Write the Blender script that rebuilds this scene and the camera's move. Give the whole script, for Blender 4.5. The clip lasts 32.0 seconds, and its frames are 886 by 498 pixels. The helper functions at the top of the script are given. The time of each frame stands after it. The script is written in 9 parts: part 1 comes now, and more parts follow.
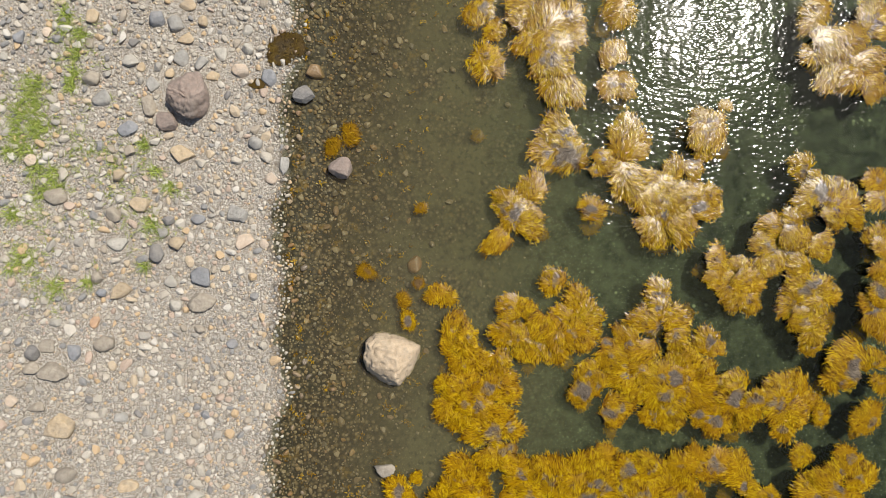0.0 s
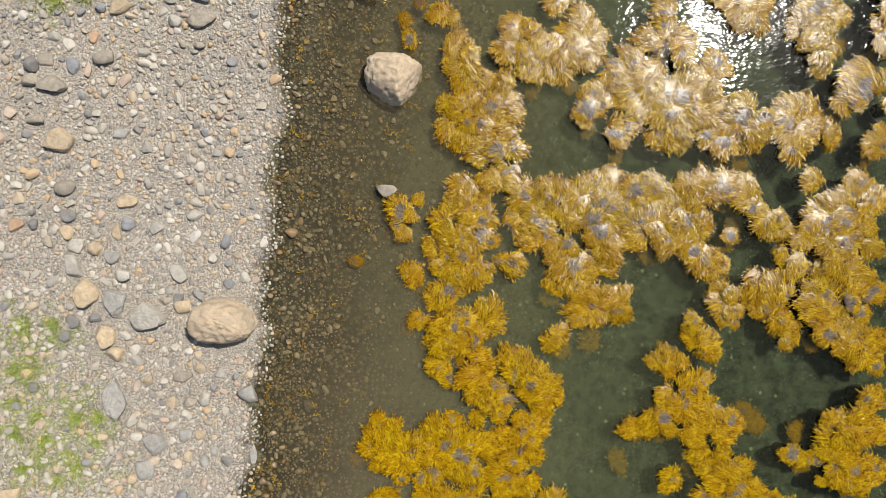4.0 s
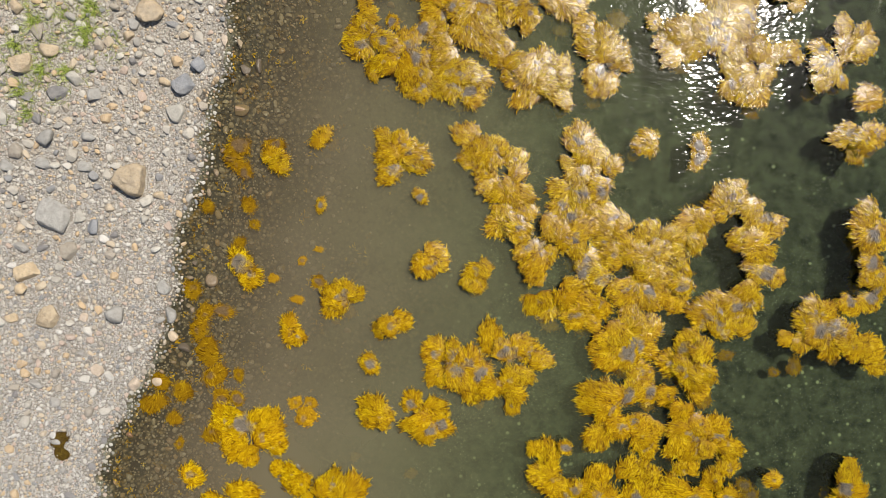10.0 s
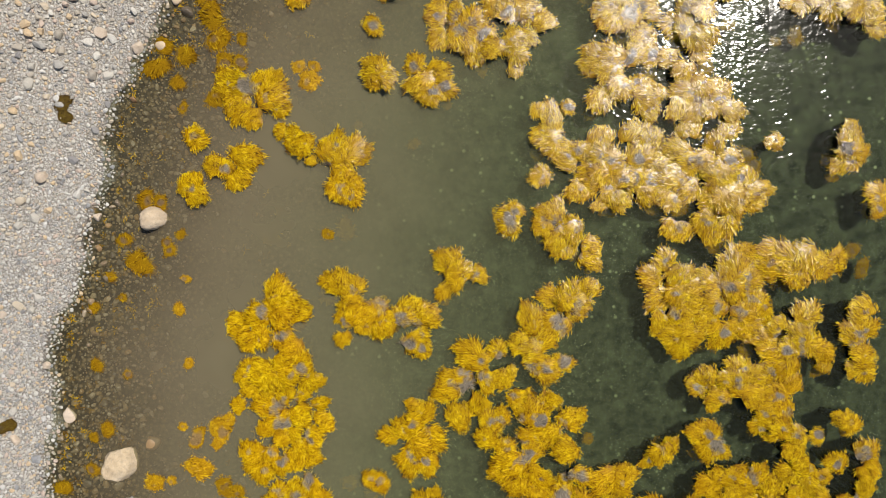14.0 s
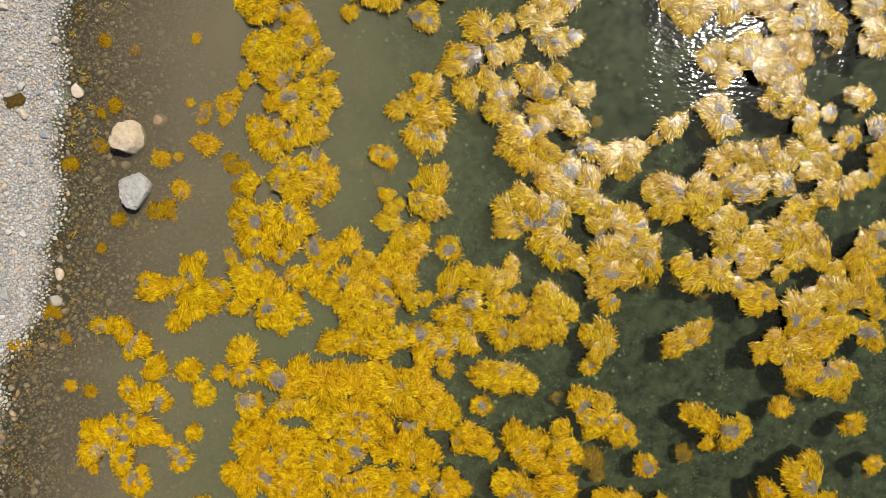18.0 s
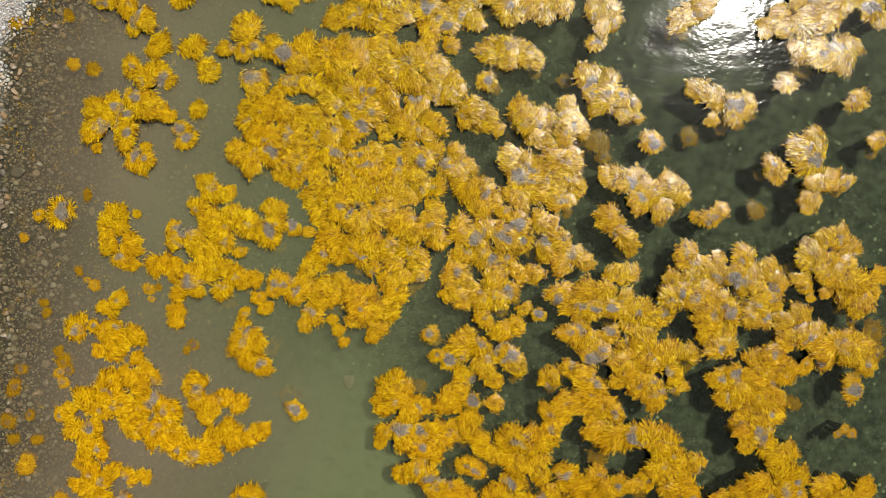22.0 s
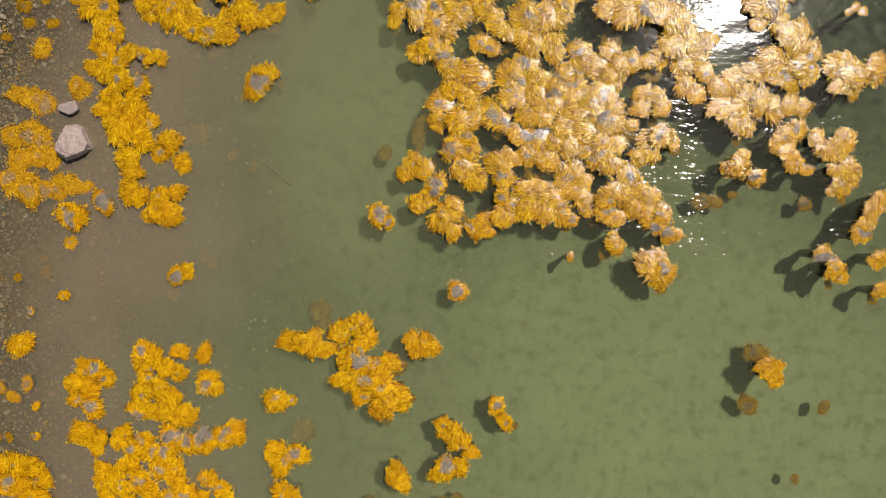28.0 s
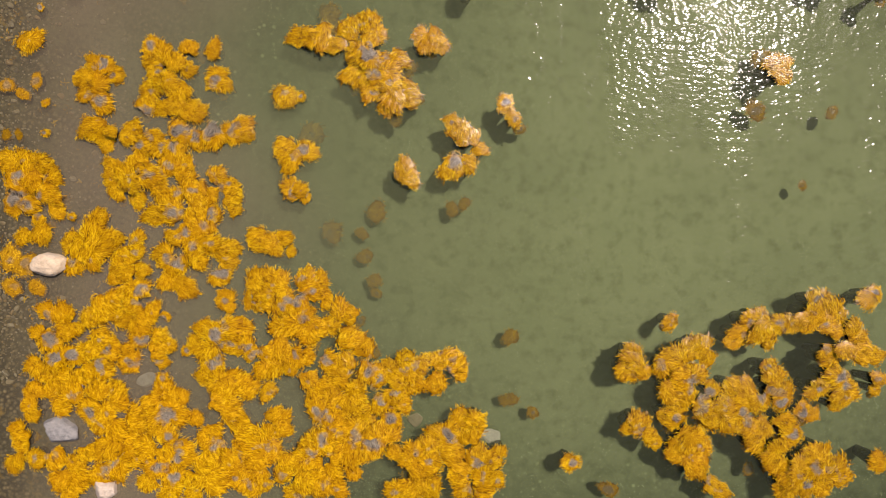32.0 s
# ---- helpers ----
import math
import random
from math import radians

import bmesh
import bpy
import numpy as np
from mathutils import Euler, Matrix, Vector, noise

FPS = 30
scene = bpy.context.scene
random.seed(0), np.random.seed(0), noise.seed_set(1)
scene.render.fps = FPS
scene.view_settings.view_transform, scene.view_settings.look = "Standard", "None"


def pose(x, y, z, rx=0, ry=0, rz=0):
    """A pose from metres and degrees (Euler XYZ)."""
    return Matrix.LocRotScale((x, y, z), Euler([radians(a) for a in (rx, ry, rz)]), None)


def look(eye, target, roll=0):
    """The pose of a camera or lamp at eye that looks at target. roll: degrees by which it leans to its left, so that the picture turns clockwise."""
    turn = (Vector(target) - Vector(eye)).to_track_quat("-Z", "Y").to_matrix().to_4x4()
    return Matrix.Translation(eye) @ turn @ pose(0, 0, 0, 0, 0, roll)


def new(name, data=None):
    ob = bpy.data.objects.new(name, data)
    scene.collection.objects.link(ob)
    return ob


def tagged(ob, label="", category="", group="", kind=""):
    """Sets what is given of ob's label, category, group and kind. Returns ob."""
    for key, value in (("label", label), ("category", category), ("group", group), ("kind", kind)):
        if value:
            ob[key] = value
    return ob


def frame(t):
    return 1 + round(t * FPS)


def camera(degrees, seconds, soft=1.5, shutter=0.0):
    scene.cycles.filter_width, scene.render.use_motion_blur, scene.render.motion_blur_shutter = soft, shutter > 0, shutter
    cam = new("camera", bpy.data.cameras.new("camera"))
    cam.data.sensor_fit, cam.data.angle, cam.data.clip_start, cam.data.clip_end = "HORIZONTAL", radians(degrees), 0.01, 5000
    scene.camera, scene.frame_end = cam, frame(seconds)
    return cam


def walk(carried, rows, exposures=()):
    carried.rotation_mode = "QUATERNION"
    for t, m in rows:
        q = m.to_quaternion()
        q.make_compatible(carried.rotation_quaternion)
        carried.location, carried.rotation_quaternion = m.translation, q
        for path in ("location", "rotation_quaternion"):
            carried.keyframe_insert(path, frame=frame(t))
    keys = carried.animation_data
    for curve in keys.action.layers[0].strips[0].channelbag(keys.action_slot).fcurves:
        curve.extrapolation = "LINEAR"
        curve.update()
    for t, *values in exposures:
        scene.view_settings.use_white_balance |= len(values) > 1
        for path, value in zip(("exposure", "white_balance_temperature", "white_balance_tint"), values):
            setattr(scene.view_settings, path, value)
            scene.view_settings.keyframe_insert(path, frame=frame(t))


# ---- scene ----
LENS = 70.0
cam = camera(LENS, 32.0, 0.6)
# seconds, eye, and the small turns away from straight down
ROWS = [
    (0.0, 0.0000, 0.0000, 4.9790, 0.314, -1.335, 0.000),
    (0.5, 0.0068, -0.1744, 4.9750, 0.348, -1.254, -0.016),
    (1.0, 0.0115, -0.3922, 4.9605, 0.359, -1.150, -0.049),
    (1.5, 0.0173, -0.6420, 4.9476, 0.343, -1.050, -0.029),
    (2.0, 0.0218, -0.9302, 4.9364, 0.438, -0.949, -0.081),
    (2.5, 0.0219, -1.2364, 4.9201, 0.513, -0.915, -0.107),
    (3.0, 0.0270, -1.5525, 4.9075, 0.580, -0.818, -0.110),
    (3.5, 0.0318, -1.8786, 4.8993, 0.609, -0.762, -0.079),
    (5.5, 0.0962, -3.1172, 4.8671, -0.230, -0.095, -0.090),
    (6.0, 0.0866, -3.4518, 4.8592, -0.259, -0.139, -0.073),
    (6.5, 0.0854, -3.7882, 4.8534, -0.249, -0.156, -0.134),
    (7.0, 0.0900, -4.1229, 4.8503, -0.213, -0.134, -0.152),
    (7.5, 0.0944, -4.4471, 4.8465, -0.282, -0.057, -0.107),
    (8.0, 0.1029, -4.7615, 4.8432, -0.472, 0.028, -0.084),
    (8.5, 0.0876, -5.0824, 4.8561, -0.563, -0.157, -0.019),
    (9.0, 0.0923, -5.4057, 4.8560, -0.653, -0.060, 0.007),
    (9.5, 0.0998, -5.7254, 4.8523, -0.737, 0.074, -0.018),
    (10.0, 0.0941, -6.0377, 4.8673, -0.838, 0.017, -0.019),
    (10.5, 0.0865, -6.3545, 4.8736, -0.948, -0.041, -0.017),
    (11.0, 0.0821, -6.6756, 4.8803, -0.988, -0.083, -0.053),
    (11.5, 0.0692, -6.9957, 4.8864, -1.054, -0.168, -0.020),
    (12.0, 0.0573, -7.3173, 4.8989, -1.093, -0.261, -0.002),
    (12.5, 0.0605, -7.6532, 4.8941, -1.005, -0.187, -0.052),
    (13.0, 0.0676, -7.9778, 4.9021, -1.025, -0.106, -0.067),
    (13.5, 0.0558, -8.2967, 4.9091, -1.061, -0.192, -0.086),
    (14.0, 0.0484, -8.6202, 4.9205, -1.019, -0.190, -0.144),
    (14.5, 0.0471, -8.9477, 4.9200, -0.936, -0.148, -0.162),
    (16.5, 0.1016, -10.2107, 4.9288, -0.523, 0.834, -0.162),
    (17.0, 0.0963, -10.5363, 4.9269, -0.509, 0.847, -0.073),
    (17.5, 0.0788, -10.8593, 4.9249, -0.550, 0.740, -0.048),
    (18.0, 0.0469, -11.1753, 4.9298, -0.659, 0.498, 0.016),
    (18.5, 0.0138, -11.4909, 4.9307, -0.757, 0.216, 0.075),
    (19.0, -0.0242, -11.8120, 4.9385, -0.756, -0.125, 0.137),
    (19.5, -0.0296, -12.1320, 4.9414, -0.790, -0.152, 0.084),
    (20.0, -0.0110, -12.4561, 4.9469, -0.739, 0.031, 0.087),
    (20.5, -0.0120, -12.7823, 4.9480, -0.645, 0.043, 0.036),
    (21.0, 0.0058, -13.0963, 4.9442, -0.604, 0.272, 0.065),
    (21.5, 0.0014, -13.3966, 4.9471, -0.611, 0.310, 0.035),
    (22.0, -0.0477, -13.6965, 4.9456, -0.601, -0.069, -0.001),
    (22.5, -0.0721, -13.9921, 4.9397, -0.541, -0.244, -0.094),
    (23.0, -0.0672, -14.2858, 4.9424, -0.424, -0.118, -0.158),
    (23.5, -0.0697, -14.5597, 4.9441, -0.466, -0.100, -0.194),
    (24.0, -0.0755, -14.8225, 4.9403, -0.593, -0.083, -0.205),
    (24.5, -0.0704, -15.0946, 4.9404, -0.595, 0.084, -0.257),
    (25.0, -0.0809, -15.3771, 4.9466, -0.469, 0.141, -0.363),
    (25.5, -0.0983, -15.6268, 4.9553, -0.676, 0.075, -0.395),
    (27.5, -0.1725, -16.7160, 5.0052, -0.596, -0.170, -0.457),
    (28.0, -0.1782, -16.9902, 5.0081, -0.644, -0.135, -0.493),
    (28.5, -0.2010, -17.2685, 5.0179, -0.642, -0.256, -0.500),
    (29.0, -0.2171, -17.5508, 5.0282, -0.670, -0.333, -0.475),
    (29.5, -0.2162, -17.8588, 5.0383, -0.701, -0.248, -0.473),
    (30.0, -0.2079, -18.1678, 5.0401, -0.593, -0.079, -0.538),
    (30.5, -0.2091, -18.4689, 5.0506, -0.582, -0.050, -0.466),
    (31.0, -0.2361, -18.7637, 5.0534, -0.676, -0.141, -0.444),
    (31.5, -0.2567, -19.0689, 5.0466, -0.680, -0.176, -0.471),
    (32.0, -0.2656, -19.3852, 5.0437, -0.669, -0.121, -0.412),
]
walk(cam, [(t, pose(x, y, z, rx, ry, rz)) for t, x, y, z, rx, ry, rz in ROWS],
     [(0.0, -0.03, 6500, 10), (19.0, 0.0, 6500, 10), (24.0, 0.03, 6500, 9), (28.5, 0.08, 6650, 17), (32.0, 0.08, 6750, 22)])

# ---- light ----
SUN_UP, SUN_TURN = 59.6, 50.2
SUN_DIR = Vector((math.sin(radians(SUN_TURN)) * math.cos(radians(SUN_UP)), math.cos(radians(SUN_TURN)) * math.cos(radians(SUN_UP)), math.sin(radians(SUN_UP))))
world = bpy.data.worlds.new("sky")
scene.world = world
world.use_nodes = True
sky = world.node_tree.nodes.new("ShaderNodeTexSky")
sky.sky_type, sky.sun_disc = "NISHITA", False
sky.sun_elevation, sky.sun_rotation = radians(SUN_UP), radians(SUN_TURN)
back = world.node_tree.nodes["Background"]
back.inputs["Strength"].default_value = 0.07
world.node_tree.links.new(sky.outputs[0], back.inputs["Color"])
sun_data = bpy.data.lights.new("sun", "SUN")
sun_data.energy, sun_data.angle, sun_data.color = 4.3, radians(0.53), (1.0, 0.93, 0.83)
sun = new("sun", sun_data)
sun.matrix_world = look(SUN_DIR * 50, (0, 0, 0))


# ---- materials ----
class Mat:
    """A node material under construction."""

    def __init__(self, name):
        self.m = bpy.data.materials.new(name)
        self.m.use_nodes = True
        self.t = self.m.node_tree
        self.t.nodes.clear()
        self.out = self.t.nodes.new("ShaderNodeOutputMaterial")

    def node(self, kind, **put):
        n = self.t.nodes.new("ShaderNode" + kind)
        for key, value in put.items():
            sock = n.inputs[int(key[1:])] if key[0] == "i" and key[1:].isdigit() else n.inputs[key.replace("_", " ")]
            if isinstance(value, bpy.types.NodeSocket):
                self.t.links.new(value, sock)
            else:
                sock.default_value = value
        return n

    def attr(self, name):
        n = self.t.nodes.new("ShaderNodeAttribute")
        n.attribute_name = name
        return n.outputs["Fac"]

    def place(self):
        return self.t.nodes.new("ShaderNodeNewGeometry").outputs["Position"]

    def noise(self, scale, detail=4.0, rough=0.55, vec=None):
        return self.node("TexNoise", Vector=vec or self.place(), Scale=scale, Detail=detail, Roughness=rough).outputs["Fac"]

    def ramp(self, fac, stops, smooth=True):
        n = self.node("ValToRGB", Fac=fac)
        e = n.color_ramp.elements
        n.color_ramp.interpolation = "LINEAR" if smooth else "CONSTANT"
        while len(e) < len(stops):
            e.new(0.5)
        for k, (at, colour) in zip(e, stops):
            k.position, k.color = at, (*colour, 1) if len(colour) == 3 else colour
        return n.outputs["Color"]

    def math(self, op, a, b=0.0, c=0.0, clamp=False):
        n = self.node("Math", i0=a, i1=b, i2=c)
        n.operation, n.use_clamp = op, clamp
        return n.outputs[0]

    def mix(self, fac, a, b, how="MIX"):
        n = self.t.nodes.new("ShaderNodeMix")
        n.data_type, n.blend_type = "RGBA", how
        for sock, value in ((n.inputs[0], fac), (n.inputs[6], a), (n.inputs[7], b)):
            if isinstance(value, bpy.types.NodeSocket):
                self.t.links.new(value, sock)
            else:
                sock.default_value = value if isinstance(value, (int, float)) else (*value, 1)
        return n.outputs[2]

    def bump(self, height, strength, distance=0.01):
        return self.node("Bump", Height=height, Strength=strength, Distance=distance).outputs[0]

    def done(self, shader):
        self.t.links.new(shader, self.out.inputs["Surface"])
        return self.m


def range_of(k, fac, lo, hi):
    n = k.node("MapRange", Value=fac)
    n.inputs["From Min"].default_value, n.inputs["From Max"].default_value = lo, hi
    return n.outputs[0]


def ground_material():
    """Grey beach grit, a dark wet edge, then brown silt and green-grey sand under water. 'off' is the distance past the waterline."""
    k = Mat("beach_and_seabed")
    off = k.math("ADD", k.attr("off"), k.math("MULTIPLY_ADD", k.noise(3.0), 0.2, -0.1))
    off = k.math("ADD", off, k.math("MULTIPLY_ADD", k.noise(17.0, 3.0, 0.7), 0.3, -0.15))
    grit, grain, cloud = k.noise(120.0, 3.0), k.noise(420.0, 2.0), k.noise(1.3)
    pieces = k.node("TexVoronoi", Vector=k.place(), Scale=115.0)
    dry = k.ramp(k.node("SeparateColor", Color=pieces.outputs["Color"]).outputs[0], [(0.0, (0.36, 0.33, 0.28)), (0.35, (0.60, 0.56, 0.49)), (0.7, (0.80, 0.76, 0.68)), (1.0, (0.46, 0.37, 0.27))])
    dry = k.mix(range_of(k, pieces.outputs["Distance"], 0.35, 0.75), dry, (0.20, 0.175, 0.14))
    dry = k.mix(k.math("MULTIPLY", grain, 0.25), dry, (0.30, 0.27, 0.22))
    cell = k.node("TexVoronoi", Vector=k.place(), Scale=30.0)
    wet = k.mix(range_of(k, cell.outputs["Distance"], 0.1, 0.6), k.mix(cell.outputs["Color"], (0.085, 0.062, 0.034), (0.34, 0.25, 0.14)), (0.045, 0.034, 0.02))
    wet = k.mix(k.math("MULTIPLY", range_of(k, k.noise(6.0, 6.0, 0.7), 0.5, 0.66), 0.8), wet, (0.035, 0.032, 0.02))
    wet = k.mix(k.math("MULTIPLY", range_of(k, k.noise(8.5, 5.0, 0.75), 0.58, 0.68), 0.7), wet, (0.30, 0.17, 0.025))
    silt = k.mix(cloud, (0.10, 0.085, 0.044), (0.15, 0.13, 0.066))
    silt = k.mix(range_of(k, k.noise(24.0, 5.0, 0.7), 0.5, 0.68), silt, (0.05, 0.045, 0.024))
    silt = k.mix(k.math("MULTIPLY", range_of(k, cell.outputs["Distance"], 0.2, 0.08), range_of(k, k.noise(5.0), 0.5, 0.62)), silt, (0.28, 0.24, 0.14))
    sand = k.mix(range_of(k, k.noise(9.0, 6.0, 0.75), 0.36, 0.66), (0.014, 0.019, 0.012), (0.072, 0.086, 0.047))
    pool = k.mix(k.noise(1.8, 3.0), (0.18, 0.208, 0.105), (0.26, 0.285, 0.155))
    pool = k.mix(k.math("MULTIPLY", range_of(k, k.noise(8.0, 6.0, 0.7), 0.48, 0.68), 0.5), pool, (0.10, 0.115, 0.05))
    speck = k.node("TexVoronoi", Vector=k.place(), Scale=38.0).outputs["Distance"]
    sand = k.mix(k.math("MULTIPLY", range_of(k, speck, 0.22, 0.08), range_of(k, k.noise(5.0), 0.4, 0.6)), sand, (0.34, 0.38, 0.24))
    blot = k.node("TexVoronoi", Vector=k.place(), Scale=11.0).outputs["Distance"]
    sand = k.mix(k.math("MULTIPLY", range_of(k, blot, 0.2, 0.1), range_of(k, k.noise(3.0), 0.45, 0.6)), sand, (0.22, 0.26, 0.14))
    pool = k.mix(k.math("MULTIPLY", range_of(k, speck, 0.16, 0.06), range_of(k, k.noise(5.0), 0.4, 0.6)), pool, (0.5, 0.54, 0.34))
    sand = k.mix(k.attr("pool"), sand, pool)
    dry = k.mix(range_of(k, k.node("SeparateXYZ", Vector=k.place()).outputs[1], -4.0, -9.0), dry, k.mix(1.0, dry, (0.94, 0.98, 1.05), "MULTIPLY"))
    c = k.mix(range_of(k, off, -0.1, 0.05), dry, wet)
    c = k.mix(k.math("MULTIPLY", range_of(k, off, 0.35, 1.1), range_of(k, k.noise(4.0), 0.25, 0.6)), c, silt)
    c = k.mix(range_of(k, off, 1.5, 2.6), c, sand)
    c = k.mix(k.math("MULTIPLY", k.attr("pool"), 0.8), c, sand)
    rough = k.mix(k.math("MULTIPLY", range_of(k, off, -0.05, 0.05), range_of(k, off, 0.5, 0.2)), (0.95, 0.95, 0.95), (0.4, 0.4, 0.4))
    s = k.node("BsdfPrincipled", Base_Color=c, Roughness=rough, Specular_IOR_Level=0.2, Normal=k.bump(k.math("MULTIPLY", k.math("SUBTRACT", k.math("ADD", grit, grain), pieces.outputs["Distance"]), range_of(k, off, 0.25, 0.0)), 0.6, 0.007))
    return k.done(s.outputs[0])


def stone_material(name, a, b, wet=False, pick=None):
    """Mottled stone between two colours; 'pick' spreads many pebbles over a palette."""
    k = Mat(name)
    spot, vein, fine = k.noise(22.0, 6.0, 0.65), k.noise(7.0, 3.0), k.noise(160.0, 3.0)
    if pick == "island":
        one = k.t.nodes.new("ShaderNodeNewGeometry").outputs["Random Per Island"]
    else:
        one = k.t.nodes.new("ShaderNodeObjectInfo").outputs["Random"]
    if pick:
        c = k.ramp(one, [(0.0, (0.52, 0.46, 0.36)), (0.13, (0.70, 0.64, 0.53)), (0.26, (0.36, 0.33, 0.28)), (0.37, (0.66, 0.50, 0.30)), (0.48, (0.20, 0.205, 0.21)),
                         (0.55, (0.60, 0.53, 0.42)), (0.65, (0.66, 0.42, 0.17)), (0.74, (0.40, 0.32, 0.22)), (0.82, (0.58, 0.40, 0.28)), (0.90, (0.76, 0.71, 0.62)), (0.97, (0.14, 0.13, 0.13))], False)
        c = k.mix(k.math("MULTIPLY", spot, 0.45), c, (0.26, 0.23, 0.18))
        cool = range_of(k, k.node("SeparateXYZ", Vector=k.place()).outputs[1], -4.0, -9.0)
        c = k.mix(cool, c, k.mix(1.0, c, (0.93, 0.98, 1.08), "MULTIPLY"))
    else:
        c = k.mix(range_of(k, spot, 0.36, 0.64), a, b)
        c = k.mix(k.math("MULTIPLY", range_of(k, k.noise(60.0, 4.0, 0.7), 0.52, 0.66), 0.5), c, k.mix(1.0, c, (0.42, 0.40, 0.38), "MULTIPLY"))
        c = k.mix(k.math("MULTIPLY", range_of(k, vein, 0.5, 0.75), 0.45), c, (0.22, 0.19, 0.15))
        hue = k.node("HueSaturation", Color=c, Value=k.math("MULTIPLY_ADD", one, 0.3, 0.85))
        c = hue.outputs[0]
    c = k.mix(k.math("MULTIPLY", fine, 0.4), c, (0.72, 0.70, 0.65))
    if wet:
        c = k.mix(0.35, k.mix(1.0, c, (0.78, 0.64, 0.46), "MULTIPLY"), (0.07, 0.052, 0.032))
    height = k.math("ADD", spot, k.math("MULTIPLY", fine, 0.35))
    s = k.node("BsdfPrincipled", Base_Color=c, Roughness=0.28 if wet else 0.85, Normal=k.bump(height, 0.9, 0.008))
    return k.done(s.outputs[0])


def weed_material(name, shift, under, shine=0.36):
    """Wet rockweed: grey and worn on the crown, golden along the hanging strands, amber towards the southern beds."""
    k = Mat(name)
    one = k.t.nodes.new("ShaderNodeObjectInfo").outputs["Random"]
    tip, strand = k.attr("tip"), k.attr("strand")
    fleck = k.noise(170.0, 2.0, 0.6)
    reach = k.math("ADD", k.math("MULTIPLY", tip, 0.9), k.math("MULTIPLY_ADD", k.noise(7.5, 3.0), 1.9, -1.05))
    reach = k.math("ADD", reach, k.math("MULTIPLY_ADD", one, 0.5, 0.0))
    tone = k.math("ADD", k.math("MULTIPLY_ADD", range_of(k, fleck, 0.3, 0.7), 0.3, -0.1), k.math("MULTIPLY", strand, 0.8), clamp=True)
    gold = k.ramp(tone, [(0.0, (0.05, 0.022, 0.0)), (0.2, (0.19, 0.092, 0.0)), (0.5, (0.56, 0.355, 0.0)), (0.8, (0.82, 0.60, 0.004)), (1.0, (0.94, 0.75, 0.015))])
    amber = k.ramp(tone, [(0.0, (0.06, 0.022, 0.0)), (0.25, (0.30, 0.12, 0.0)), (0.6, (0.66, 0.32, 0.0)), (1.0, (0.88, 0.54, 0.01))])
    along = k.node("SeparateXYZ", Vector=k.place()).outputs[1]
    south = range_of(k, along, -11.5, -17.0)
    gold = k.mix(k.math("ADD", k.math("MULTIPLY", range_of(k, k.noise(2.5), 0.35, 0.65), 0.38), k.math("MULTIPLY", south, 0.48), clamp=True), gold, amber)
    worn = k.mix(tone, (0.06, 0.048, 0.035), (0.42, 0.36, 0.27))
    c = k.mix(range_of(k, reach, 0.02, 0.3), worn, gold)
    north = range_of(k, along, -9.0, -1.0)
    c = k.mix(north, c, k.mix(1.0, c, (0.74, 0.70, 0.68), "MULTIPLY"))
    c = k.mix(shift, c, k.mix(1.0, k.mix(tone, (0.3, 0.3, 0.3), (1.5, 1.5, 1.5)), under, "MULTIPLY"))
    # shade under the drape, put into the flank's colour as near-black
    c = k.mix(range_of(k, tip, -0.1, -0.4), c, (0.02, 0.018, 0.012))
    s = k.node("BsdfPrincipled", Base_Color=c, Roughness=0.25, Normal=k.bump(fleck, 0.6, 0.0012))
    s.inputs["Specular IOR Level"].default_value = shine
    return k.done(s.outputs[0])


def water_material():
    """Clear to murky sea water with fine ripples in wind lanes; 'murk' says how much silt hangs in it."""
    k = Mat("sea_water")
    p = k.place()
    lanes = k.node("TexNoise", Vector=k.node("Mapping", Vector=p, Scale=(1.5, 0.32, 1.0), Rotation=(0, 0, 0.06)).outputs[0], Scale=1.6, Detail=2.0, Roughness=0.5).outputs["Fac"]
    lanes = k.math("MULTIPLY", k.math("MULTIPLY_ADD", range_of(k, lanes, 0.42, 0.6), 0.72, 0.28), k.attr("ripple"))
    wave = k.node("TexNoise", Vector=k.node("Mapping", Vector=p, Scale=(0.75, 1.15, 1.0), Rotation=(0, 0, 0.12)).outputs[0], Scale=25.0, Detail=1.0, Roughness=0.4).outputs["Fac"]
    swell = k.node("TexNoise", Vector=k.node("Mapping", Vector=p, Scale=(0.7, 1.2, 1.0)).outputs[0], Scale=4.0, Detail=1.0).outputs["Fac"]
    height = k.math("ADD", k.math("MULTIPLY", wave, lanes), k.math("MULTIPLY", swell, 0.6))
    normal = k.bump(height, 1.0, 0.0078)
    murk_colour = k.mix(k.attr("green"), (0.225, 0.18, 0.112), (0.172, 0.188, 0.088))
    clear = k.node("BsdfTransparent", Color=(0.86, 0.90, 0.82, 1)).outputs[0]
    silt = k.node("BsdfDiffuse", Color=murk_colour).outputs[0]
    body = k.node("MixShader", Fac=k.math("MULTIPLY", k.attr("murk"), k.math("MULTIPLY_ADD", k.noise(1.1, 3.0), 0.8, 0.6)), i1=clear, i2=silt).outputs[0]
    shine = k.node("BsdfGlossy", Color=(1, 1, 1, 1), Roughness=0.085, Normal=normal).outputs[0]
    edge = k.node("Fresnel", IOR=1.33, Normal=normal).outputs[0]
    return k.done(k.node("MixShader", Fac=edge, i1=body, i2=shine).outputs[0])


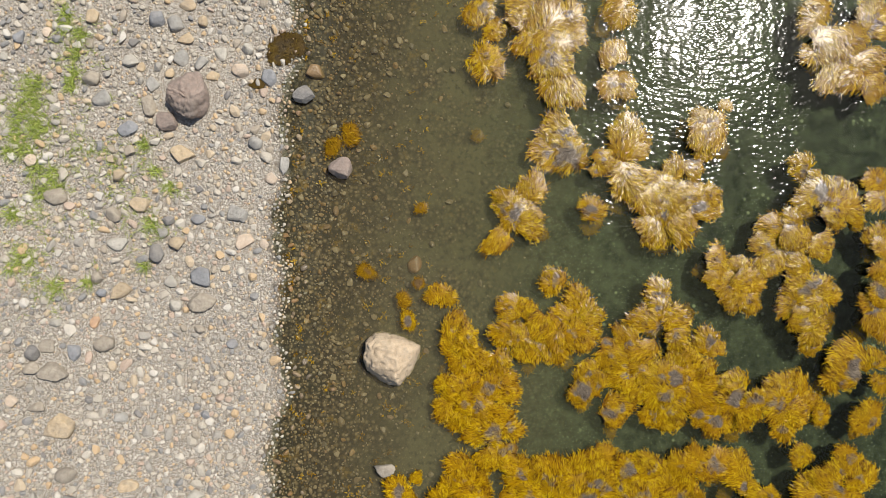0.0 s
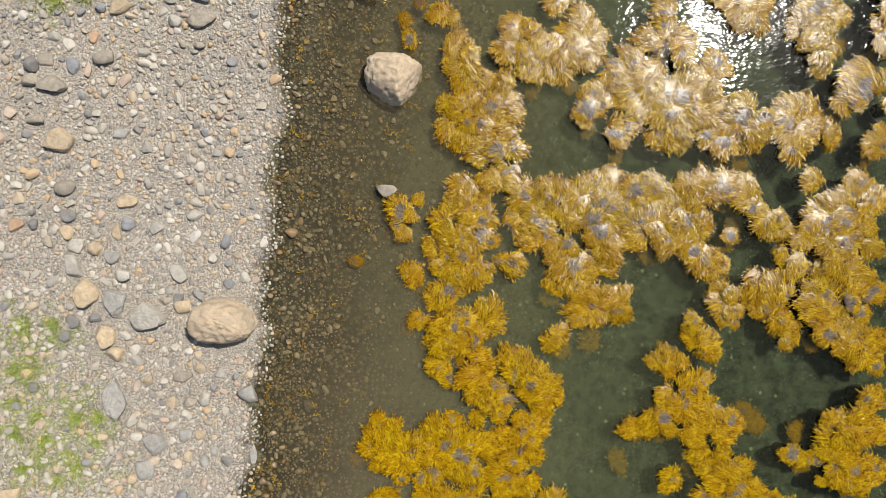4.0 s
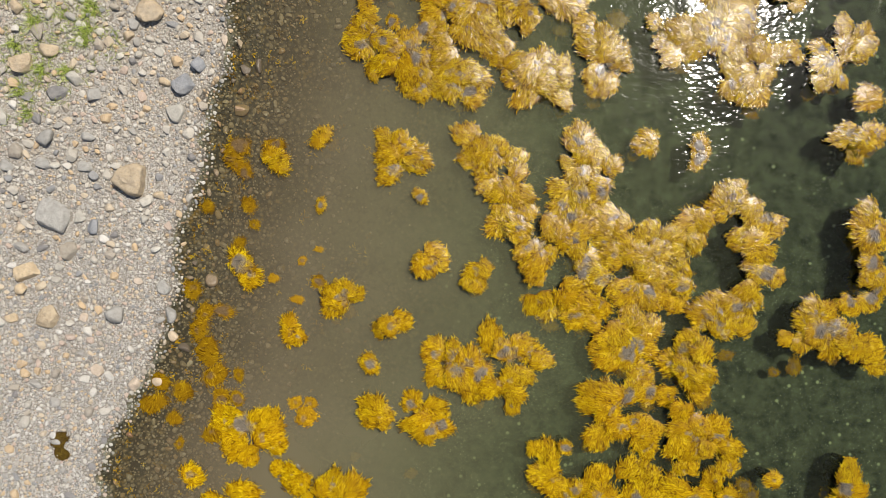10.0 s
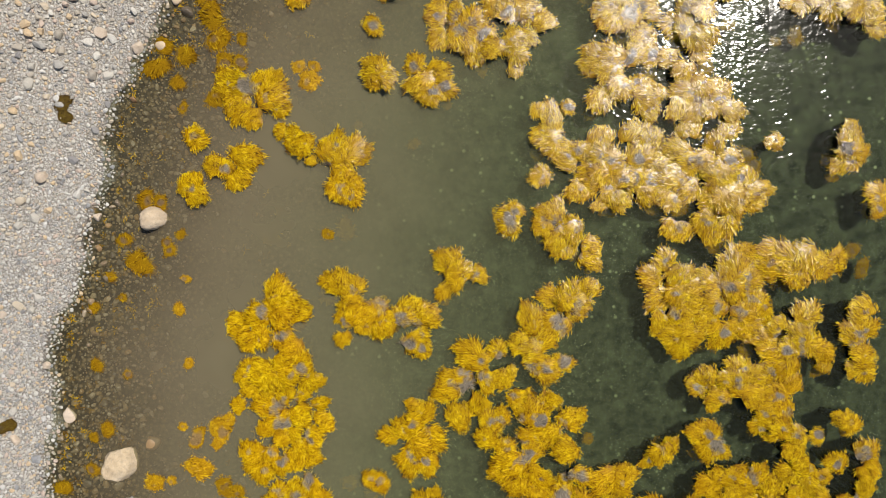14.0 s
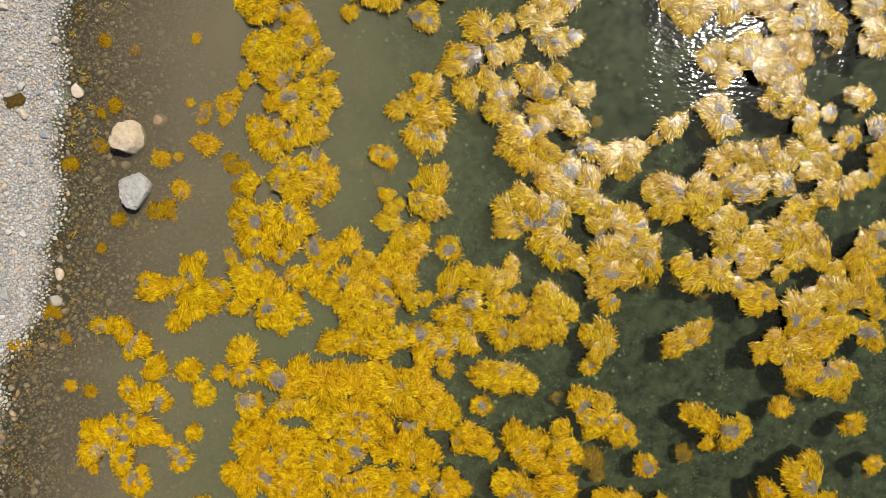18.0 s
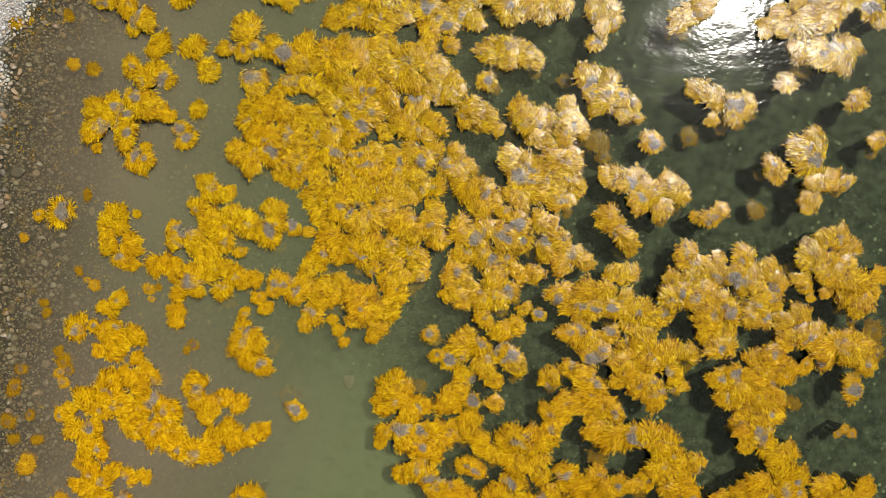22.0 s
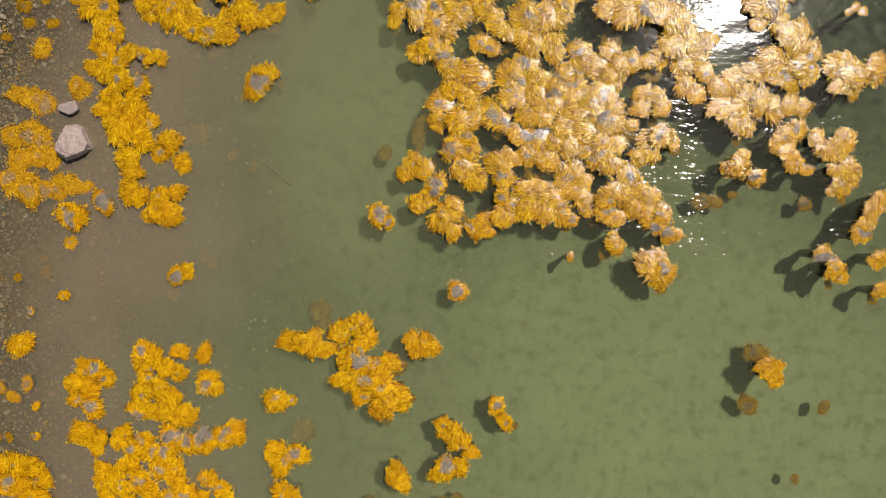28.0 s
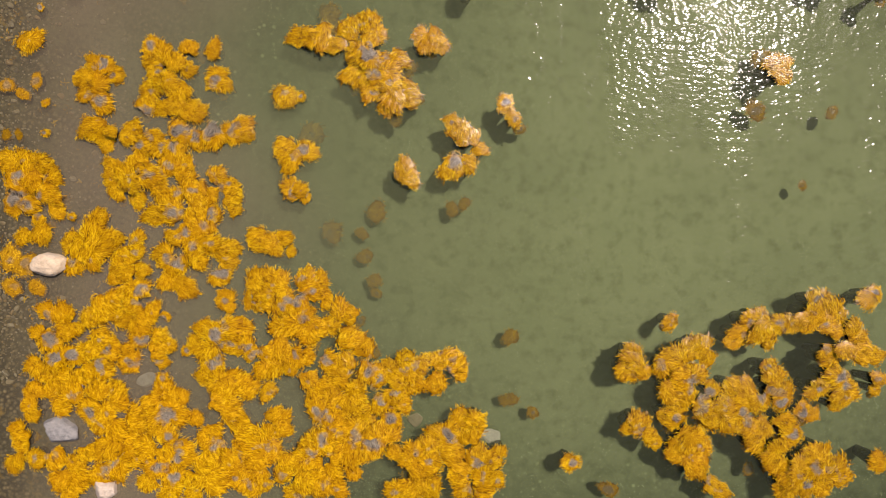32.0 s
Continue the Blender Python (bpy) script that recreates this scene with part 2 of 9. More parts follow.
def blade_material():
    k = Mat("shore_grass")
    c = k.mix(k.attr("strand"), (0.19, 0.26, 0.03), (0.45, 0.52, 0.11))
    s = k.node("BsdfPrincipled", Base_Color=c, Roughness=0.5)
    return k.done(s.outputs[0])


GROUND = ground_material()
WATER = water_material()
BLADE = blade_material()
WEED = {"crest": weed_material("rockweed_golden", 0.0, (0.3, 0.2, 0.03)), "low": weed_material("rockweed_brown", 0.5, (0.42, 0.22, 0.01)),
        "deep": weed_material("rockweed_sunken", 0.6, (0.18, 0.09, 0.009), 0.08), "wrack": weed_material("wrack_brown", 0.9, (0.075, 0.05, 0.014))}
TONES = {"R": ("brown-red", (0.17, 0.105, 0.075), (0.30, 0.20, 0.15)), "T": ("tan", (0.42, 0.29, 0.14), (0.60, 0.45, 0.25)), "G": ("grey", (0.25, 0.24, 0.21), (0.40, 0.38, 0.34)),
         "B": ("grey-brown", (0.23, 0.18, 0.12), (0.38, 0.32, 0.23)), "S": ("slate blue-grey", (0.15, 0.165, 0.19), (0.27, 0.28, 0.30)), "L": ("pale grey", (0.40, 0.37, 0.30), (0.54, 0.50, 0.42)),
         "P": ("peach-coloured", (0.52, 0.38, 0.25), (0.66, 0.52, 0.38)), "D": ("dark grey", (0.085, 0.08, 0.08), (0.19, 0.175, 0.16)), "W": ("pale sandstone", (0.50, 0.35, 0.19), (0.68, 0.51, 0.31)),
         "O": ("orange-brown", (0.42, 0.20, 0.07), (0.56, 0.32, 0.15))}
STONE = {key: stone_material("stone_" + word.replace(" ", "_").replace("-", "_"), a, b) for key, (word, a, b) in TONES.items()}
STONE_WET = {key: stone_material("wet_stone_" + word.replace(" ", "_").replace("-", "_"), a, b, True) for key, (word, a, b) in TONES.items()}
PEBBLE = stone_material("dry_pebbles", None, None, pick="island")
PEBBLE_WET = stone_material("wet_pebbles", None, None, True, pick="island")
COBBLE = stone_material("dry_cobbles", None, None, pick="object")

# ---- the lie of the land ----
SHORE = [(2.12, -0.99), (1.72, -1.05), (0.87, -1.14), (-0.01, -1.18), (-0.90, -1.14), (-1.65, -1.22), (-2.43, -1.26), (-3.08, -1.33), (-3.73, -1.39), (-4.51, -1.57), (-5.29, -1.72), (-6.04, -1.94), (-6.91, -2.07), (-7.25, -2.32), (-7.69, -2.50), (-8.22, -2.60), (-8.83, -2.72), (-9.29, -2.96), (-10.39, -3.00), (-11.06, -3.04), (-11.51, -3.11), (-11.91, -3.29), (-12.18, -3.48), (-13.5, -3.56), (-15.2, -3.7), (-17.0, -4.5), (-20.0, -4.3), (-24.0, -4.3)]
SHORE_Y, SHORE_X = np.array([p[0] for p in SHORE])[::-1], np.array([p[1] for p in SHORE])[::-1]


def off_shore(x, y):
    """Metres past the waterline, to the sea's side."""
    return x - np.interp(y, SHORE_Y, SHORE_X) + 0.035 * np.sin(7.1 * y) + 0.02 * np.sin(19.0 * y + 1.0) + 0.012 * np.sin(47.0 * y + 2.0)


def pool_at(x, y):
    """1 in the open sandy pool between the beds, 0 elsewhere."""
    a = np.exp(-(((x - 1.5) / 3.4) ** 2 + ((y + 19.0) / 2.7) ** 2) ** 2)
    b = np.exp(-(((x + 0.9) / 0.75) ** 2 + ((y + 15.9) / 1.3) ** 2) ** 2)
    return np.clip(a + b, 0, 1)


def height_at(x, y):
    d = off_shore(np.asarray(x, float), np.asarray(y, float))
    p = pool_at(np.asarray(x, float), np.asarray(y, float))
    land = np.where(d < 0, -0.045 * np.maximum(d, -30), 0)
    sea = -np.interp(d, [0, 0.3, 1.0, 2.2, 3.5, 5.0, 8.0, 40.0], [0, 0.04, 0.08, 0.13, 0.17, 0.19, 0.24, 2.5])
    rough = 0.012 * np.sin(3.1 * np.asarray(x) + 1.7 * np.asarray(y)) + 0.010 * np.sin(7.3 * np.asarray(y) - 2.9 * np.asarray(x))
    return np.where(d < 0, land, sea) + rough * np.clip(np.abs(d) * 2, 0, 1) * np.clip((9 - np.abs(x)) / 3, 0, 1) - 0.05 * p


def sheet(name, xs, ys, z, material, kind, label, category):
    gx, gy = np.meshgrid(xs, ys)
    gz = z(gx, gy)
    v = np.stack([gx, gy, gz], -1).reshape(-1, 3)
    nx, ny = len(xs), len(ys)
    i = (np.arange(ny - 1)[:, None] * nx + np.arange(nx - 1)).ravel()
    me = bpy.data.meshes.new(name)
    me.from_pydata(v.tolist(), [], np.stack([i, i + 1, i + nx + 1, i + nx], -1).tolist())
    me.materials.append(material)
    me.shade_smooth()
    ob = tagged(new(name, me), label, category, kind=kind)
    return ob, v


def mark(me, name, values):
    me.attributes.new(name, "FLOAT", "POINT").data.foreach_set("value", np.asarray(values, dtype=np.float32).ravel())


far = [400.0, 150.0, 60.0, 25.0, 12.0, 7.0, 5.5]
xs = np.concatenate([[-v for v in far], np.arange(-4.6, 4.61, 0.07), far[::-1]])
ys = np.concatenate([[-v - 20 for v in far], np.arange(-23.0, 3.61, 0.08), far[::-1]])
ground, gv = sheet("ground", xs, ys, height_at, GROUND, "structure", "pebbly beach grit sloping down into brown and green-grey seabed", "ground")
mark(ground.data, "off", off_shore(gv[:, 0], gv[:, 1]))
mark(ground.data, "pool", pool_at(gv[:, 0], gv[:, 1]))
wx = np.concatenate([[-v for v in far], np.arange(-4.6, 4.61, 0.2), far[::-1]])
wy = np.concatenate([[-v - 20 for v in far], np.arange(-23.0, 3.61, 0.2), far[::-1]])
water, wv = sheet("water", wx, wy, lambda x, y: 0 * x, WATER, "structure", "shallow rippled sea water, murky brown by the shore", "water")
wd, wp = off_shore(wv[:, 0], wv[:, 1]), pool_at(wv[:, 0], wv[:, 1])
reach_out = np.minimum(wd, wv[:, 0] + 3.3 + np.interp(wv[:, 1], [-13, -10], [0.75, 0]))
silty = np.interp(reach_out, [0, 0.3, 1.0, 2.2, 3.3, 4.4, 5.2], [0.0, 0.18, 0.56, 0.52, 0.22, 0.05, 0.0]) * np.interp(wv[:, 1], [-21, -8, -5, -2, 2], [0.9, 1.05, 0.86, 0.46, 0.3])
mark(water.data, "murk", np.clip(silty + 0.1 * wp + np.interp(wv[:, 1], [-21, -8, -5], [0.06, 0.06, 0.01]) * np.clip(wd / 2, 0, 1), 0, 0.75))
mark(water.data, "ripple", np.interp(wv[:, 1], [-16.6, -15.6, -10.8, -9.6, -3.0, -1.8, -0.5, 0.5], [1.0, 0.2, 0.2, 0.7, 0.6, 0.3, 0.7, 1.0]))
south = np.interp(wv[:, 1], [-13, -10], [1, 0])
green = (1 - south) * np.interp(wd / np.interp(wv[:, 1], [-7, -3], [1.0, 0.65]), [0.7, 3.3], [0, 0.95]) + south * np.interp(wv[:, 0] + 0.3 * np.sin(1.3 * wv[:, 1]) + 0.2 * np.sin(3.1 * wv[:, 1] + 1), [-2.9, -1.1], [0, 1])
mark(water.data, "green", green)


# ---- building helpers ----
def part(name, mesh, parent, label=""):
    ob = new(name, mesh)
    ob.parent = parent
    return tagged(ob, label)


def pebble_shape(level, seed, worn=0.97, slab=False):
    """A worn stone about one unit in radius, as vertices and faces."""
    rng = random.Random(seed)
    bm = bmesh.new()
    bmesh.ops.create_icosphere(bm, subdivisions=level, radius=1.0)
    at = Vector((rng.uniform(-50, 50), rng.uniform(-50, 50), rng.uniform(-50, 50)))
    flats = [(Vector((rng.gauss(0, 1), rng.gauss(0, 1), rng.gauss(0, 0.8))).normalized(), rng.uniform(0.48, 0.84)) for _ in range(10)]
    if slab:
        flats.append((Vector((rng.uniform(-0.12, 0.12), rng.uniform(-0.12, 0.12), 1)).normalized(), 0.42))
    for v in bm.verts:
        n = v.co.normalized()
        r = 1 + 0.22 * noise.noise(n * 0.9 + at) + (0.07 * noise.noise(n * 2.6 + at) if level > 1 else 0)
        p = n * r
        for axis, cut in flats:
            over = p.dot(axis) - cut
            if over > 0:
                p -= axis * over * worn
        if level > 3:
            p += n * (0.045 * noise.noise(n * 5 + at) + 0.03 * noise.noise(n * 12 + at) - 0.05 * max(0.0, 0.16 - abs(noise.noise(n * 2.4 + at * 2))) / 0.16)
        v.co = p
    bm.verts.ensure_lookup_table()
    verts = np.array([v.co[:] for v in bm.verts])
    faces = np.array([[v.index for v in f.verts] for f in bm.faces])
    bm.free()
    return verts, faces


def mesh_of(name, verts, faces, material, smooth=True):
    me = bpy.data.meshes.new(name)
    me.from_pydata(np.asarray(verts).tolist(), [], np.asarray(faces).tolist())
    me.materials.append(material)
    if smooth:
        me.shade_smooth()
    return me


def fringe(v, lean):
    """0 at the root of a tuft, 1 along the tips of its fringe."""
    return min(1.0, max(0.0, (0.95 - 0.4 * lean) * math.hypot(v.x, v.y) - 0.1 + 0.32 * lean - (0.12 + 0.38 * lean) * v.y))


def weave(centre_lines, widths, rng):
    """Tapering ribbons along lines of points: vertices, faces, and per vertex a number of its strand."""
    verts, faces, strand = [], [], []
    for line in centre_lines:
        w, tone, base, steps = widths * rng.uniform(0.6, 1.3), rng.random(), len(verts), len(line)
        for j, p in enumerate(line):
            a, b = line[max(j - 1, 0)], line[min(j + 1, steps - 1)]
            side = (b - a).cross(Vector((0, 0, 1)) + Vector((rng.gauss(0, 0.12), rng.gauss(0, 0.12), 0)))
            side = side.normalized() * w * (1.0 - 0.5 * j / (steps - 1)) if side.length > 1e-6 else Vector((w, 0, 0))
            k = base + 2 * j
            if j == steps - 1:
                verts.append(p)
                faces.append((k - 2, k - 1, k))
            else:
                verts += [p - side, p + side]
                if j:
                    faces.append((k - 2, k - 1, k + 1, k))
        strand += [tone] * (len(verts) - base)
    return verts, faces, strand


def tuft_mesh(seed, kind, lean):
    """A mop of rockweed of unit radius: a low mound thatched with fine strands that part along a crooked spine, comb
    outward and droop past the rim over the rock's flank, which is coloured near-black as shade. lean: how far all its
    strands run one way.
    """
    rng = random.Random(seed)
    count, top, wide = {"crest": (430, 0.2, 0.0185), "mound": (640, 0.19, 0.0128), "low": (170, 0.2, 0.03), "wrack": (170, 0.1, 0.03), "deep": (150, 0.18, 0.026)}[kind]
    lumps = [(rng.uniform(-0.7, 0.7), rng.uniform(-0.7, 0.7), rng.uniform(-0.04, 0.08)) for _ in range(8)]
    comb = Vector((rng.gauss(0, 0.2), -rng.uniform(0.05, 0.3) - 1.3 * lean, 0))
    turn, long_axis = rng.uniform(0, math.pi), rng.uniform(0.0, 0.22)
    spine = Vector((math.cos(turn), math.sin(turn), 0)) * rng.uniform(0.15, 0.5)
    off = Vector((rng.gauss(0, 0.12), rng.gauss(0.1 + 0.5 * lean, 0.1), 0))

    def rim(a):
        return 0.86 * (1 + long_axis * math.cos(2 * (a - turn))) + 0.42 * noise.noise(Vector((math.cos(a) * 1.5, math.sin(a) * 1.5, seed * 3.7))) + 0.16 * noise.noise(Vector((math.cos(a) * 4.0, math.sin(a) * 4.0, seed * 1.3)))

    def crown(x, y):
        q = math.hypot(x, y) / rim(math.atan2(y, x))
        dome = 1 - 0.2 * q - 0.8 * q ** 3 if q < 1 else -2.0 * (q - 1)
        return top * dome + sum(h * math.exp(-((x - a) ** 2 + (y - b) ** 2) * 10) for a, b, h in lumps)

    verts, faces, tip, strand, lie = [], [], [], [], []
    for n in range(count):
        a0 = rng.uniform(-math.pi, math.pi)
        q0 = math.sqrt(rng.random()) * 0.95
        r0 = rim(a0)
        root = Vector((math.cos(a0) * q0 * r0, math.sin(a0) * q0 * r0, 0))
        along = min(1.0, max(-1.0, (root - off).dot(spine) / max(spine.length_squared, 1e-6)))
        way = root - off - spine * along
        way = way.normalized() * min(1.0, way.length * 3 + 0.2) + comb * (1.1 - q0)
        bend = noise.noise(Vector((root.x * 2.6, root.y * 2.6, seed * 5.1)))
        way.normalize()
        way = Matrix.Rotation(bend * 1.1 + rng.gauss(0, 1.2 if kind in ("low", "wrack") else 0.24), 3, "Z") @ way
        length = rng.uniform(0.16, 0.36) if kind == "mound" else rng.uniform(0.2, 0.42) if kind not in ("low", "wrack") else rng.uniform(0.12, 0.3)
        if q0 > 0.7:
            length *= rng.uniform(0.6, 1.0)
        across = Vector((-way.y, way.x, 0))
        mid = root + way * length * 0.62 + across * rng.gauss(0, 0.1) * length
        end = root + way * length + across * rng.gauss(0, 0.18) * length
        lift = rng.uniform(0.0, 0.04)
        for v, up in ((root, -0.005), (mid, 0.02), (end, 0.0)):
            v.z = max(crown(v.x, v.y), -0.3) + lift + up
        w, slant = wide * rng.uniform(0.7, 1.3), rng.gauss(0, 0.35)
        side = (across + Vector((0, 0, slant))).normalized() * w
        b = len(verts)
        tone = min(1.0, max(0.0, rng.gauss(0.56, 0.33) + 0.55 * bend))
        if n % 2:
            verts += [root, mid - side, mid + side, end]
            faces += [(b, b + 1, b + 2), (b + 1, b + 3, b + 2)]
        else:
            verts += [root - side, root + side, end]
            faces.append((b, b + 2, b + 1))
        fresh = verts[b:]
        tip += [fringe(v, lean) for v in fresh]
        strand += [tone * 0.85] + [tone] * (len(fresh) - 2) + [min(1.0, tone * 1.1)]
        e = 0.08
        slope = Vector((crown(mid.x - e, mid.y) - crown(mid.x + e, mid.y), crown(mid.x, mid.y - e) - crown(mid.x, mid.y + e), 2 * e)).normalized()
        face = slope * 0.12 + Vector((rng.gauss(0, 0.095), rng.gauss(0, 0.095), 0.88))
        lie += [face.normalized()] * len(fresh)
    base, sides = len(verts), 13
    verts.append(Vector((0, 0.0, crown(0, 0) - 0.015)))
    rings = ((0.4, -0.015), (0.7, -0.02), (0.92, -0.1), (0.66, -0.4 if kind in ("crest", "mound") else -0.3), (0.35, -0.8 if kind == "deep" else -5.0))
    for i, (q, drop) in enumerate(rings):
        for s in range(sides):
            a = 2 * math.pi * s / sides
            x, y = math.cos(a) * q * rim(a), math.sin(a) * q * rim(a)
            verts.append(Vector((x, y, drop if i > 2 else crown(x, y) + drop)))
    for s in range(sides):
        n = (s + 1) % sides
        faces.append((base, base + 1 + s, base + 1 + n))
        for i in range(len(rings) - 1):
            a, b = base + 1 + i * sides, base + 1 + (i + 1) * sides
            faces.append((a + s, b + s, b + n, a + n))
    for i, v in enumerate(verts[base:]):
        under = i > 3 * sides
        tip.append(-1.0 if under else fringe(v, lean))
        # rim gets a darker tone: painted shade in the gaps between tufts
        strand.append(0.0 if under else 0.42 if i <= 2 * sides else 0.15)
        lie.append(Vector((v.x, v.y, 0.0 if under else 5.0)).normalized())
    me = bpy.data.meshes.new("tuft")
    me.from_pydata(verts, [], faces)
    mark(me, "tip", tip)
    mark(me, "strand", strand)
    me.shade_smooth()
    me.normals_split_custom_set_from_vertices(lie)
    return me


TUFTS = {}
for kind in ("crest", "mound", "low", "deep", "wrack"):
    TUFTS[kind] = [tuft_mesh(40 + n, kind, 0.0 if n < 6 else 0.55 + 0.09 * (n - 6)) for n in range(14 if kind in ("crest", "mound") else 5)]
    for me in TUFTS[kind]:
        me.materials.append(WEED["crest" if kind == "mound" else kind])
BED_WORDS = {"crest": ("golden rockweed draped over a rock at the water's surface", "golden rockweed bed of wet draped tufts standing out of shallow water"),
             "low": ("small brown bushy seaweed just breaking the water", "brown bushy seaweed patch in murky shallows"),
             "wrack": ("dark brown strand of cast-up seaweed on gravel", "dark brown mat of cast-up seaweed on gravel"),
             "deep": ("sunken golden-brown seaweed seen through murky water", "sunken golden-brown seaweed patch on the seabed")}
dice = random.Random(7)


def rockweed_bed(x, y, kind, tufts):
    """One bed: every tuft (dx, dy, radius) is a part of it."""
    bed = tagged(new("rockweed_bed" if len(tufts) > 1 else "rockweed_clump"), BED_WORDS[kind][len(tufts) > 3], "seaweed", "rockweed along the shore")
    floor = float(height_at(x, y))
    bed.location = (x, y, floor)
    for dx, dy, r in tufts:
        own = float(height_at(x + dx, y + dy))
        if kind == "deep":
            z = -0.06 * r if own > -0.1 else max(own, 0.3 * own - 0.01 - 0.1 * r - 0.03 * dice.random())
        elif kind == "wrack":
            z = own + 0.012
        elif kind == "low":
            z = max(own, -0.07 * r)
        else:
            z = max(own, 0.004) + 0.03 * dice.random()
        near = [(dx - u, dy - v) for u, v, _ in tufts if 0 < math.hypot(dx - u, dy - v) < 0.3]
        ox, oy = (sum(c) / max(len(near), 1) for c in zip(*near)) if near else (0.0, 0.0)
        outer = math.hypot(ox, oy) / 0.13
        pool = TUFTS["mound" if kind == "crest" and r > 0.1 else kind]
        if kind == "crest" and len(near) > 1 and outer > 0.45:
            me, spin = dice.choice(pool[6:]), math.atan2(oy, ox) + math.pi / 2 + dice.gauss(0, 0.35)
        elif kind == "crest" and len(near) > 1 and dice.random() < 0.5:
            me, spin = dice.choice(pool[6:]), dice.gauss(0, 0.9)
        else:
            me, spin = dice.choice(pool[:6]), dice.uniform(-3.1, 3.1)
        if kind == "crest":
            z += 0.045 * max(0.0, 1 - outer) * (len(near) > 1)
        ob = part("tuft", me, bed)
        s = r * (1.65 if kind in ("low", "wrack") and r > 0.06 else 1.3)
        ob.matrix_basis = Matrix.LocRotScale((dx, dy, z - floor), Euler((dice.gauss(0, 0.03), dice.gauss(0, 0.03), spin)), (s * dice.uniform(0.86, 1.2), s * dice.uniform(0.86, 1.2), s * dice.uniform(0.7, 1.1)))

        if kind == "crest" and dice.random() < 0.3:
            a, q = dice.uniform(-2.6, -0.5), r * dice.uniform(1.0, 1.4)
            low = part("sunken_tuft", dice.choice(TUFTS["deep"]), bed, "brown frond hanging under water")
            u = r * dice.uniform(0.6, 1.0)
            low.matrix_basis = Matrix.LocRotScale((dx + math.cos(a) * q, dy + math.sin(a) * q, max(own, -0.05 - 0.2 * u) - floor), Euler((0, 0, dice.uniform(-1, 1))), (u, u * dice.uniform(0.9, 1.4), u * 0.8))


made_stones = []


def stone(x, y, rx, ry, tall, tone):
    """A single stone lying on the beach or the seabed, half-widths rx and ry."""
    seed = len(made_stones) + 11
    big = max(rx, ry) > 0.085
    verts, faces = pebble_shape((5 if max(rx, ry) > 0.15 else 4) if big else 3, seed, 0.5 if tone == "W" else 0.9 if big else 0.95, big or seed % 2 == 0)
    half = np.abs(verts[:, :2]).max(0)
    verts = verts * np.array([rx / half[0], ry / half[1], min(rx, ry) * tall * (1.5 if big else 1.3)])
    z = float(height_at(x, y))
    wet = off_shore(x, y) > 0.12
    emerged = z + verts[:, 2].max() * 1.35 > 0.03
    where = "on the pebble beach" if not wet else "standing out of the shallow water" if emerged else "lying under shallow water"
    if big and wet and tall >= 0.6:
        z = max(z, 0.03 - verts[:, 2].max() * 0.45)
    ob = new("boulder" if big else "cobble", mesh_of("stone", verts, faces, (STONE_WET if wet and not big else STONE)[tone]))
    ob.location = (x, y, z + verts[:, 2].max() * 0.32)
    tagged(ob, "%s %s, %s" % (TONES[tone][0], "rounded boulder" if big else "worn cobble", where), "rock", "" if big else "cobbles on the shore")
    made_stones.append((x, y, max(rx, ry)))
    return ob


def grass_tuft(x, y, r):
    """A tuft of short shore grass between the pebbles."""
    rng = random.Random(int(x * 977 + y * 131))
    lines = []
    for n in range(int(40 + 900 * r)):
        a, q = rng.uniform(0, 2 * math.pi), r * math.sqrt(rng.random())
        root = Vector((math.cos(a) * q, math.sin(a) * q, 0))
        lean = Vector((rng.gauss(0, 0.05), rng.gauss(0, 0.05) - 0.01, 0))
        tall = rng.uniform(0.02, 0.06)
        lines.append([root + lean * u * u + Vector((0, 0, tall * u)) for u in (0, 0.5, 1)])
    verts, faces, strand = weave(lines, 0.0028, rng)
    me = bpy.data.meshes.new("grass")
    me.from_pydata(verts, [], faces)
    mark(me, "strand", strand)
    me.materials.append(BLADE)
    ob = tagged(new("grass_tuft", me), "bright green tuft of short shore grass among pebbles", "grass", "grass tufts on the beach")
    ob.location = (x, y, float(height_at(x, y)))
    return ob


# ---- stones, one by one ----
stone(-1.86, 1.20, 0.175, 0.201, 1.1, "R")
stone(-2.00, 1.02, 0.087, 0.087, 0.7, "R")
stone(-1.90, 0.76, 0.105, 0.074, 0.7, "T")
stone(-2.49, 1.19, 0.083, 0.074, 0.7, "G")
stone(-2.58, 1.34, 0.074, 0.061, 0.7, "B")
stone(-2.30, 0.95, 0.078, 0.061, 0.7, "S")
stone(-2.08, 1.80, 0.065, 0.061, 0.7, "S")
stone(-2.57, 1.80, 0.061, 0.057, 0.7, "T")
stone(-1.96, 1.77, 0.066, 0.061, 0.7, "G")
stone(-1.89, 1.65, 0.074, 0.048, 0.7, "T")
stone(-1.76, 1.79, 0.044, 0.052, 0.7, "T")
stone(-1.87, 1.92, 0.074, 0.048, 0.7, "T")
stone(-2.29, 1.47, 0.074, 0.052, 0.7, "L")
stone(-1.91, 1.50, 0.061, 0.066, 0.7, "G")
stone(-1.76, 1.47, 0.057, 0.057, 0.7, "G")
stone(-1.61, 1.54, 0.057, 0.057, 0.7, "L")
stone(-1.46, 1.41, 0.070, 0.066, 0.7, "P")
stone(-1.41, 1.73, 0.053, 0.048, 0.7, "L")
stone(-1.41, 1.59, 0.053, 0.053, 0.7, "L")
stone(-1.24, 1.36, 0.061, 0.070, 0.7, "S")
stone(-2.15, 1.12, 0.061, 0.087, 0.7, "B")
stone(-2.11, 1.29, 0.057, 0.061, 0.7, "G")
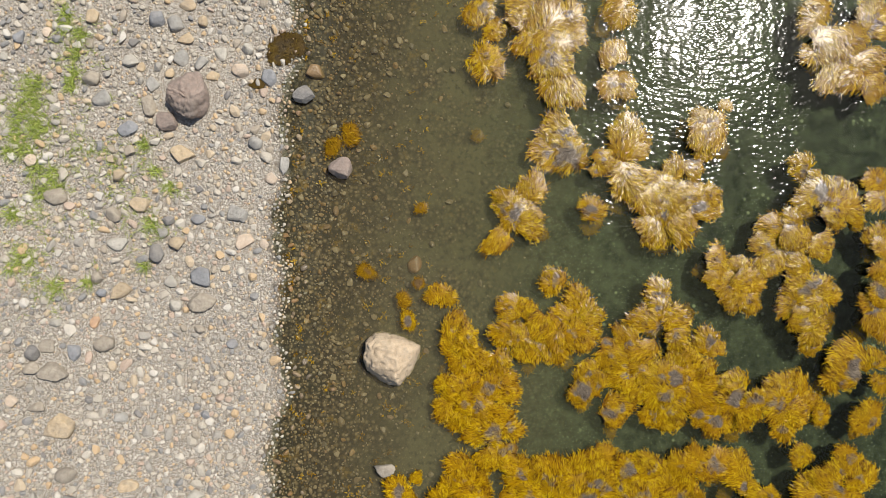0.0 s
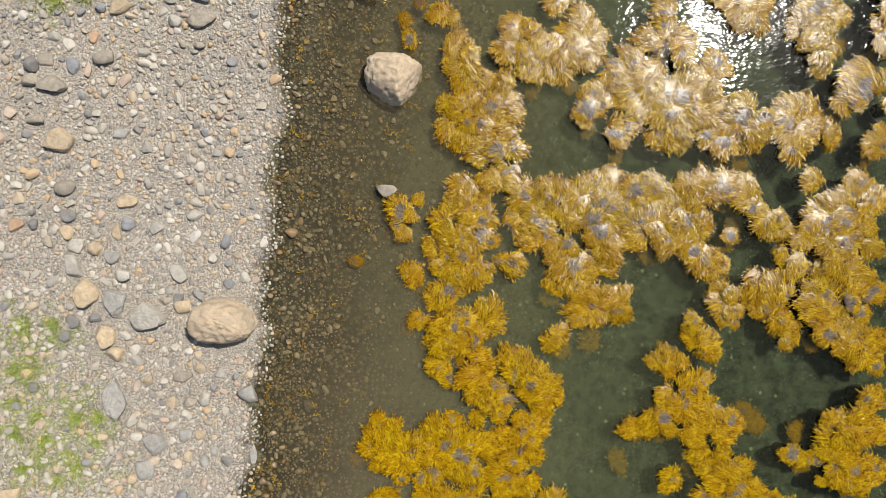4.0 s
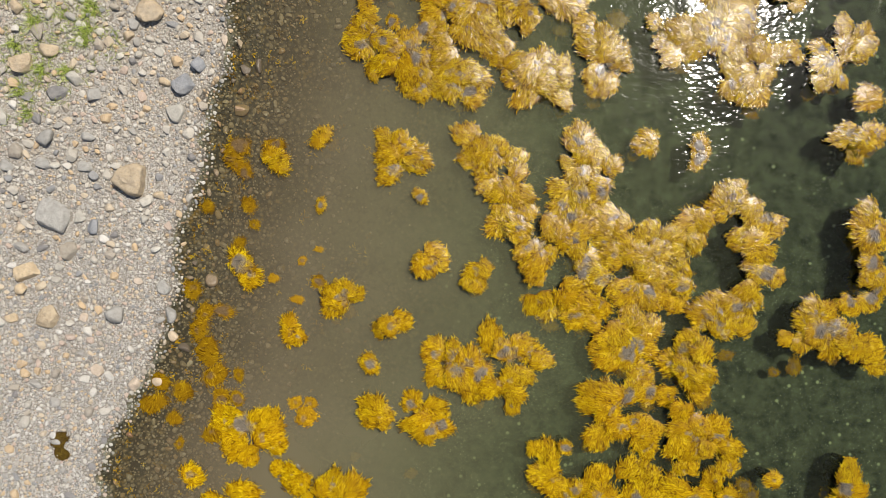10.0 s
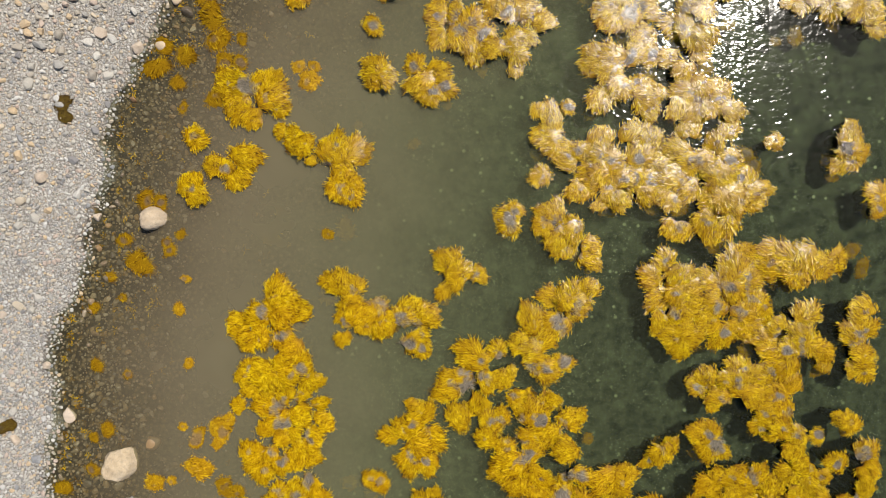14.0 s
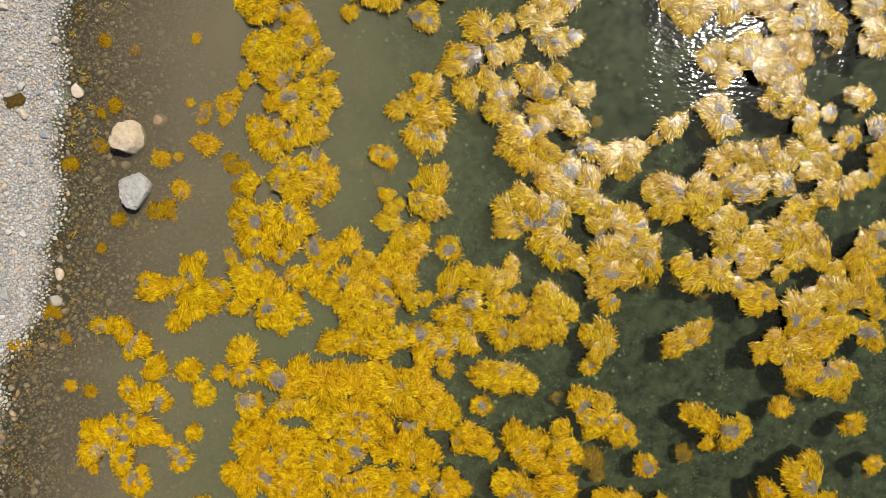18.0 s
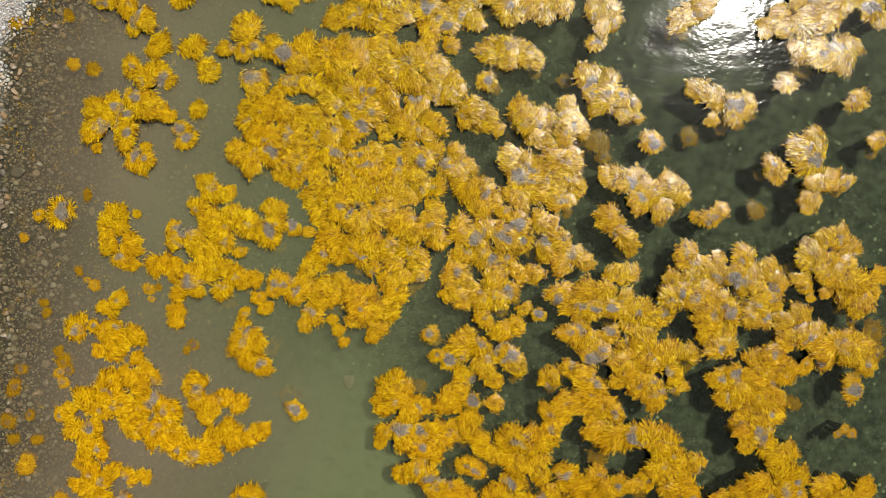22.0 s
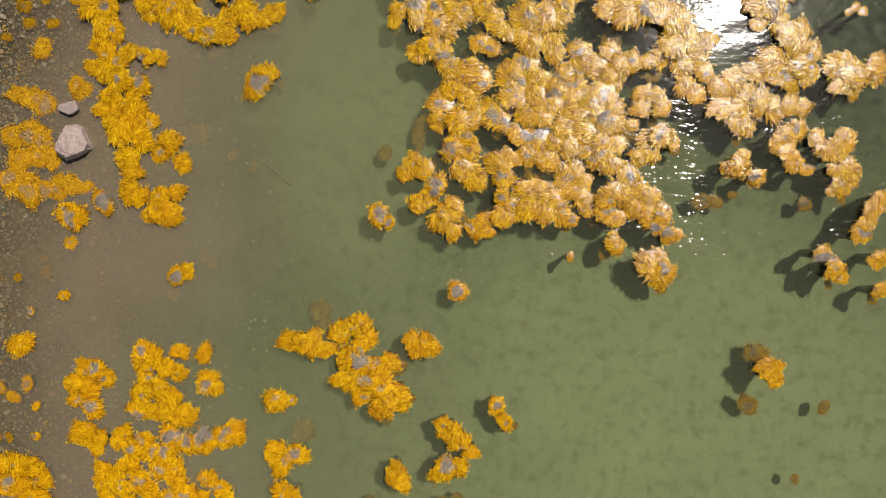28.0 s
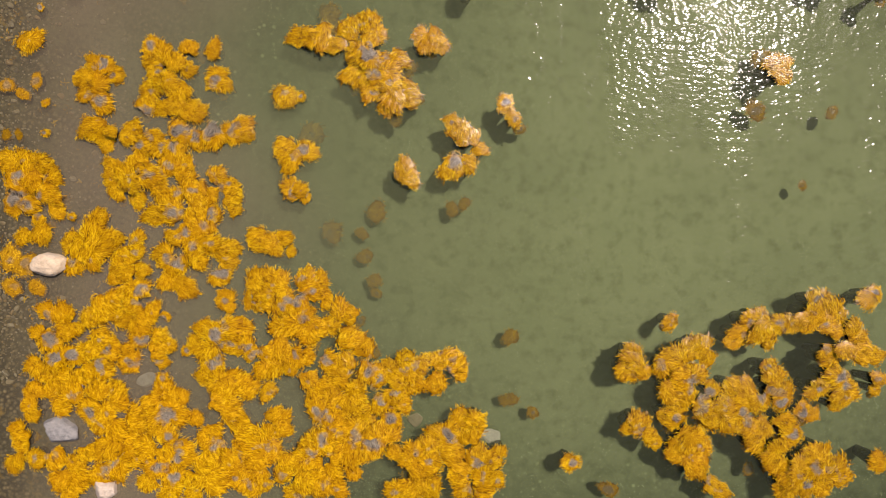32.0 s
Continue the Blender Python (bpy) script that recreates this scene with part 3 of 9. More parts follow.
stone(-2.85, 0.44, 0.083, 0.078, 0.7, "B")
stone(-2.23, 0.37, 0.087, 0.065, 0.7, "T")
stone(-2.41, 0.29, 0.061, 0.065, 0.7, "B")
stone(-2.38, 0.07, 0.083, 0.061, 0.7, "L")
stone(-2.09, 0.00, 0.057, 0.078, 0.7, "D")
stone(-1.48, 0.30, 0.087, 0.074, 0.7, "G")
stone(-1.78, 0.27, 0.061, 0.052, 0.7, "S")
stone(-1.43, 0.09, 0.079, 0.074, 0.7, "P")
stone(-1.94, 0.07, 0.065, 0.052, 0.7, "T")
stone(-1.76, -0.18, 0.079, 0.083, 0.7, "S")
stone(-2.37, -0.30, 0.087, 0.074, 0.7, "T")
stone(-1.75, -0.38, 0.118, 0.083, 0.7, "B")
stone(-2.00, -0.23, 0.061, 0.052, 0.7, "L")
stone(-2.04, 0.16, 0.052, 0.052, 0.7, "G")
stone(-1.35, 0.86, 0.061, 0.061, 0.7, "G")
stone(-1.23, 0.59, 0.053, 0.057, 0.7, "P")
stone(-2.38, 0.59, 0.057, 0.052, 0.7, "T")
stone(-1.13, 0.69, 0.044, 0.088, 0.7, "G")
stone(-2.53, -0.19, 0.057, 0.052, 0.7, "B")
stone(-2.85, -0.90, 0.121, 0.078, 0.7, "B")
stone(-2.99, -0.76, 0.065, 0.061, 0.7, "D")
stone(-2.90, -0.72, 0.056, 0.061, 0.7, "B")
stone(-3.00, -0.88, 0.061, 0.056, 0.7, "B")
stone(-2.70, -0.77, 0.061, 0.065, 0.7, "S")
stone(-2.47, -0.69, 0.078, 0.065, 0.7, "B")
stone(-2.81, -1.32, 0.117, 0.104, 0.7, "T")
stone(-2.96, -1.17, 0.069, 0.039, 0.7, "B")
stone(-1.52, -0.70, 0.052, 0.048, 0.7, "S")
stone(-1.73, -1.25, 0.044, 0.039, 0.7, "S")
stone(-2.36, -1.27, 0.061, 0.043, 0.7, "G")
stone(-0.30, -0.82, 0.241, 0.228, 0.8, "W")
stone(-0.12, -0.09, 0.070, 0.079, 0.7, "O")
stone(-1.95, -0.40, 0.052, 0.052, 0.7, "L")
stone(-3.15, -1.12, 0.052, 0.048, 0.7, "P")
stone(-0.89, 1.41, 0.075, 0.070, 0.7, "T")
stone(-0.98, 1.24, 0.097, 0.075, 0.7, "D")
stone(-0.67, 0.65, 0.110, 0.097, 0.7, "R")
stone(-2.55, -0.53, 0.043, 0.056, 0.7, "O")
stone(-2.85, -0.53, 0.052, 0.043, 0.7, "L")
stone(-1.28, 0.07, 0.039, 0.044, 0.7, "P")
stone(-2.51, -0.30, 0.043, 0.043, 0.7, "S")
stone(-2.90, 1.68, 0.035, 0.043, 0.7, "P")
stone(-3.10, 1.64, 0.052, 0.052, 0.7, "S")
stone(-2.21, 1.43, 0.035, 0.039, 0.7, "T")
stone(-2.00, 1.38, 0.039, 0.044, 0.7, "T")
stone(-1.67, 1.36, 0.052, 0.044, 0.7, "T")
stone(-2.26, 1.62, 0.044, 0.039, 0.7, "D")
stone(-2.58, 1.60, 0.039, 0.039, 0.7, "B")
stone(-3.03, 0.70, 0.052, 0.052, 0.7, "P")
stone(-3.22, 1.49, 0.043, 0.035, 0.7, "L")
stone(-2.31, -1.79, 0.094, 0.056, 0.7, "T")
stone(-2.72, -1.89, 0.064, 0.056, 0.7, "D")
stone(-2.74, -1.69, 0.077, 0.060, 0.7, "B")
stone(-3.12, -1.97, 0.069, 0.051, 0.7, "O")
stone(-2.99, -1.95, 0.043, 0.051, 0.7, "D")
stone(-2.38, -2.02, 0.051, 0.073, 0.7, "T")
stone(-2.29, -1.96, 0.056, 0.060, 0.7, "S")
stone(-2.08, -1.98, 0.056, 0.060, 0.7, "L")
stone(-1.80, -1.89, 0.069, 0.047, 0.7, "L")
stone(-2.74, -2.02, 0.056, 0.060, 0.7, "T")
stone(-2.53, -2.14, 0.060, 0.060, 0.7, "T")
stone(-2.68, -2.12, 0.073, 0.060, 0.7, "L")
stone(-2.70, -2.29, 0.077, 0.103, 0.7, "L")
stone(-2.42, -2.20, 0.073, 0.060, 0.7, "G")
stone(-2.32, -2.34, 0.060, 0.056, 0.7, "L")
stone(-1.91, -2.34, 0.077, 0.073, 0.7, "L")
stone(-1.56, -2.09, 0.047, 0.056, 0.7, "S")
stone(-2.58, -2.48, 0.103, 0.116, 0.7, "T")
stone(-2.38, -2.56, 0.081, 0.116, 0.7, "G")
stone(-2.16, -2.67, 0.154, 0.120, 0.7, "L")
stone(-1.54, -2.72, 0.257, 0.202, 1.1, "W")
stone(-2.47, -2.80, 0.086, 0.103, 0.7, "T")
stone(-2.38, -2.95, 0.077, 0.064, 0.7, "T")
stone(-2.70, -2.69, 0.051, 0.060, 0.7, "D")
stone(-2.54, -2.67, 0.051, 0.043, 0.7, "D")
stone(-2.76, -2.80, 0.051, 0.056, 0.7, "D")
stone(-1.89, -2.59, 0.064, 0.051, 0.7, "T")
stone(-1.91, -2.52, 0.051, 0.047, 0.7, "D")
stone(-1.39, -3.25, 0.077, 0.077, 0.7, "G")
stone(-2.39, -3.30, 0.099, 0.167, 0.7, "G")
stone(-1.72, -3.29, 0.051, 0.056, 0.7, "L")
stone(-1.96, -3.31, 0.047, 0.051, 0.7, "T")
stone(-1.83, -3.32, 0.047, 0.043, 0.7, "B")
stone(-1.88, -3.11, 0.077, 0.051, 0.7, "B")
stone(-2.09, -3.62, 0.107, 0.112, 0.7, "G")
stone(-1.87, -3.57, 0.060, 0.060, 0.7, "G")
stone(-2.17, -3.82, 0.069, 0.077, 0.7, "G")
stone(-1.36, -3.74, 0.030, 0.086, 0.7, "G")
stone(-1.88, -4.05, 0.056, 0.069, 0.7, "S")
stone(-2.32, -4.11, 0.094, 0.073, 0.7, "B")
stone(-2.14, -4.29, 0.112, 0.107, 0.7, "T")
stone(-3.15, -4.00, 0.077, 0.086, 0.7, "T")
stone(-3.10, -4.29, 0.047, 0.056, 0.7, "T")
stone(-3.08, -4.71, 0.086, 0.077, 0.7, "T")
stone(-2.88, -4.60, 0.077, 0.060, 0.7, "T")
stone(-2.96, -4.47, 0.052, 0.077, 0.7, "B")
stone(-2.69, -4.82, 0.069, 0.056, 0.7, "L")
stone(-2.82, -4.93, 0.086, 0.056, 0.7, "D")
stone(-2.56, -4.94, 0.056, 0.056, 0.7, "G")
stone(-1.89, -4.85, 0.090, 0.086, 0.7, "S")
stone(-1.77, -4.70, 0.060, 0.064, 0.7, "S")
stone(-1.96, -5.07, 0.077, 0.073, 0.7, "L")
stone(-1.46, -5.04, 0.064, 0.047, 0.7, "P")
stone(-3.25, -5.10, 0.060, 0.094, 0.7, "L")
stone(-2.03, -4.83, 0.052, 0.039, 0.7, "T")
stone(-1.57, -4.51, 0.030, 0.052, 0.7, "P")
stone(-1.32, -4.71, 0.039, 0.060, 0.7, "D")
stone(-1.42, -4.73, 0.043, 0.043, 0.7, "D")
stone(-1.08, -2.02, 0.060, 0.047, 0.7, "T")
stone(-0.95, -3.36, 0.064, 0.052, 0.7, "D")
stone(-0.35, -1.69, 0.094, 0.060, 0.7, "B")
stone(-1.55, -2.42, 0.051, 0.043, 0.7, "S")
stone(-1.67, -2.22, 0.043, 0.043, 0.7, "L")
stone(-1.47, -2.20, 0.039, 0.030, 0.7, "T")
stone(-1.76, -3.06, 0.051, 0.039, 0.7, "T")
stone(-1.61, -3.10, 0.043, 0.043, 0.7, "L")
stone(-2.13, -3.14, 0.039, 0.043, 0.7, "T")
stone(-2.23, -3.19, 0.034, 0.043, 0.7, "P")
stone(-2.28, -3.90, 0.043, 0.043, 0.7, "T")
stone(-2.11, -3.77, 0.052, 0.043, 0.7, "P")
stone(-1.94, -3.79, 0.052, 0.043, 0.7, "P")
stone(-1.76, -3.57, 0.043, 0.043, 0.7, "T")
stone(-1.72, -3.77, 0.043, 0.052, 0.7, "G")
stone(-2.07, -4.60, 0.043, 0.043, 0.7, "L")
stone(-2.30, -4.48, 0.047, 0.047, 0.7, "T")
stone(-2.26, -4.39, 0.043, 0.052, 0.7, "G")
stone(-3.01, -3.19, 0.043, 0.039, 0.7, "D")
stone(-2.27, -5.60, 0.129, 0.142, 0.9, "T")
stone(-2.86, -5.86, 0.116, 0.150, 0.7, "G")
stone(-2.76, -6.12, 0.077, 0.077, 0.7, "B")
stone(-3.07, -6.27, 0.099, 0.086, 0.7, "T")
stone(-2.93, -6.62, 0.116, 0.095, 0.7, "T")
stone(-3.12, -6.41, 0.056, 0.047, 0.7, "T")
stone(-3.15, -5.37, 0.073, 0.064, 0.7, "B")
stone(-2.90, -5.27, 0.069, 0.064, 0.7, "G")
stone(-2.93, -5.46, 0.069, 0.051, 0.7, "G")
stone(-2.59, -5.26, 0.060, 0.039, 0.7, "G")
stone(-2.63, -5.48, 0.056, 0.047, 0.7, "G")
stone(-2.57, -5.55, 0.043, 0.039, 0.7, "S")
stone(-2.68, -5.87, 0.052, 0.060, 0.7, "L")
stone(-2.56, -5.94, 0.052, 0.060, 0.7, "S")
stone(-2.17, -5.74, 0.052, 0.052, 0.7, "L")
stone(-2.08, -5.70, 0.039, 0.034, 0.7, "T")
stone(-3.20, -6.63, 0.060, 0.043, 0.7, "T")
stone(-2.41, -6.61, 0.069, 0.069, 0.7, "G")
stone(-2.05, -6.40, 0.052, 0.060, 0.7, "G")
stone(-2.00, -6.61, 0.043, 0.069, 0.7, "G")
stone(-1.99, -6.78, 0.043, 0.043, 0.7, "W")
stone(-1.90, -6.86, 0.056, 0.047, 0.7, "D")
stone(-2.57, -7.04, 0.052, 0.052, 0.7, "P")
stone(-2.29, -7.15, 0.047, 0.052, 0.7, "P")
stone(-2.11, -7.13, 0.047, 0.043, 0.7, "W")
stone(-3.02, -8.14, 0.052, 0.056, 0.7, "P")
stone(-2.18, -8.47, 0.108, 0.100, 0.9, "W")
stone(-2.61, -8.45, 0.035, 0.039, 0.7, "P")
stone(-2.54, -8.52, 0.030, 0.022, 0.7, "W")
stone(-2.33, -7.55, 0.030, 0.030, 0.7, "O")
stone(-2.66, -6.63, 0.034, 0.039, 0.7, "P")
stone(-1.70, -6.35, 0.060, 0.060, 0.7, "B")
stone(-2.84, -6.24, 0.043, 0.034, 0.7, "L")
stone(-2.19, -5.88, 0.034, 0.034, 0.7, "L")
stone(-3.21, -5.47, 0.051, 0.051, 0.7, "G")
stone(-2.85, -5.47, 0.043, 0.030, 0.7, "L")
stone(-2.24, -6.35, 0.039, 0.034, 0.7, "P")
stone(-2.45, -10.37, 0.123, 0.136, 1.0, "T")
stone(-2.22, -10.23, 0.066, 0.066, 0.7, "W")
stone(-2.40, -10.78, 0.132, 0.154, 0.8, "G")
stone(-2.86, -10.00, 0.057, 0.070, 0.7, "P")
stone(-3.27, -10.18, 0.044, 0.048, 0.7, "P")
stone(-3.11, -10.34, 0.044, 0.035, 0.7, "S")
stone(-2.50, -10.57, 0.044, 0.044, 0.7, "B")
stone(-3.41, -11.59, 0.053, 0.062, 0.7, "G")
stone(-3.03, -11.64, 0.062, 0.044, 0.7, "B")
stone(-3.00, -11.43, 0.035, 0.053, 0.7, "W")
stone(-3.02, -9.60, 0.039, 0.035, 0.7, "P")
stone(-3.36, -9.21, 0.035, 0.035, 0.7, "P")
stone(-3.12, -9.17, 0.031, 0.031, 0.7, "L")
stone(-2.18, -9.63, 0.053, 0.044, 0.7, "B")
stone(-2.60, -9.91, 0.039, 0.035, 0.7, "D")
stone(-2.74, -10.55, 0.040, 0.031, 0.7, "D")
stone(0.33, -13.14, 0.079, 0.052, 0.6, "R")
stone(-2.27, -13.71, 0.070, 0.044, 0.6, "R")
stone(-2.82, -13.45, 0.026, 0.039, 0.7, "P")
stone(-3.37, -13.15, 0.065, 0.048, 0.7, "D")
stone(-3.09, -14.99, 0.031, 0.044, 0.7, "P")
stone(-0.82, -14.82, 0.064, 0.073, 0.3, "L")
stone(-3.23, -14.88, 0.044, 0.031, 0.7, "W")
stone(-3.27, -14.36, 0.061, 0.035, 0.7, "B")
stone(-3.05, -16.20, 0.141, 0.168, 0.9, "R")
stone(-3.08, -15.91, 0.088, 0.062, 0.6, "R")
stone(-3.23, -15.80, 0.044, 0.040, 0.7, "R")
stone(-3.54, -16.59, 0.035, 0.035, 0.7, "L")
stone(-3.37, -19.54, 0.134, 0.098, 0.9, "W")
stone(-3.30, -20.87, 0.143, 0.125, 0.8, "D")
stone(-2.95, -21.34, 0.107, 0.090, 0.9, "P")
stone(-2.65, -20.49, 0.107, 0.063, 0.3, "L")
stone(0.13, -21.01, 0.102, 0.065, 0.3, "L")
stone(-0.49, -20.86, 0.074, 0.065, 0.3, "L")

# ---- a stick on the pool's floor ----
def drift_stick(x, y, length, turn):
    bm = bmesh.new()
    rings = []
    for i in range(12):
        u = i / 11
        r = 0.011 * (1 - 0.6 * u) * (1 + 0.25 * noise.noise(Vector((u * 9, 3, 0))))
        mid = Vector((length * (u - 0.5), 0.02 * math.sin(u * 5), 0.012))
        rings.append([bm.verts.new(mid + Vector((0, math.cos(a) * r, math.sin(a) * r))) for a in (math.pi * 2 * n / 7 for n in range(7))])
    for one, two in zip(rings, rings[1:]):
        for n in range(7):
            bm.faces.new((one[n], one[(n + 1) % 7], two[(n + 1) % 7], two[n]))
    bm.faces.new(rings[0][::-1]), bm.faces.new(rings[-1])
    me = bpy.data.meshes.new("stick")
    bm.to_mesh(me)
    bm.free()
    me.materials.append(STONE_WET["B"])
    me.shade_smooth()
    ob = tagged(new("drift_stick", me), "thin brown sunken stick on the green sandy pool floor", "stick")
    ob.matrix_world = pose(x, y, float(height_at(x, y)), 0, 0, turn)


drift_stick(-1.56, -16.39, 0.42, -31)

# ---- grass ----
grass_tuft(-3.06, 1.11, 0.086)
grass_tuft(-3.04, 1.23, 0.077)
grass_tuft(-2.96, 1.00, 0.077)
grass_tuft(-3.13, 0.89, 0.077)
grass_tuft(-3.06, 0.78, 0.069)
grass_tuft(-3.00, 1.32, 0.060)
grass_tuft(-2.77, 1.73, 0.052)
grass_tuft(-2.70, 1.52, 0.052)
grass_tuft(-2.89, 0.59, 0.069)
grass_tuft(-3.00, 0.63, 0.069)
grass_tuft(-2.96, 0.46, 0.060)
grass_tuft(-3.17, 0.29, 0.060)
grass_tuft(-3.06, -0.03, 0.069)
grass_tuft(-2.83, -0.25, 0.060)
grass_tuft(-3.14, -0.10, 0.051)
grass_tuft(-2.75, 1.82, 0.043)
grass_tuft(-2.66, 1.67, 0.043)
grass_tuft(-2.75, 1.28, 0.043)
grass_tuft(-2.11, 0.63, 0.039)
grass_tuft(-2.00, 0.51, 0.039)
grass_tuft(-2.19, 0.83, 0.035)
grass_tuft(-2.13, 0.22, 0.039)
grass_tuft(-2.61, -0.23, 0.034)
grass_tuft(-2.19, -0.10, 0.030)
grass_tuft(-3.13, 1.02, 0.077)
grass_tuft(-3.00, 0.93, 0.060)
grass_tuft(-2.72, 1.37, 0.039)
grass_tuft(-3.19, 0.76, 0.043)
grass_tuft(-2.83, 0.50, 0.047)
grass_tuft(-3.06, -2.70, 0.042)
grass_tuft(-3.04, -3.08, 0.042)
grass_tuft(-3.14, -3.30, 0.042)
grass_tuft(-2.97, -3.42, 0.042)
grass_tuft(-2.68, -3.42, 0.038)
grass_tuft(-2.51, -3.42, 0.038)
grass_tuft(-2.81, -3.89, 0.038)
grass_tuft(-2.58, -4.32, 0.047)
grass_tuft(-2.98, -4.40, 0.038)
grass_tuft(-2.64, -4.53, 0.047)
grass_tuft(-3.11, -4.91, 0.038)
grass_tuft(-3.14, -3.06, 0.038)
grass_tuft(-2.91, -3.59, 0.038)
grass_tuft(-2.55, -3.59, 0.034)
grass_tuft(-3.06, -3.80, 0.038)
grass_tuft(-2.68, -3.81, 0.034)
grass_tuft(-2.57, -4.27, 0.038)
grass_tuft(-2.60, -4.44, 0.038)
grass_tuft(-3.19, -4.19, 0.034)
grass_tuft(-3.13, -4.57, 0.034)
grass_tuft(-2.94, -4.76, 0.034)
grass_tuft(-2.77, -4.76, 0.034)
grass_tuft(-3.04, -5.08, 0.030)
grass_tuft(-3.14, -3.51, 0.038)
grass_tuft(-2.84, -2.72, 0.034)



def turf(patches, seed):
    """Short moss-like grass that creeps between the pebbles, as one sheet of blades."""
    rng, lines = random.Random(seed), []
    for cx, cy, rx, ry, count in patches:
        for _ in range(count // 9):
            sx, sy = cx + rng.gauss(0, rx * 0.5), cy + rng.gauss(0, ry * 0.5)
            if off_shore(sx, sy) > -0.5:
                continue
            for _ in range(9):
                root = Vector((sx + rng.gauss(0, 0.028), sy + rng.gauss(0, 0.028), 0))
                root.z = float(height_at(root.x, root.y)) + 0.006
                lean = Vector((rng.gauss(0, 0.022), rng.gauss(0, 0.022), 0))
                lines.append([root, root + lean * 0.5 + Vector((0, 0, rng.uniform(0.008, 0.02))), root + lean * 1.3 + Vector((0, 0, rng.uniform(0.01, 0.026)))])
    verts, faces, strand = weave(lines, 0.0024, rng)
    me = bpy.data.meshes.new("turf")
    me.from_pydata(verts, [], faces)
    mark(me, "strand", strand)
    me.materials.append(BLADE)
    tagged(new("turf", me), "thin yellow-green moss and grass creeping between beach pebbles", "grass", kind="stuff")


turf([(-3.00, 1.06, 0.31, 0.48, 500), (-2.45, 0.63, 0.53, 0.48, 700), (-3.00, 0.12, 0.26, 0.53, 500), (-2.70, 1.58, 0.26, 0.44, 350), (-2.19, 0.20, 0.26, 0.26, 250), (-2.97, -2.87, 0.35, 0.40, 900), (-2.97, -3.55, 0.48, 0.53, 1400), (-2.59, -3.47, 0.26, 0.26, 500), (-2.77, -4.23, 0.53, 0.57, 1200), (-3.06, -4.74, 0.26, 0.40, 500)], 5)

# ---- rockweed beds ----
rockweed_bed(1.52, 1.92, "crest", [(0.00, 0.00, 0.134)])
rockweed_bed(0.46, 1.83, "crest", [(-0.06, 0.07, 0.111), (0.06, -0.07, 0.080)])
rockweed_bed(0.98, 1.62, "crest", [(-0.09, 0.23, 0.155), (0.11, 0.25, 0.133), (0.00, 0.03, 0.124), (0.02, -0.31, 0.124), (-0.04, -0.15, 0.124), (-0.18, 0.05, 0.124), (-0.24, 0.29, 0.124), (0.14, -0.35, 0.098), (0.18, 0.09, 0.089), (0.09, -0.13, 0.080)])
rockweed_bed(3.35, 1.62, "crest", [(0.16, -0.10, 0.135), (0.02, -0.24, 0.135), (0.02, 0.07, 0.126), (-0.16, 0.03, 0.126), (-0.11, -0.20, 0.126), (-0.27, 0.27, 0.126), (0.18, 0.30, 0.112), (0.20, -0.28, 0.112), (0.25, 0.21, 0.099), (-0.30, -0.06, 0.090)])
rockweed_bed(0.47, 1.49, "crest", [(0.00, 0.00, 0.124)])
rockweed_bed(1.48, 1.40, "crest", [(-0.04, -0.08, 0.111), (-0.02, 0.16, 0.107), (0.07, -0.08, 0.089)])
rockweed_bed(0.39, 0.93, "deep", [(0.00, 0.00, 0.045)])
rockweed_bed(-0.68, 0.88, "deep", [(0.07, 0.05, 0.090), (-0.07, -0.05, 0.063)])
rockweed_bed(1.81, 0.63, "crest", [(-0.24, -0.07, 0.142), (0.39, 0.29, 0.134), (-0.69, 0.13, 0.133), (-0.78, 0.31, 0.133), (0.16, -0.42, 0.125), (-0.02, -0.20, 0.125), (-0.24, 0.29, 0.125), (-0.87, 0.15, 0.124), (0.34, -0.29, 0.111), (0.16, -0.20, 0.111), (-0.09, -0.07, 0.111), (-0.06, -0.42, 0.111), (0.07, -0.33, 0.107), (0.41, -0.20, 0.098), (0.30, -0.18, 0.098), (0.07, -0.11, 0.098), (0.00, -0.51, 0.098), (0.34, 0.42, 0.089), (0.12, 0.02, 0.089), (-0.15, -0.18, 0.089), (0.46, 0.42, 0.080), (0.39, 0.18, 0.080), (0.27, 0.02, 0.080), (-0.15, 0.18, 0.080), (-0.44, 0.09, 0.080), (0.45, -0.27, 0.071), (-0.26, 0.40, 0.067), (0.55, 0.54, 0.045), (-0.49, 0.02, 0.044)])
rockweed_bed(3.58, 0.50, "crest", [(0.02, -0.07, 0.099), (-0.02, 0.07, 0.090)])
rockweed_bed(-0.06, 0.35, "deep", [(0.00, 0.00, 0.058)])
rockweed_bed(1.29, 0.33, "crest", [(0.00, 0.00, 0.098)])
rockweed_bed(0.68, 0.30, "crest", [(0.12, 0.20, 0.111), (0.10, -0.07, 0.111), (-0.08, 0.08, 0.111), (-0.14, -0.20, 0.097), (0.03, 0.04, 0.089), (-0.03, -0.05, 0.080)])
rockweed_bed(2.96, 0.24, "crest", [(-0.24, -0.32, 0.112), (-0.67, -0.32, 0.098), (0.19, -0.25, 0.054), (-0.27, -0.17, 0.107), (0.16, -0.17, 0.090), (-0.09, -0.12, 0.080), (0.00, -0.12, 0.089), (-0.22, -0.05, 0.112), (-0.09, 0.01, 0.112), (0.28, 0.06, 0.112), (0.41, 0.06, 0.099), (0.01, 0.13, 0.081), (0.28, 0.22, 0.143), (0.14, 0.24, 0.125), (0.10, 0.37, 0.054), (0.01, 0.44, 0.089)])
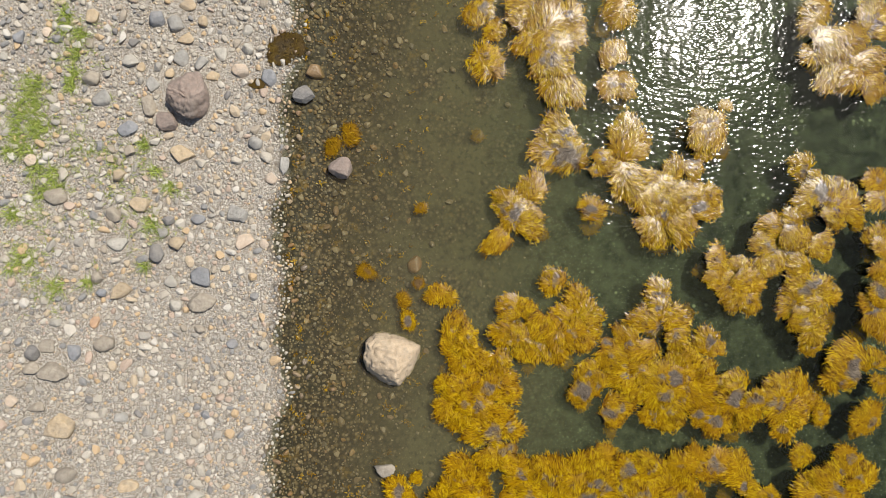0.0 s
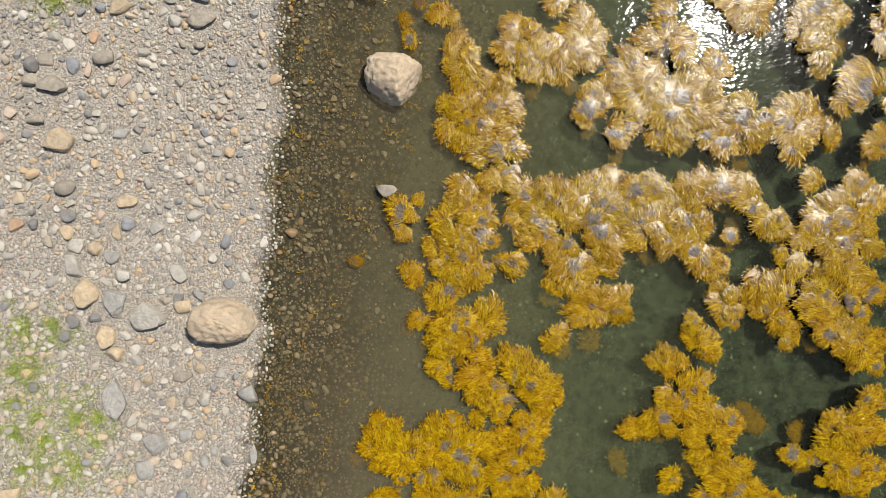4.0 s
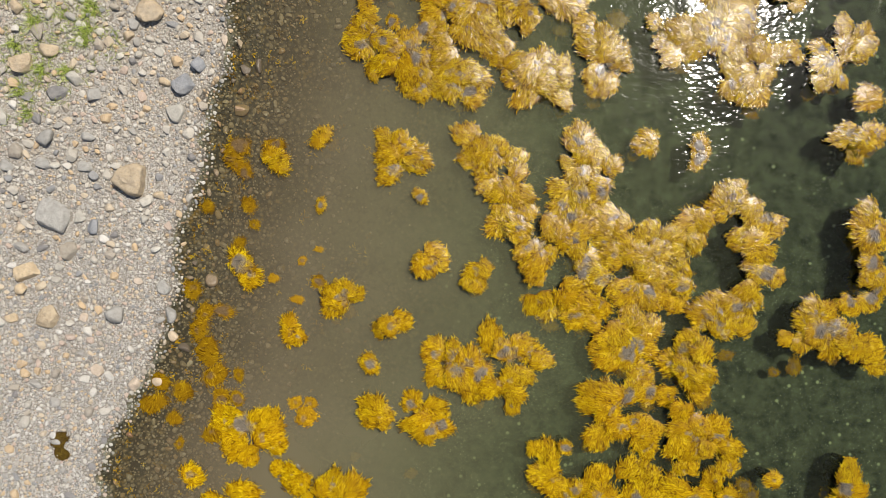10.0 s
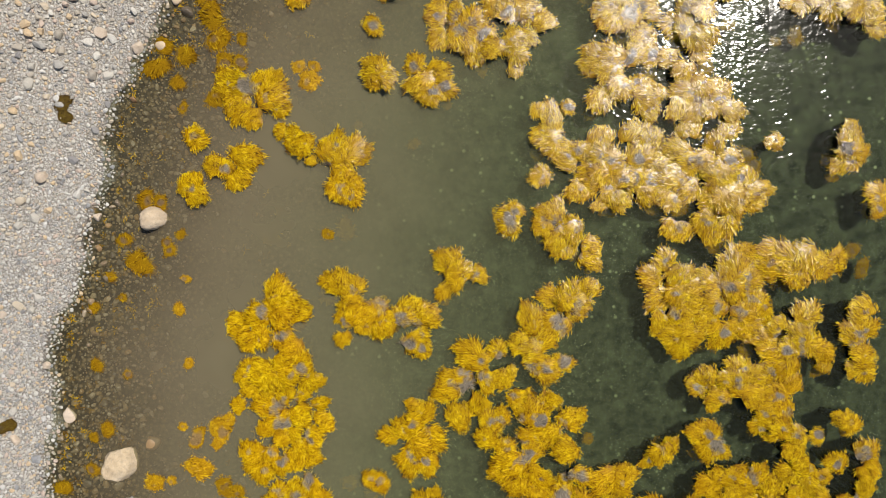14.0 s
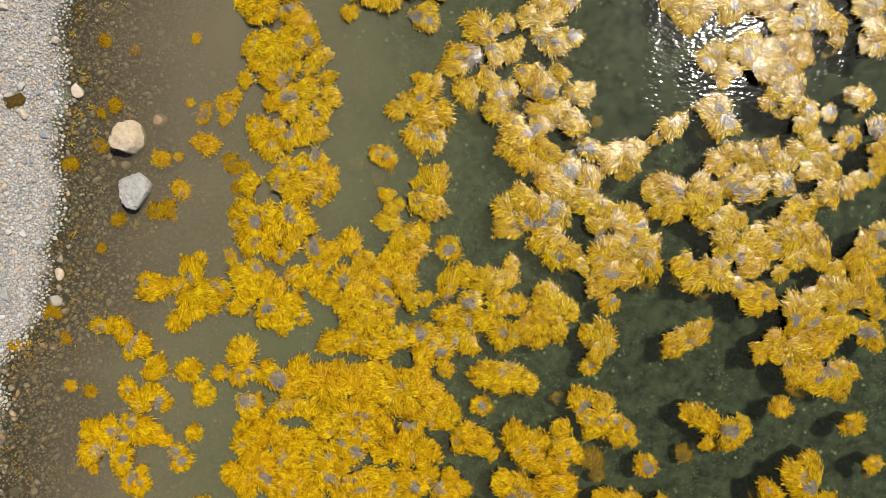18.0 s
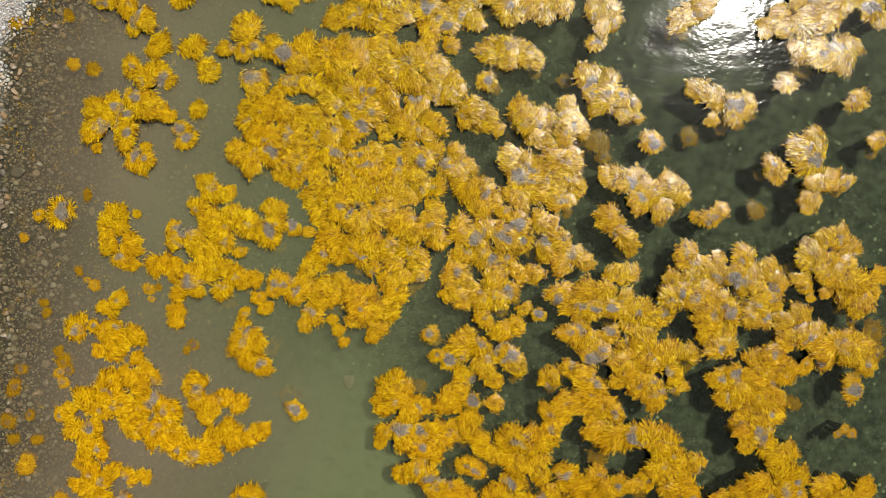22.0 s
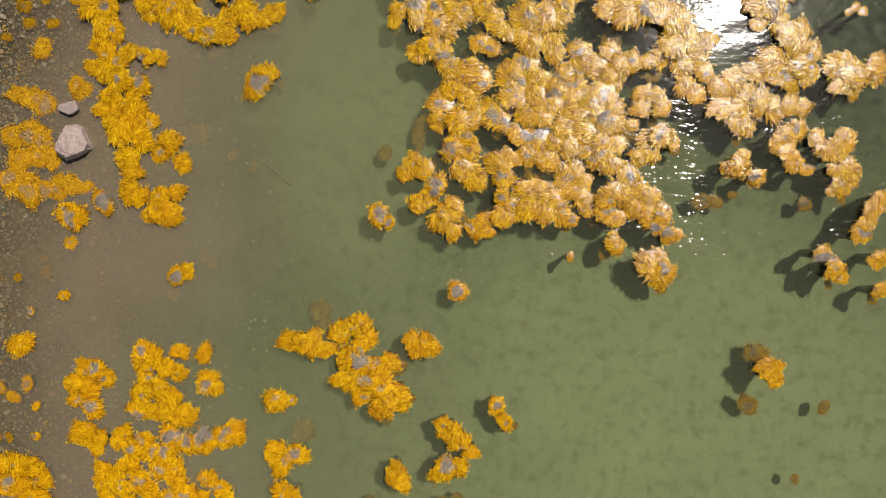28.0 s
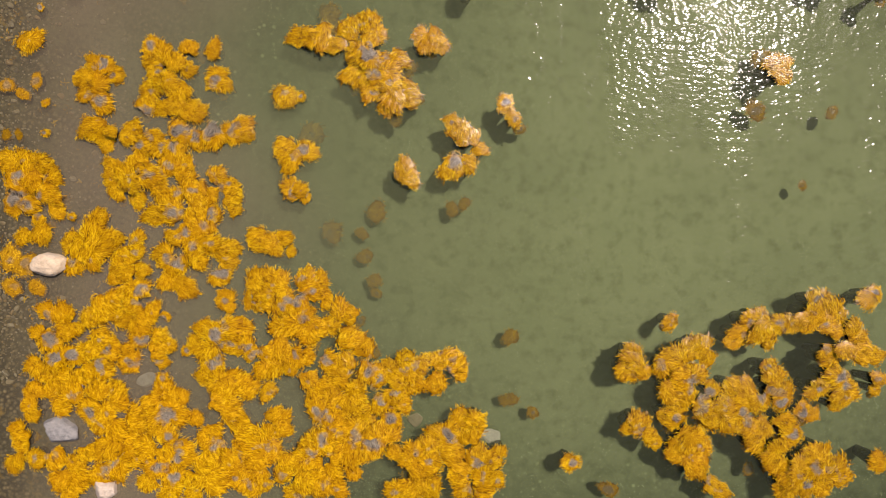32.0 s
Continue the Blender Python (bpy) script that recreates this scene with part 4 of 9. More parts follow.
rockweed_bed(-0.48, -0.15, "deep", [(0.00, 0.00, 0.063)])
rockweed_bed(3.58, -0.21, "crest", [(0.01, -0.34, 0.112), (-0.01, 0.34, 0.099), (0.01, -0.11, 0.099), (0.02, 0.07, 0.090), (-0.05, -0.20, 0.090), (0.02, 0.25, 0.067)])
rockweed_bed(-0.08, -0.24, "deep", [(0.00, 0.00, 0.045)])
rockweed_bed(0.10, -0.33, "crest", [(-0.04, 0.01, 0.079), (0.04, -0.01, 0.066)])
rockweed_bed(2.77, -0.34, "crest", [(0.28, -0.41, 0.067), (0.28, -0.29, 0.112), (0.19, -0.20, 0.112), (0.28, -0.09, 0.098), (0.12, -0.07, 0.116), (-0.22, -0.07, 0.089), (-0.35, -0.00, 0.111), (0.42, 0.02, 0.089), (0.19, 0.06, 0.125), (0.33, 0.09, 0.089), (-0.30, 0.11, 0.089), (-0.40, 0.11, 0.098), (-0.19, 0.13, 0.089), (-0.51, 0.13, 0.080), (0.17, 0.24, 0.098), (-0.30, 0.24, 0.080)])
rockweed_bed(-0.19, -0.37, "deep", [(0.00, 0.00, 0.058)])
rockweed_bed(2.07, -0.51, "deep", [(0.00, 0.00, 0.082)])
rockweed_bed(-0.16, -0.53, "crest", [(0.00, 0.00, 0.062)])
rockweed_bed(3.24, -0.56, "deep", [(0.00, 0.00, 0.068)])
rockweed_bed(0.83, -0.63, "crest", [(-0.56, -0.24, 0.088), (-0.27, -0.22, 0.097), (-0.42, -0.22, 0.097), (0.60, -0.18, 0.106), (0.20, -0.15, 0.089), (0.06, -0.13, 0.111), (-0.05, -0.13, 0.097), (-0.64, -0.08, 0.088), (0.38, -0.07, 0.080), (-0.53, -0.06, 0.097), (0.18, -0.04, 0.097), (-0.11, -0.02, 0.111), (0.29, 0.00, 0.115), (-0.25, 0.00, 0.097), (-0.62, 0.03, 0.106), (0.42, 0.04, 0.115), (0.07, 0.05, 0.124), (0.20, 0.09, 0.097), (0.47, 0.13, 0.080), (0.40, 0.18, 0.089), (-0.09, 0.18, 0.097), (-0.20, 0.18, 0.106), (0.33, 0.27, 0.098), (0.15, 0.40, 0.089)])
rockweed_bed(1.82, -0.65, "deep", [(0.00, 0.00, 0.054)])
rockweed_bed(3.42, -0.94, "crest", [(-0.10, 0.06, 0.157), (-0.19, -0.03, 0.098), (0.11, 0.08, 0.090), (0.18, -0.10, 0.081)])
rockweed_bed(1.82, -0.99, "crest", [(-0.30, -0.00, 0.098), (-0.30, 0.11, 0.106), (-0.25, 0.31, 0.107), (-0.23, -0.72, 0.120), (-0.19, -0.09, 0.098), (-0.16, 0.17, 0.107), (-0.14, 0.46, 0.098), (-0.12, 0.04, 0.089), (-0.10, -0.68, 0.120), (-0.03, -0.31, 0.089), (-0.03, 0.02, 0.111), (-0.01, 0.55, 0.098), (-0.01, 0.68, 0.107), (0.01, -0.14, 0.111), (0.10, -0.29, 0.124), (0.10, -0.00, 0.111), (0.13, 0.31, 0.080), (0.15, 0.13, 0.111), (0.15, 0.46, 0.098), (0.18, -0.68, 0.120), (0.22, -0.14, 0.125), (0.24, -0.01, 0.098), (0.26, 0.13, 0.089), (0.33, -0.29, 0.107)])
rockweed_bed(2.55, -1.22, "crest", [(-0.40, -0.44, 0.120), (-0.39, 0.28, 0.111), (-0.36, 0.52, 0.107), (-0.32, 0.14, 0.111), (-0.28, -0.44, 0.120), (-0.27, -0.12, 0.098), (-0.27, 0.01, 0.111), (-0.27, 0.45, 0.067), (-0.18, 0.08, 0.098), (-0.18, 0.19, 0.098), (-0.14, -0.10, 0.098), (-0.09, 0.19, 0.098), (-0.08, -0.44, 0.095), (-0.05, -0.04, 0.107), (-0.00, 0.05, 0.098), (0.15, 0.05, 0.089), (0.18, 0.14, 0.107), (0.22, -0.02, 0.107), (0.27, -0.17, 0.098), (0.31, 0.14, 0.125), (0.36, -0.04, 0.098), (0.45, 0.05, 0.107), (0.56, -0.04, 0.080), (0.80, -0.44, 0.112)])
rockweed_bed(0.67, -1.27, "crest", [(-0.05, -0.39, 0.077), (-0.43, -0.39, 0.095), (0.73, -0.37, 0.112), (-0.20, -0.35, 0.086), (-0.09, -0.31, 0.095), (-0.17, -0.13, 0.088), (-0.02, -0.11, 0.097), (-0.28, -0.11, 0.124), (-0.41, -0.04, 0.106), (0.78, -0.03, 0.080), (-0.13, -0.02, 0.097), (0.85, 0.06, 0.098), (-0.26, 0.07, 0.088), (-0.52, 0.07, 0.106), (-0.39, 0.09, 0.088), (0.52, 0.11, 0.066), (0.54, 0.19, 0.106), (-0.06, 0.20, 0.124), (-0.22, 0.20, 0.106), (-0.48, 0.20, 0.097), (0.65, 0.24, 0.080), (-0.57, 0.24, 0.062), (-0.37, 0.29, 0.097), (0.58, 0.33, 0.097)])
rockweed_bed(3.47, -1.34, "crest", [(0.03, 0.03, 0.112), (-0.03, -0.03, 0.067)])
rockweed_bed(2.97, -1.62, "crest", [(0.00, 0.00, 0.077)])
rockweed_bed(-0.19, -1.90, "crest", [(-0.05, 0.05, 0.095), (-0.02, -0.13, 0.069), (0.04, 0.00, 0.052), (-0.07, -0.05, 0.052), (0.10, 0.13, 0.043)])
rockweed_bed(1.10, -2.01, "crest", [(-0.33, -0.07, 0.086), (-0.33, 0.13, 0.107), (-0.26, -0.00, 0.112), (-0.24, 0.17, 0.086), (-0.24, 0.30, 0.120), (-0.20, 0.06, 0.077), (-0.13, -0.17, 0.108), (-0.13, 0.17, 0.095), (-0.11, -0.41, 0.095), (-0.07, 0.26, 0.120), (-0.05, -0.13, 0.086), (-0.03, -0.28, 0.120), (-0.03, 0.08, 0.103), (0.02, -0.43, 0.095), (0.04, 0.19, 0.095), (0.08, -0.30, 0.095), (0.15, 0.10, 0.103), (0.15, 0.34, 0.120), (0.19, -0.02, 0.112), (0.23, -0.26, 0.103), (0.25, 0.21, 0.120), (0.28, -0.13, 0.112), (0.34, 0.02, 0.112), (0.41, 0.19, 0.120)])
rockweed_bed(2.36, -2.03, "deep", [(0.04, 0.07, 0.079), (-0.04, -0.07, 0.070)])
rockweed_bed(2.15, -2.05, "crest", [(-0.59, 0.10, 0.112), (-0.56, -0.03, 0.095), (-0.48, 0.17, 0.120), (-0.41, 0.02, 0.103), (-0.33, -0.05, 0.103), (-0.31, 0.25, 0.129), (-0.26, 0.08, 0.120), (-0.20, -0.05, 0.103), (-0.16, 0.21, 0.120), (-0.13, -0.13, 0.077), (-0.09, 0.08, 0.103), (-0.05, -0.20, 0.095), (0.02, -0.28, 0.086), (0.04, -0.18, 0.086), (0.12, -0.22, 0.065), (0.23, 0.32, 0.103), (0.34, 0.23, 0.086), (0.38, -0.37, 0.121), (0.40, 0.19, 0.060), (0.45, 0.08, 0.095), (0.51, -0.37, 0.086), (0.53, 0.12, 0.077), (0.53, 0.04, 0.086)])
rockweed_bed(2.32, -2.05, "crest", [(0.00, 0.00, 0.060)])
rockweed_bed(3.11, -2.08, "crest", [(-0.36, -0.15, 0.077), (-0.34, 0.07, 0.060), (-0.34, -0.30, 0.065), (-0.30, -0.21, 0.095), (-0.25, -0.02, 0.077), (-0.17, 0.07, 0.103), (-0.13, 0.22, 0.086), (-0.10, -0.26, 0.086), (-0.06, 0.11, 0.112), (-0.04, -0.04, 0.112), (-0.02, 0.24, 0.103), (-0.02, -0.32, 0.095), (0.03, -0.21, 0.112), (0.07, 0.28, 0.095), (0.07, 0.13, 0.112), (0.07, -0.06, 0.103), (0.13, -0.21, 0.103), (0.15, 0.37, 0.103), (0.16, 0.02, 0.086), (0.26, 0.09, 0.077), (0.26, -0.30, 0.095), (0.28, 0.22, 0.077), (0.31, -0.06, 0.086), (0.33, 0.32, 0.095)])
rockweed_bed(0.32, -2.09, "crest", [(-0.30, -0.04, 0.077), (-0.26, -0.19, 0.069), (-0.24, 0.15, 0.095), (-0.19, -0.13, 0.086), (-0.19, 0.06, 0.095), (-0.17, 0.26, 0.086), (-0.15, -0.22, 0.095), (-0.08, -0.28, 0.077), (-0.08, 0.04, 0.086), (-0.06, -0.11, 0.103), (-0.04, 0.32, 0.103), (-0.02, -0.22, 0.095), (-0.02, 0.19, 0.095), (0.04, -0.26, 0.095), (0.05, 0.04, 0.095), (0.05, 0.26, 0.107), (0.09, 0.17, 0.095), (0.11, -0.22, 0.065), (0.15, -0.00, 0.064), (0.24, -0.15, 0.052), (0.32, -0.19, 0.086), (0.37, 0.15, 0.095), (0.39, 0.36, 0.120)])
rockweed_bed(2.74, -2.16, "deep", [(0.00, 0.00, 0.044)])
rockweed_bed(-0.57, -2.24, "deep", [(0.00, 0.00, 0.053)])
rockweed_bed(-0.13, -2.36, "crest", [(-0.02, 0.03, 0.077), (0.02, -0.03, 0.060)])
rockweed_bed(0.26, -2.46, "deep", [(0.00, 0.00, 0.053)])
rockweed_bed(2.41, -2.57, "crest", [(0.30, -0.13, 0.086), (0.73, -0.11, 0.103), (-0.15, -0.11, 0.069), (0.93, -0.09, 0.065), (-1.12, -0.09, 0.095), (-0.09, -0.07, 0.078), (-0.95, -0.06, 0.077), (0.65, -0.04, 0.103), (0.52, -0.04, 0.095), (-1.25, -0.04, 0.095), (0.11, -0.02, 0.086), (0.84, -0.00, 0.078), (-0.19, -0.00, 0.086), (-1.03, 0.04, 0.095), (-1.18, 0.04, 0.108), (0.58, 0.06, 0.103), (0.19, 0.06, 0.129), (0.07, 0.06, 0.095), (-0.09, 0.06, 0.069), (-0.93, 0.06, 0.077), (1.04, 0.08, 0.078), (0.32, 0.08, 0.060), (-0.17, 0.11, 0.065), (0.86, 0.13, 0.095)])
rockweed_bed(2.09, -2.83, "crest", [(0.04, -0.02, 0.095), (-0.05, 0.03, 0.095), (0.06, -0.12, 0.078), (-0.05, 0.11, 0.077)])
rockweed_bed(0.96, -2.83, "crest", [(0.00, 0.00, 0.095)])
rockweed_bed(1.24, -2.86, "deep", [(0.00, 0.00, 0.079)])
rockweed_bed(0.21, -2.95, "crest", [(-0.60, -0.54, 0.077), (-0.04, -0.52, 0.060), (0.15, -0.50, 0.069), (0.22, -0.39, 0.077), (0.11, -0.31, 0.077), (0.17, -0.24, 0.077), (0.11, -0.20, 0.095), (-0.08, -0.18, 0.077), (0.22, -0.11, 0.077), (-0.15, -0.11, 0.077), (0.17, -0.05, 0.095), (-0.08, 0.06, 0.103), (0.05, 0.10, 0.095), (0.13, 0.12, 0.086), (-0.17, 0.12, 0.077), (-0.13, 0.19, 0.095), (0.26, 0.23, 0.095), (0.07, 0.23, 0.086), (-0.04, 0.23, 0.095), (-0.30, 0.25, 0.077), (0.22, 0.32, 0.095), (-0.10, 0.36, 0.086), (-0.15, 0.45, 0.095), (-0.04, 0.49, 0.077)])
rockweed_bed(0.02, -3.01, "deep", [(0.00, 0.00, 0.053)])
rockweed_bed(0.23, -3.01, "deep", [(0.00, 0.00, 0.044)])
rockweed_bed(1.89, -3.34, "crest", [(-0.34, -0.20, 0.078), (-0.21, -0.15, 0.112), (-0.15, 0.32, 0.065), (-0.11, -0.11, 0.078), (-0.08, 0.04, 0.095), (-0.06, 0.32, 0.103), (-0.06, -0.20, 0.060), (-0.04, -0.02, 0.086), (0.02, 0.32, 0.069), (0.07, -0.07, 0.078), (0.11, 0.17, 0.095), (0.13, -0.26, 0.086), (0.15, 0.08, 0.086), (0.18, -0.00, 0.095), (0.20, 0.17, 0.078), (0.20, -0.41, 0.095)])
rockweed_bed(0.70, -3.47, "crest", [(-0.16, -0.56, 0.095), (-0.08, -0.50, 0.103), (0.07, -0.48, 0.069), (-0.16, -0.43, 0.112), (-0.08, -0.31, 0.086), (0.09, -0.26, 0.078), (-0.01, -0.22, 0.112), (0.07, -0.13, 0.095), (-0.12, -0.13, 0.108), (-0.01, -0.09, 0.086), (0.12, -0.03, 0.086), (0.01, 0.02, 0.077), (-0.18, 0.04, 0.060), (0.16, 0.12, 0.112), (-0.14, 0.15, 0.086), (0.27, 0.19, 0.069), (-0.21, 0.21, 0.112), (0.14, 0.23, 0.103), (0.22, 0.28, 0.086), (0.05, 0.28, 0.103), (0.10, 0.38, 0.086), (-0.08, 0.38, 0.077), (0.01, 0.40, 0.108), (-0.08, 0.47, 0.095)])
rockweed_bed(2.50, -3.47, "deep", [(0.04, -0.04, 0.079), (-0.04, 0.04, 0.070)])
rockweed_bed(2.27, -3.58, "crest", [(-1.02, -1.29, 0.069), (-0.92, -1.27, 0.086), (-1.02, -1.18, 0.086), (-0.77, -1.14, 0.052), (-0.83, -1.05, 0.086), (-0.92, -1.01, 0.095), (-1.07, -0.96, 0.095), (-0.98, -0.92, 0.103), (-1.09, -0.84, 0.095), (-1.09, -0.58, 0.060), (1.18, 0.52, 0.065), (1.02, 0.56, 0.069), (1.13, 0.61, 0.095), (0.98, 0.63, 0.095), (1.15, 0.71, 0.103), (0.92, 0.71, 0.095), (0.48, 0.71, 0.060), (1.00, 0.78, 0.086), (0.79, 0.78, 0.095), (0.87, 0.80, 0.086), (0.51, 0.80, 0.095), (0.07, 0.87, 0.052), (-1.13, 0.87, 0.052), (0.72, 0.89, 0.086)])
rockweed_bed(2.89, -3.60, "deep", [(0.00, 0.00, 0.079)])
rockweed_bed(3.19, -3.70, "crest", [(0.08, -0.16, 0.112), (0.17, -0.21, 0.104), (0.04, 0.09, 0.103), (-0.01, -0.21, 0.095), (0.16, 0.16, 0.095), (-0.05, 0.05, 0.095), (0.23, -0.14, 0.086), (0.25, 0.14, 0.086), (-0.14, 0.09, 0.086), (0.12, 0.27, 0.086), (0.23, 0.40, 0.086), (0.14, -0.29, 0.078), (0.04, -0.27, 0.078), (-0.01, -0.06, 0.078), (-0.12, -0.01, 0.078), (-0.01, 0.20, 0.078), (0.19, 0.31, 0.078), (-0.07, -0.16, 0.069), (-0.42, -0.03, 0.069), (-0.12, 0.22, 0.065), (-0.22, -0.06, 0.060), (-0.33, -0.08, 0.060), (-0.16, -0.25, 0.043)])
rockweed_bed(-0.03, -3.73, "crest", [(-0.04, -0.19, 0.060), (-0.19, -0.19, 0.052), (0.06, -0.17, 0.078), (0.37, -0.14, 0.095), (0.28, -0.12, 0.103), (0.19, -0.08, 0.078), (-0.17, -0.08, 0.086), (-0.37, -0.08, 0.060), (-0.11, -0.04, 0.086), (-0.28, -0.04, 0.095), (0.24, 0.01, 0.095), (0.11, 0.01, 0.086), (-0.00, 0.01, 0.077), (0.50, 0.05, 0.121), (-0.45, 0.05, 0.077), (-0.24, 0.07, 0.103), (0.37, 0.09, 0.095), (0.15, 0.09, 0.103), (-0.09, 0.09, 0.095), (0.26, 0.14, 0.103), (-0.39, 0.14, 0.095), (0.06, 0.18, 0.103), (-0.26, 0.20, 0.086)])
rockweed_bed(2.28, -3.80, "crest", [(-0.17, 0.32, 0.086), (-0.17, -0.04, 0.078), (-0.15, 0.41, 0.078), (-0.13, -0.30, 0.095), (-0.08, 0.37, 0.095), (-0.08, -0.15, 0.095), (-0.06, 0.02, 0.103), (-0.04, -0.24, 0.103), (-0.02, 0.24, 0.095), (-0.02, -0.09, 0.086), (0.05, 0.32, 0.103), (0.07, -0.09, 0.103), (0.09, -0.24, 0.121), (0.13, -0.02, 0.078), (0.22, -0.24, 0.095), (0.37, -0.28, 0.052)])
rockweed_bed(1.48, -3.82, "deep", [(0.00, 0.00, 0.079)])
rockweed_bed(2.94, -3.87, "deep", [(0.00, 0.00, 0.044)])
rockweed_bed(1.83, -3.96, "crest", [(0.02, 0.03, 0.086), (-0.02, -0.03, 0.052)])
rockweed_bed(1.44, -4.33, "deep", [(0.00, 0.00, 0.070)])
rockweed_bed(-0.29, -4.37, "crest", [(0.00, 0.00, 0.052)])
rockweed_bed(0.23, -4.46, "crest", [(-0.21, 0.26, 0.095), (-0.19, 0.13, 0.078), (-0.17, -0.34, 0.095), (-0.15, -0.43, 0.069), (-0.15, -0.21, 0.103), (-0.15, -0.04, 0.086), (-0.15, 0.35, 0.103), (-0.06, -0.41, 0.095), (-0.06, -0.30, 0.103), (-0.06, 0.18, 0.086), (-0.06, 0.28, 0.095), (-0.02, 0.00, 0.086), (0.02, 0.13, 0.086), (0.07, -0.30, 0.095), (0.07, 0.02, 0.095), (0.07, 0.39, 0.086), (0.09, -0.45, 0.095), (0.09, 0.48, 0.078), (0.13, 0.09, 0.103), (0.13, 0.33, 0.078), (0.15, -0.34, 0.086), (0.18, 0.22, 0.108), (0.20, -0.08, 0.086), (0.24, 0.05, 0.103)])
rockweed_bed(0.77, -4.49, "crest", [(0.22, -0.47, 0.078), (-0.04, -0.43, 0.095), (0.09, -0.36, 0.103), (0.22, -0.32, 0.103), (-0.15, -0.30, 0.086), (-0.02, -0.28, 0.086), (0.15, -0.23, 0.103), (-0.11, -0.21, 0.103), (0.04, -0.19, 0.086), (-0.26, -0.15, 0.078), (-0.21, -0.06, 0.069), (-0.26, -0.02, 0.060), (-0.02, 0.09, 0.069), (-0.19, 0.16, 0.095), (-0.06, 0.18, 0.086), (0.26, 0.24, 0.095), (-0.13, 0.24, 0.086), (0.15, 0.26, 0.078), (0.35, 0.28, 0.095), (-0.26, 0.33, 0.086), (0.09, 0.37, 0.069), (0.15, 0.41, 0.095), (-0.02, 0.46, 0.052)])
rockweed_bed(2.10, -4.50, "crest", [(-0.40, 0.12, 0.060), (-0.29, -0.03, 0.095), (-0.25, -0.13, 0.078), (-0.21, 0.04, 0.108), (-0.12, -0.07, 0.104), (-0.06, 0.06, 0.095), (0.01, -0.03, 0.095), (0.07, 0.12, 0.086), (0.14, 0.21, 0.112), (0.14, -0.01, 0.095), (0.18, 0.36, 0.095), (0.18, -0.11, 0.086), (0.18, -0.24, 0.078), (0.20, -0.37, 0.078), (0.22, 0.08, 0.112)])
rockweed_bed(-0.27, -4.50, "crest", [(-0.30, -0.02, 0.095), (-0.25, -0.09, 0.086), (-0.25, 0.09, 0.086), (-0.23, 0.30, 0.052), (-0.21, 0.17, 0.069), (-0.17, 0.00, 0.078), (-0.17, 0.37, 0.065), (-0.15, -0.24, 0.060), (-0.10, 0.43, 0.103), (-0.08, -0.19, 0.095), (-0.08, -0.04, 0.086), (-0.02, -0.09, 0.078), (0.09, -0.26, 0.086), (0.09, -0.04, 0.086), (0.13, -0.37, 0.095), (0.15, -0.17, 0.095), (0.18, 0.04, 0.060), (0.20, -0.41, 0.069), (0.20, 0.41, 0.078), (0.22, -0.28, 0.078), (0.24, 0.47, 0.086), (0.26, -0.17, 0.078), (0.26, 0.09, 0.078)])
rockweed_bed(2.56, -4.53, "crest", [(-0.19, 0.21, 0.112), (-0.19, -0.05, 0.104), (-0.19, -0.28, 0.104), (-0.15, -0.41, 0.095), (-0.11, 0.39, 0.086), (-0.11, -0.30, 0.086), (-0.06, -0.07, 0.104), (-0.04, -0.41, 0.078), (-0.02, 0.43, 0.060), (-0.02, -0.24, 0.060), (0.07, -0.09, 0.104), (0.15, 0.39, 0.078), (0.17, -0.07, 0.078), (0.22, 0.28, 0.052), (0.24, 0.34, 0.069), (0.24, -0.11, 0.043)])
rockweed_bed(3.13, -4.63, "crest", [(0.05, 0.08, 0.095), (0.12, 0.01, 0.086), (0.18, 0.08, 0.086), (-0.14, -0.07, 0.086), (-0.08, -0.14, 0.078), (-0.16, 0.04, 0.078), (-0.16, -0.20, 0.069), (0.14, 0.17, 0.060), (0.03, 0.23, 0.060), (0.01, -0.20, 0.052)])
rockweed_bed(3.34, -4.96, "crest", [(0.00, 0.00, 0.095)])
rockweed_bed(-0.84, -5.25, "crest", [(0.00, 0.00, 0.069)])
rockweed_bed(3.27, -5.29, "crest", [(0.01, -0.01, 0.095), (-0.10, 0.04, 0.095), (0.12, 0.06, 0.086), (-0.03, -0.09, 0.069)])
rockweed_bed(1.63, -5.31, "crest", [(0.03, 0.01, 0.077), (-0.03, -0.01, 0.060)])
rockweed_bed(-1.20, -5.31, "deep", [(0.00, 0.00, 0.070)])
rockweed_bed(2.05, -5.37, "crest", [(-0.00, 0.05, 0.077), (0.00, -0.05, 0.069)])
rockweed_bed(-0.23, -5.38, "crest", [(0.06, 0.02, 0.095), (-0.09, 0.00, 0.086), (-0.09, -0.15, 0.077), (0.10, -0.08, 0.077), (-0.13, 0.13, 0.077), (0.17, -0.04, 0.069), (-0.01, 0.11, 0.069)])
rockweed_bed(-1.47, -5.42, "deep", [(-0.04, -0.00, 0.088), (0.00, 0.09, 0.079), (0.04, -0.09, 0.066)])
rockweed_bed(-1.18, -5.42, "crest", [(0.00, 0.00, 0.103)])
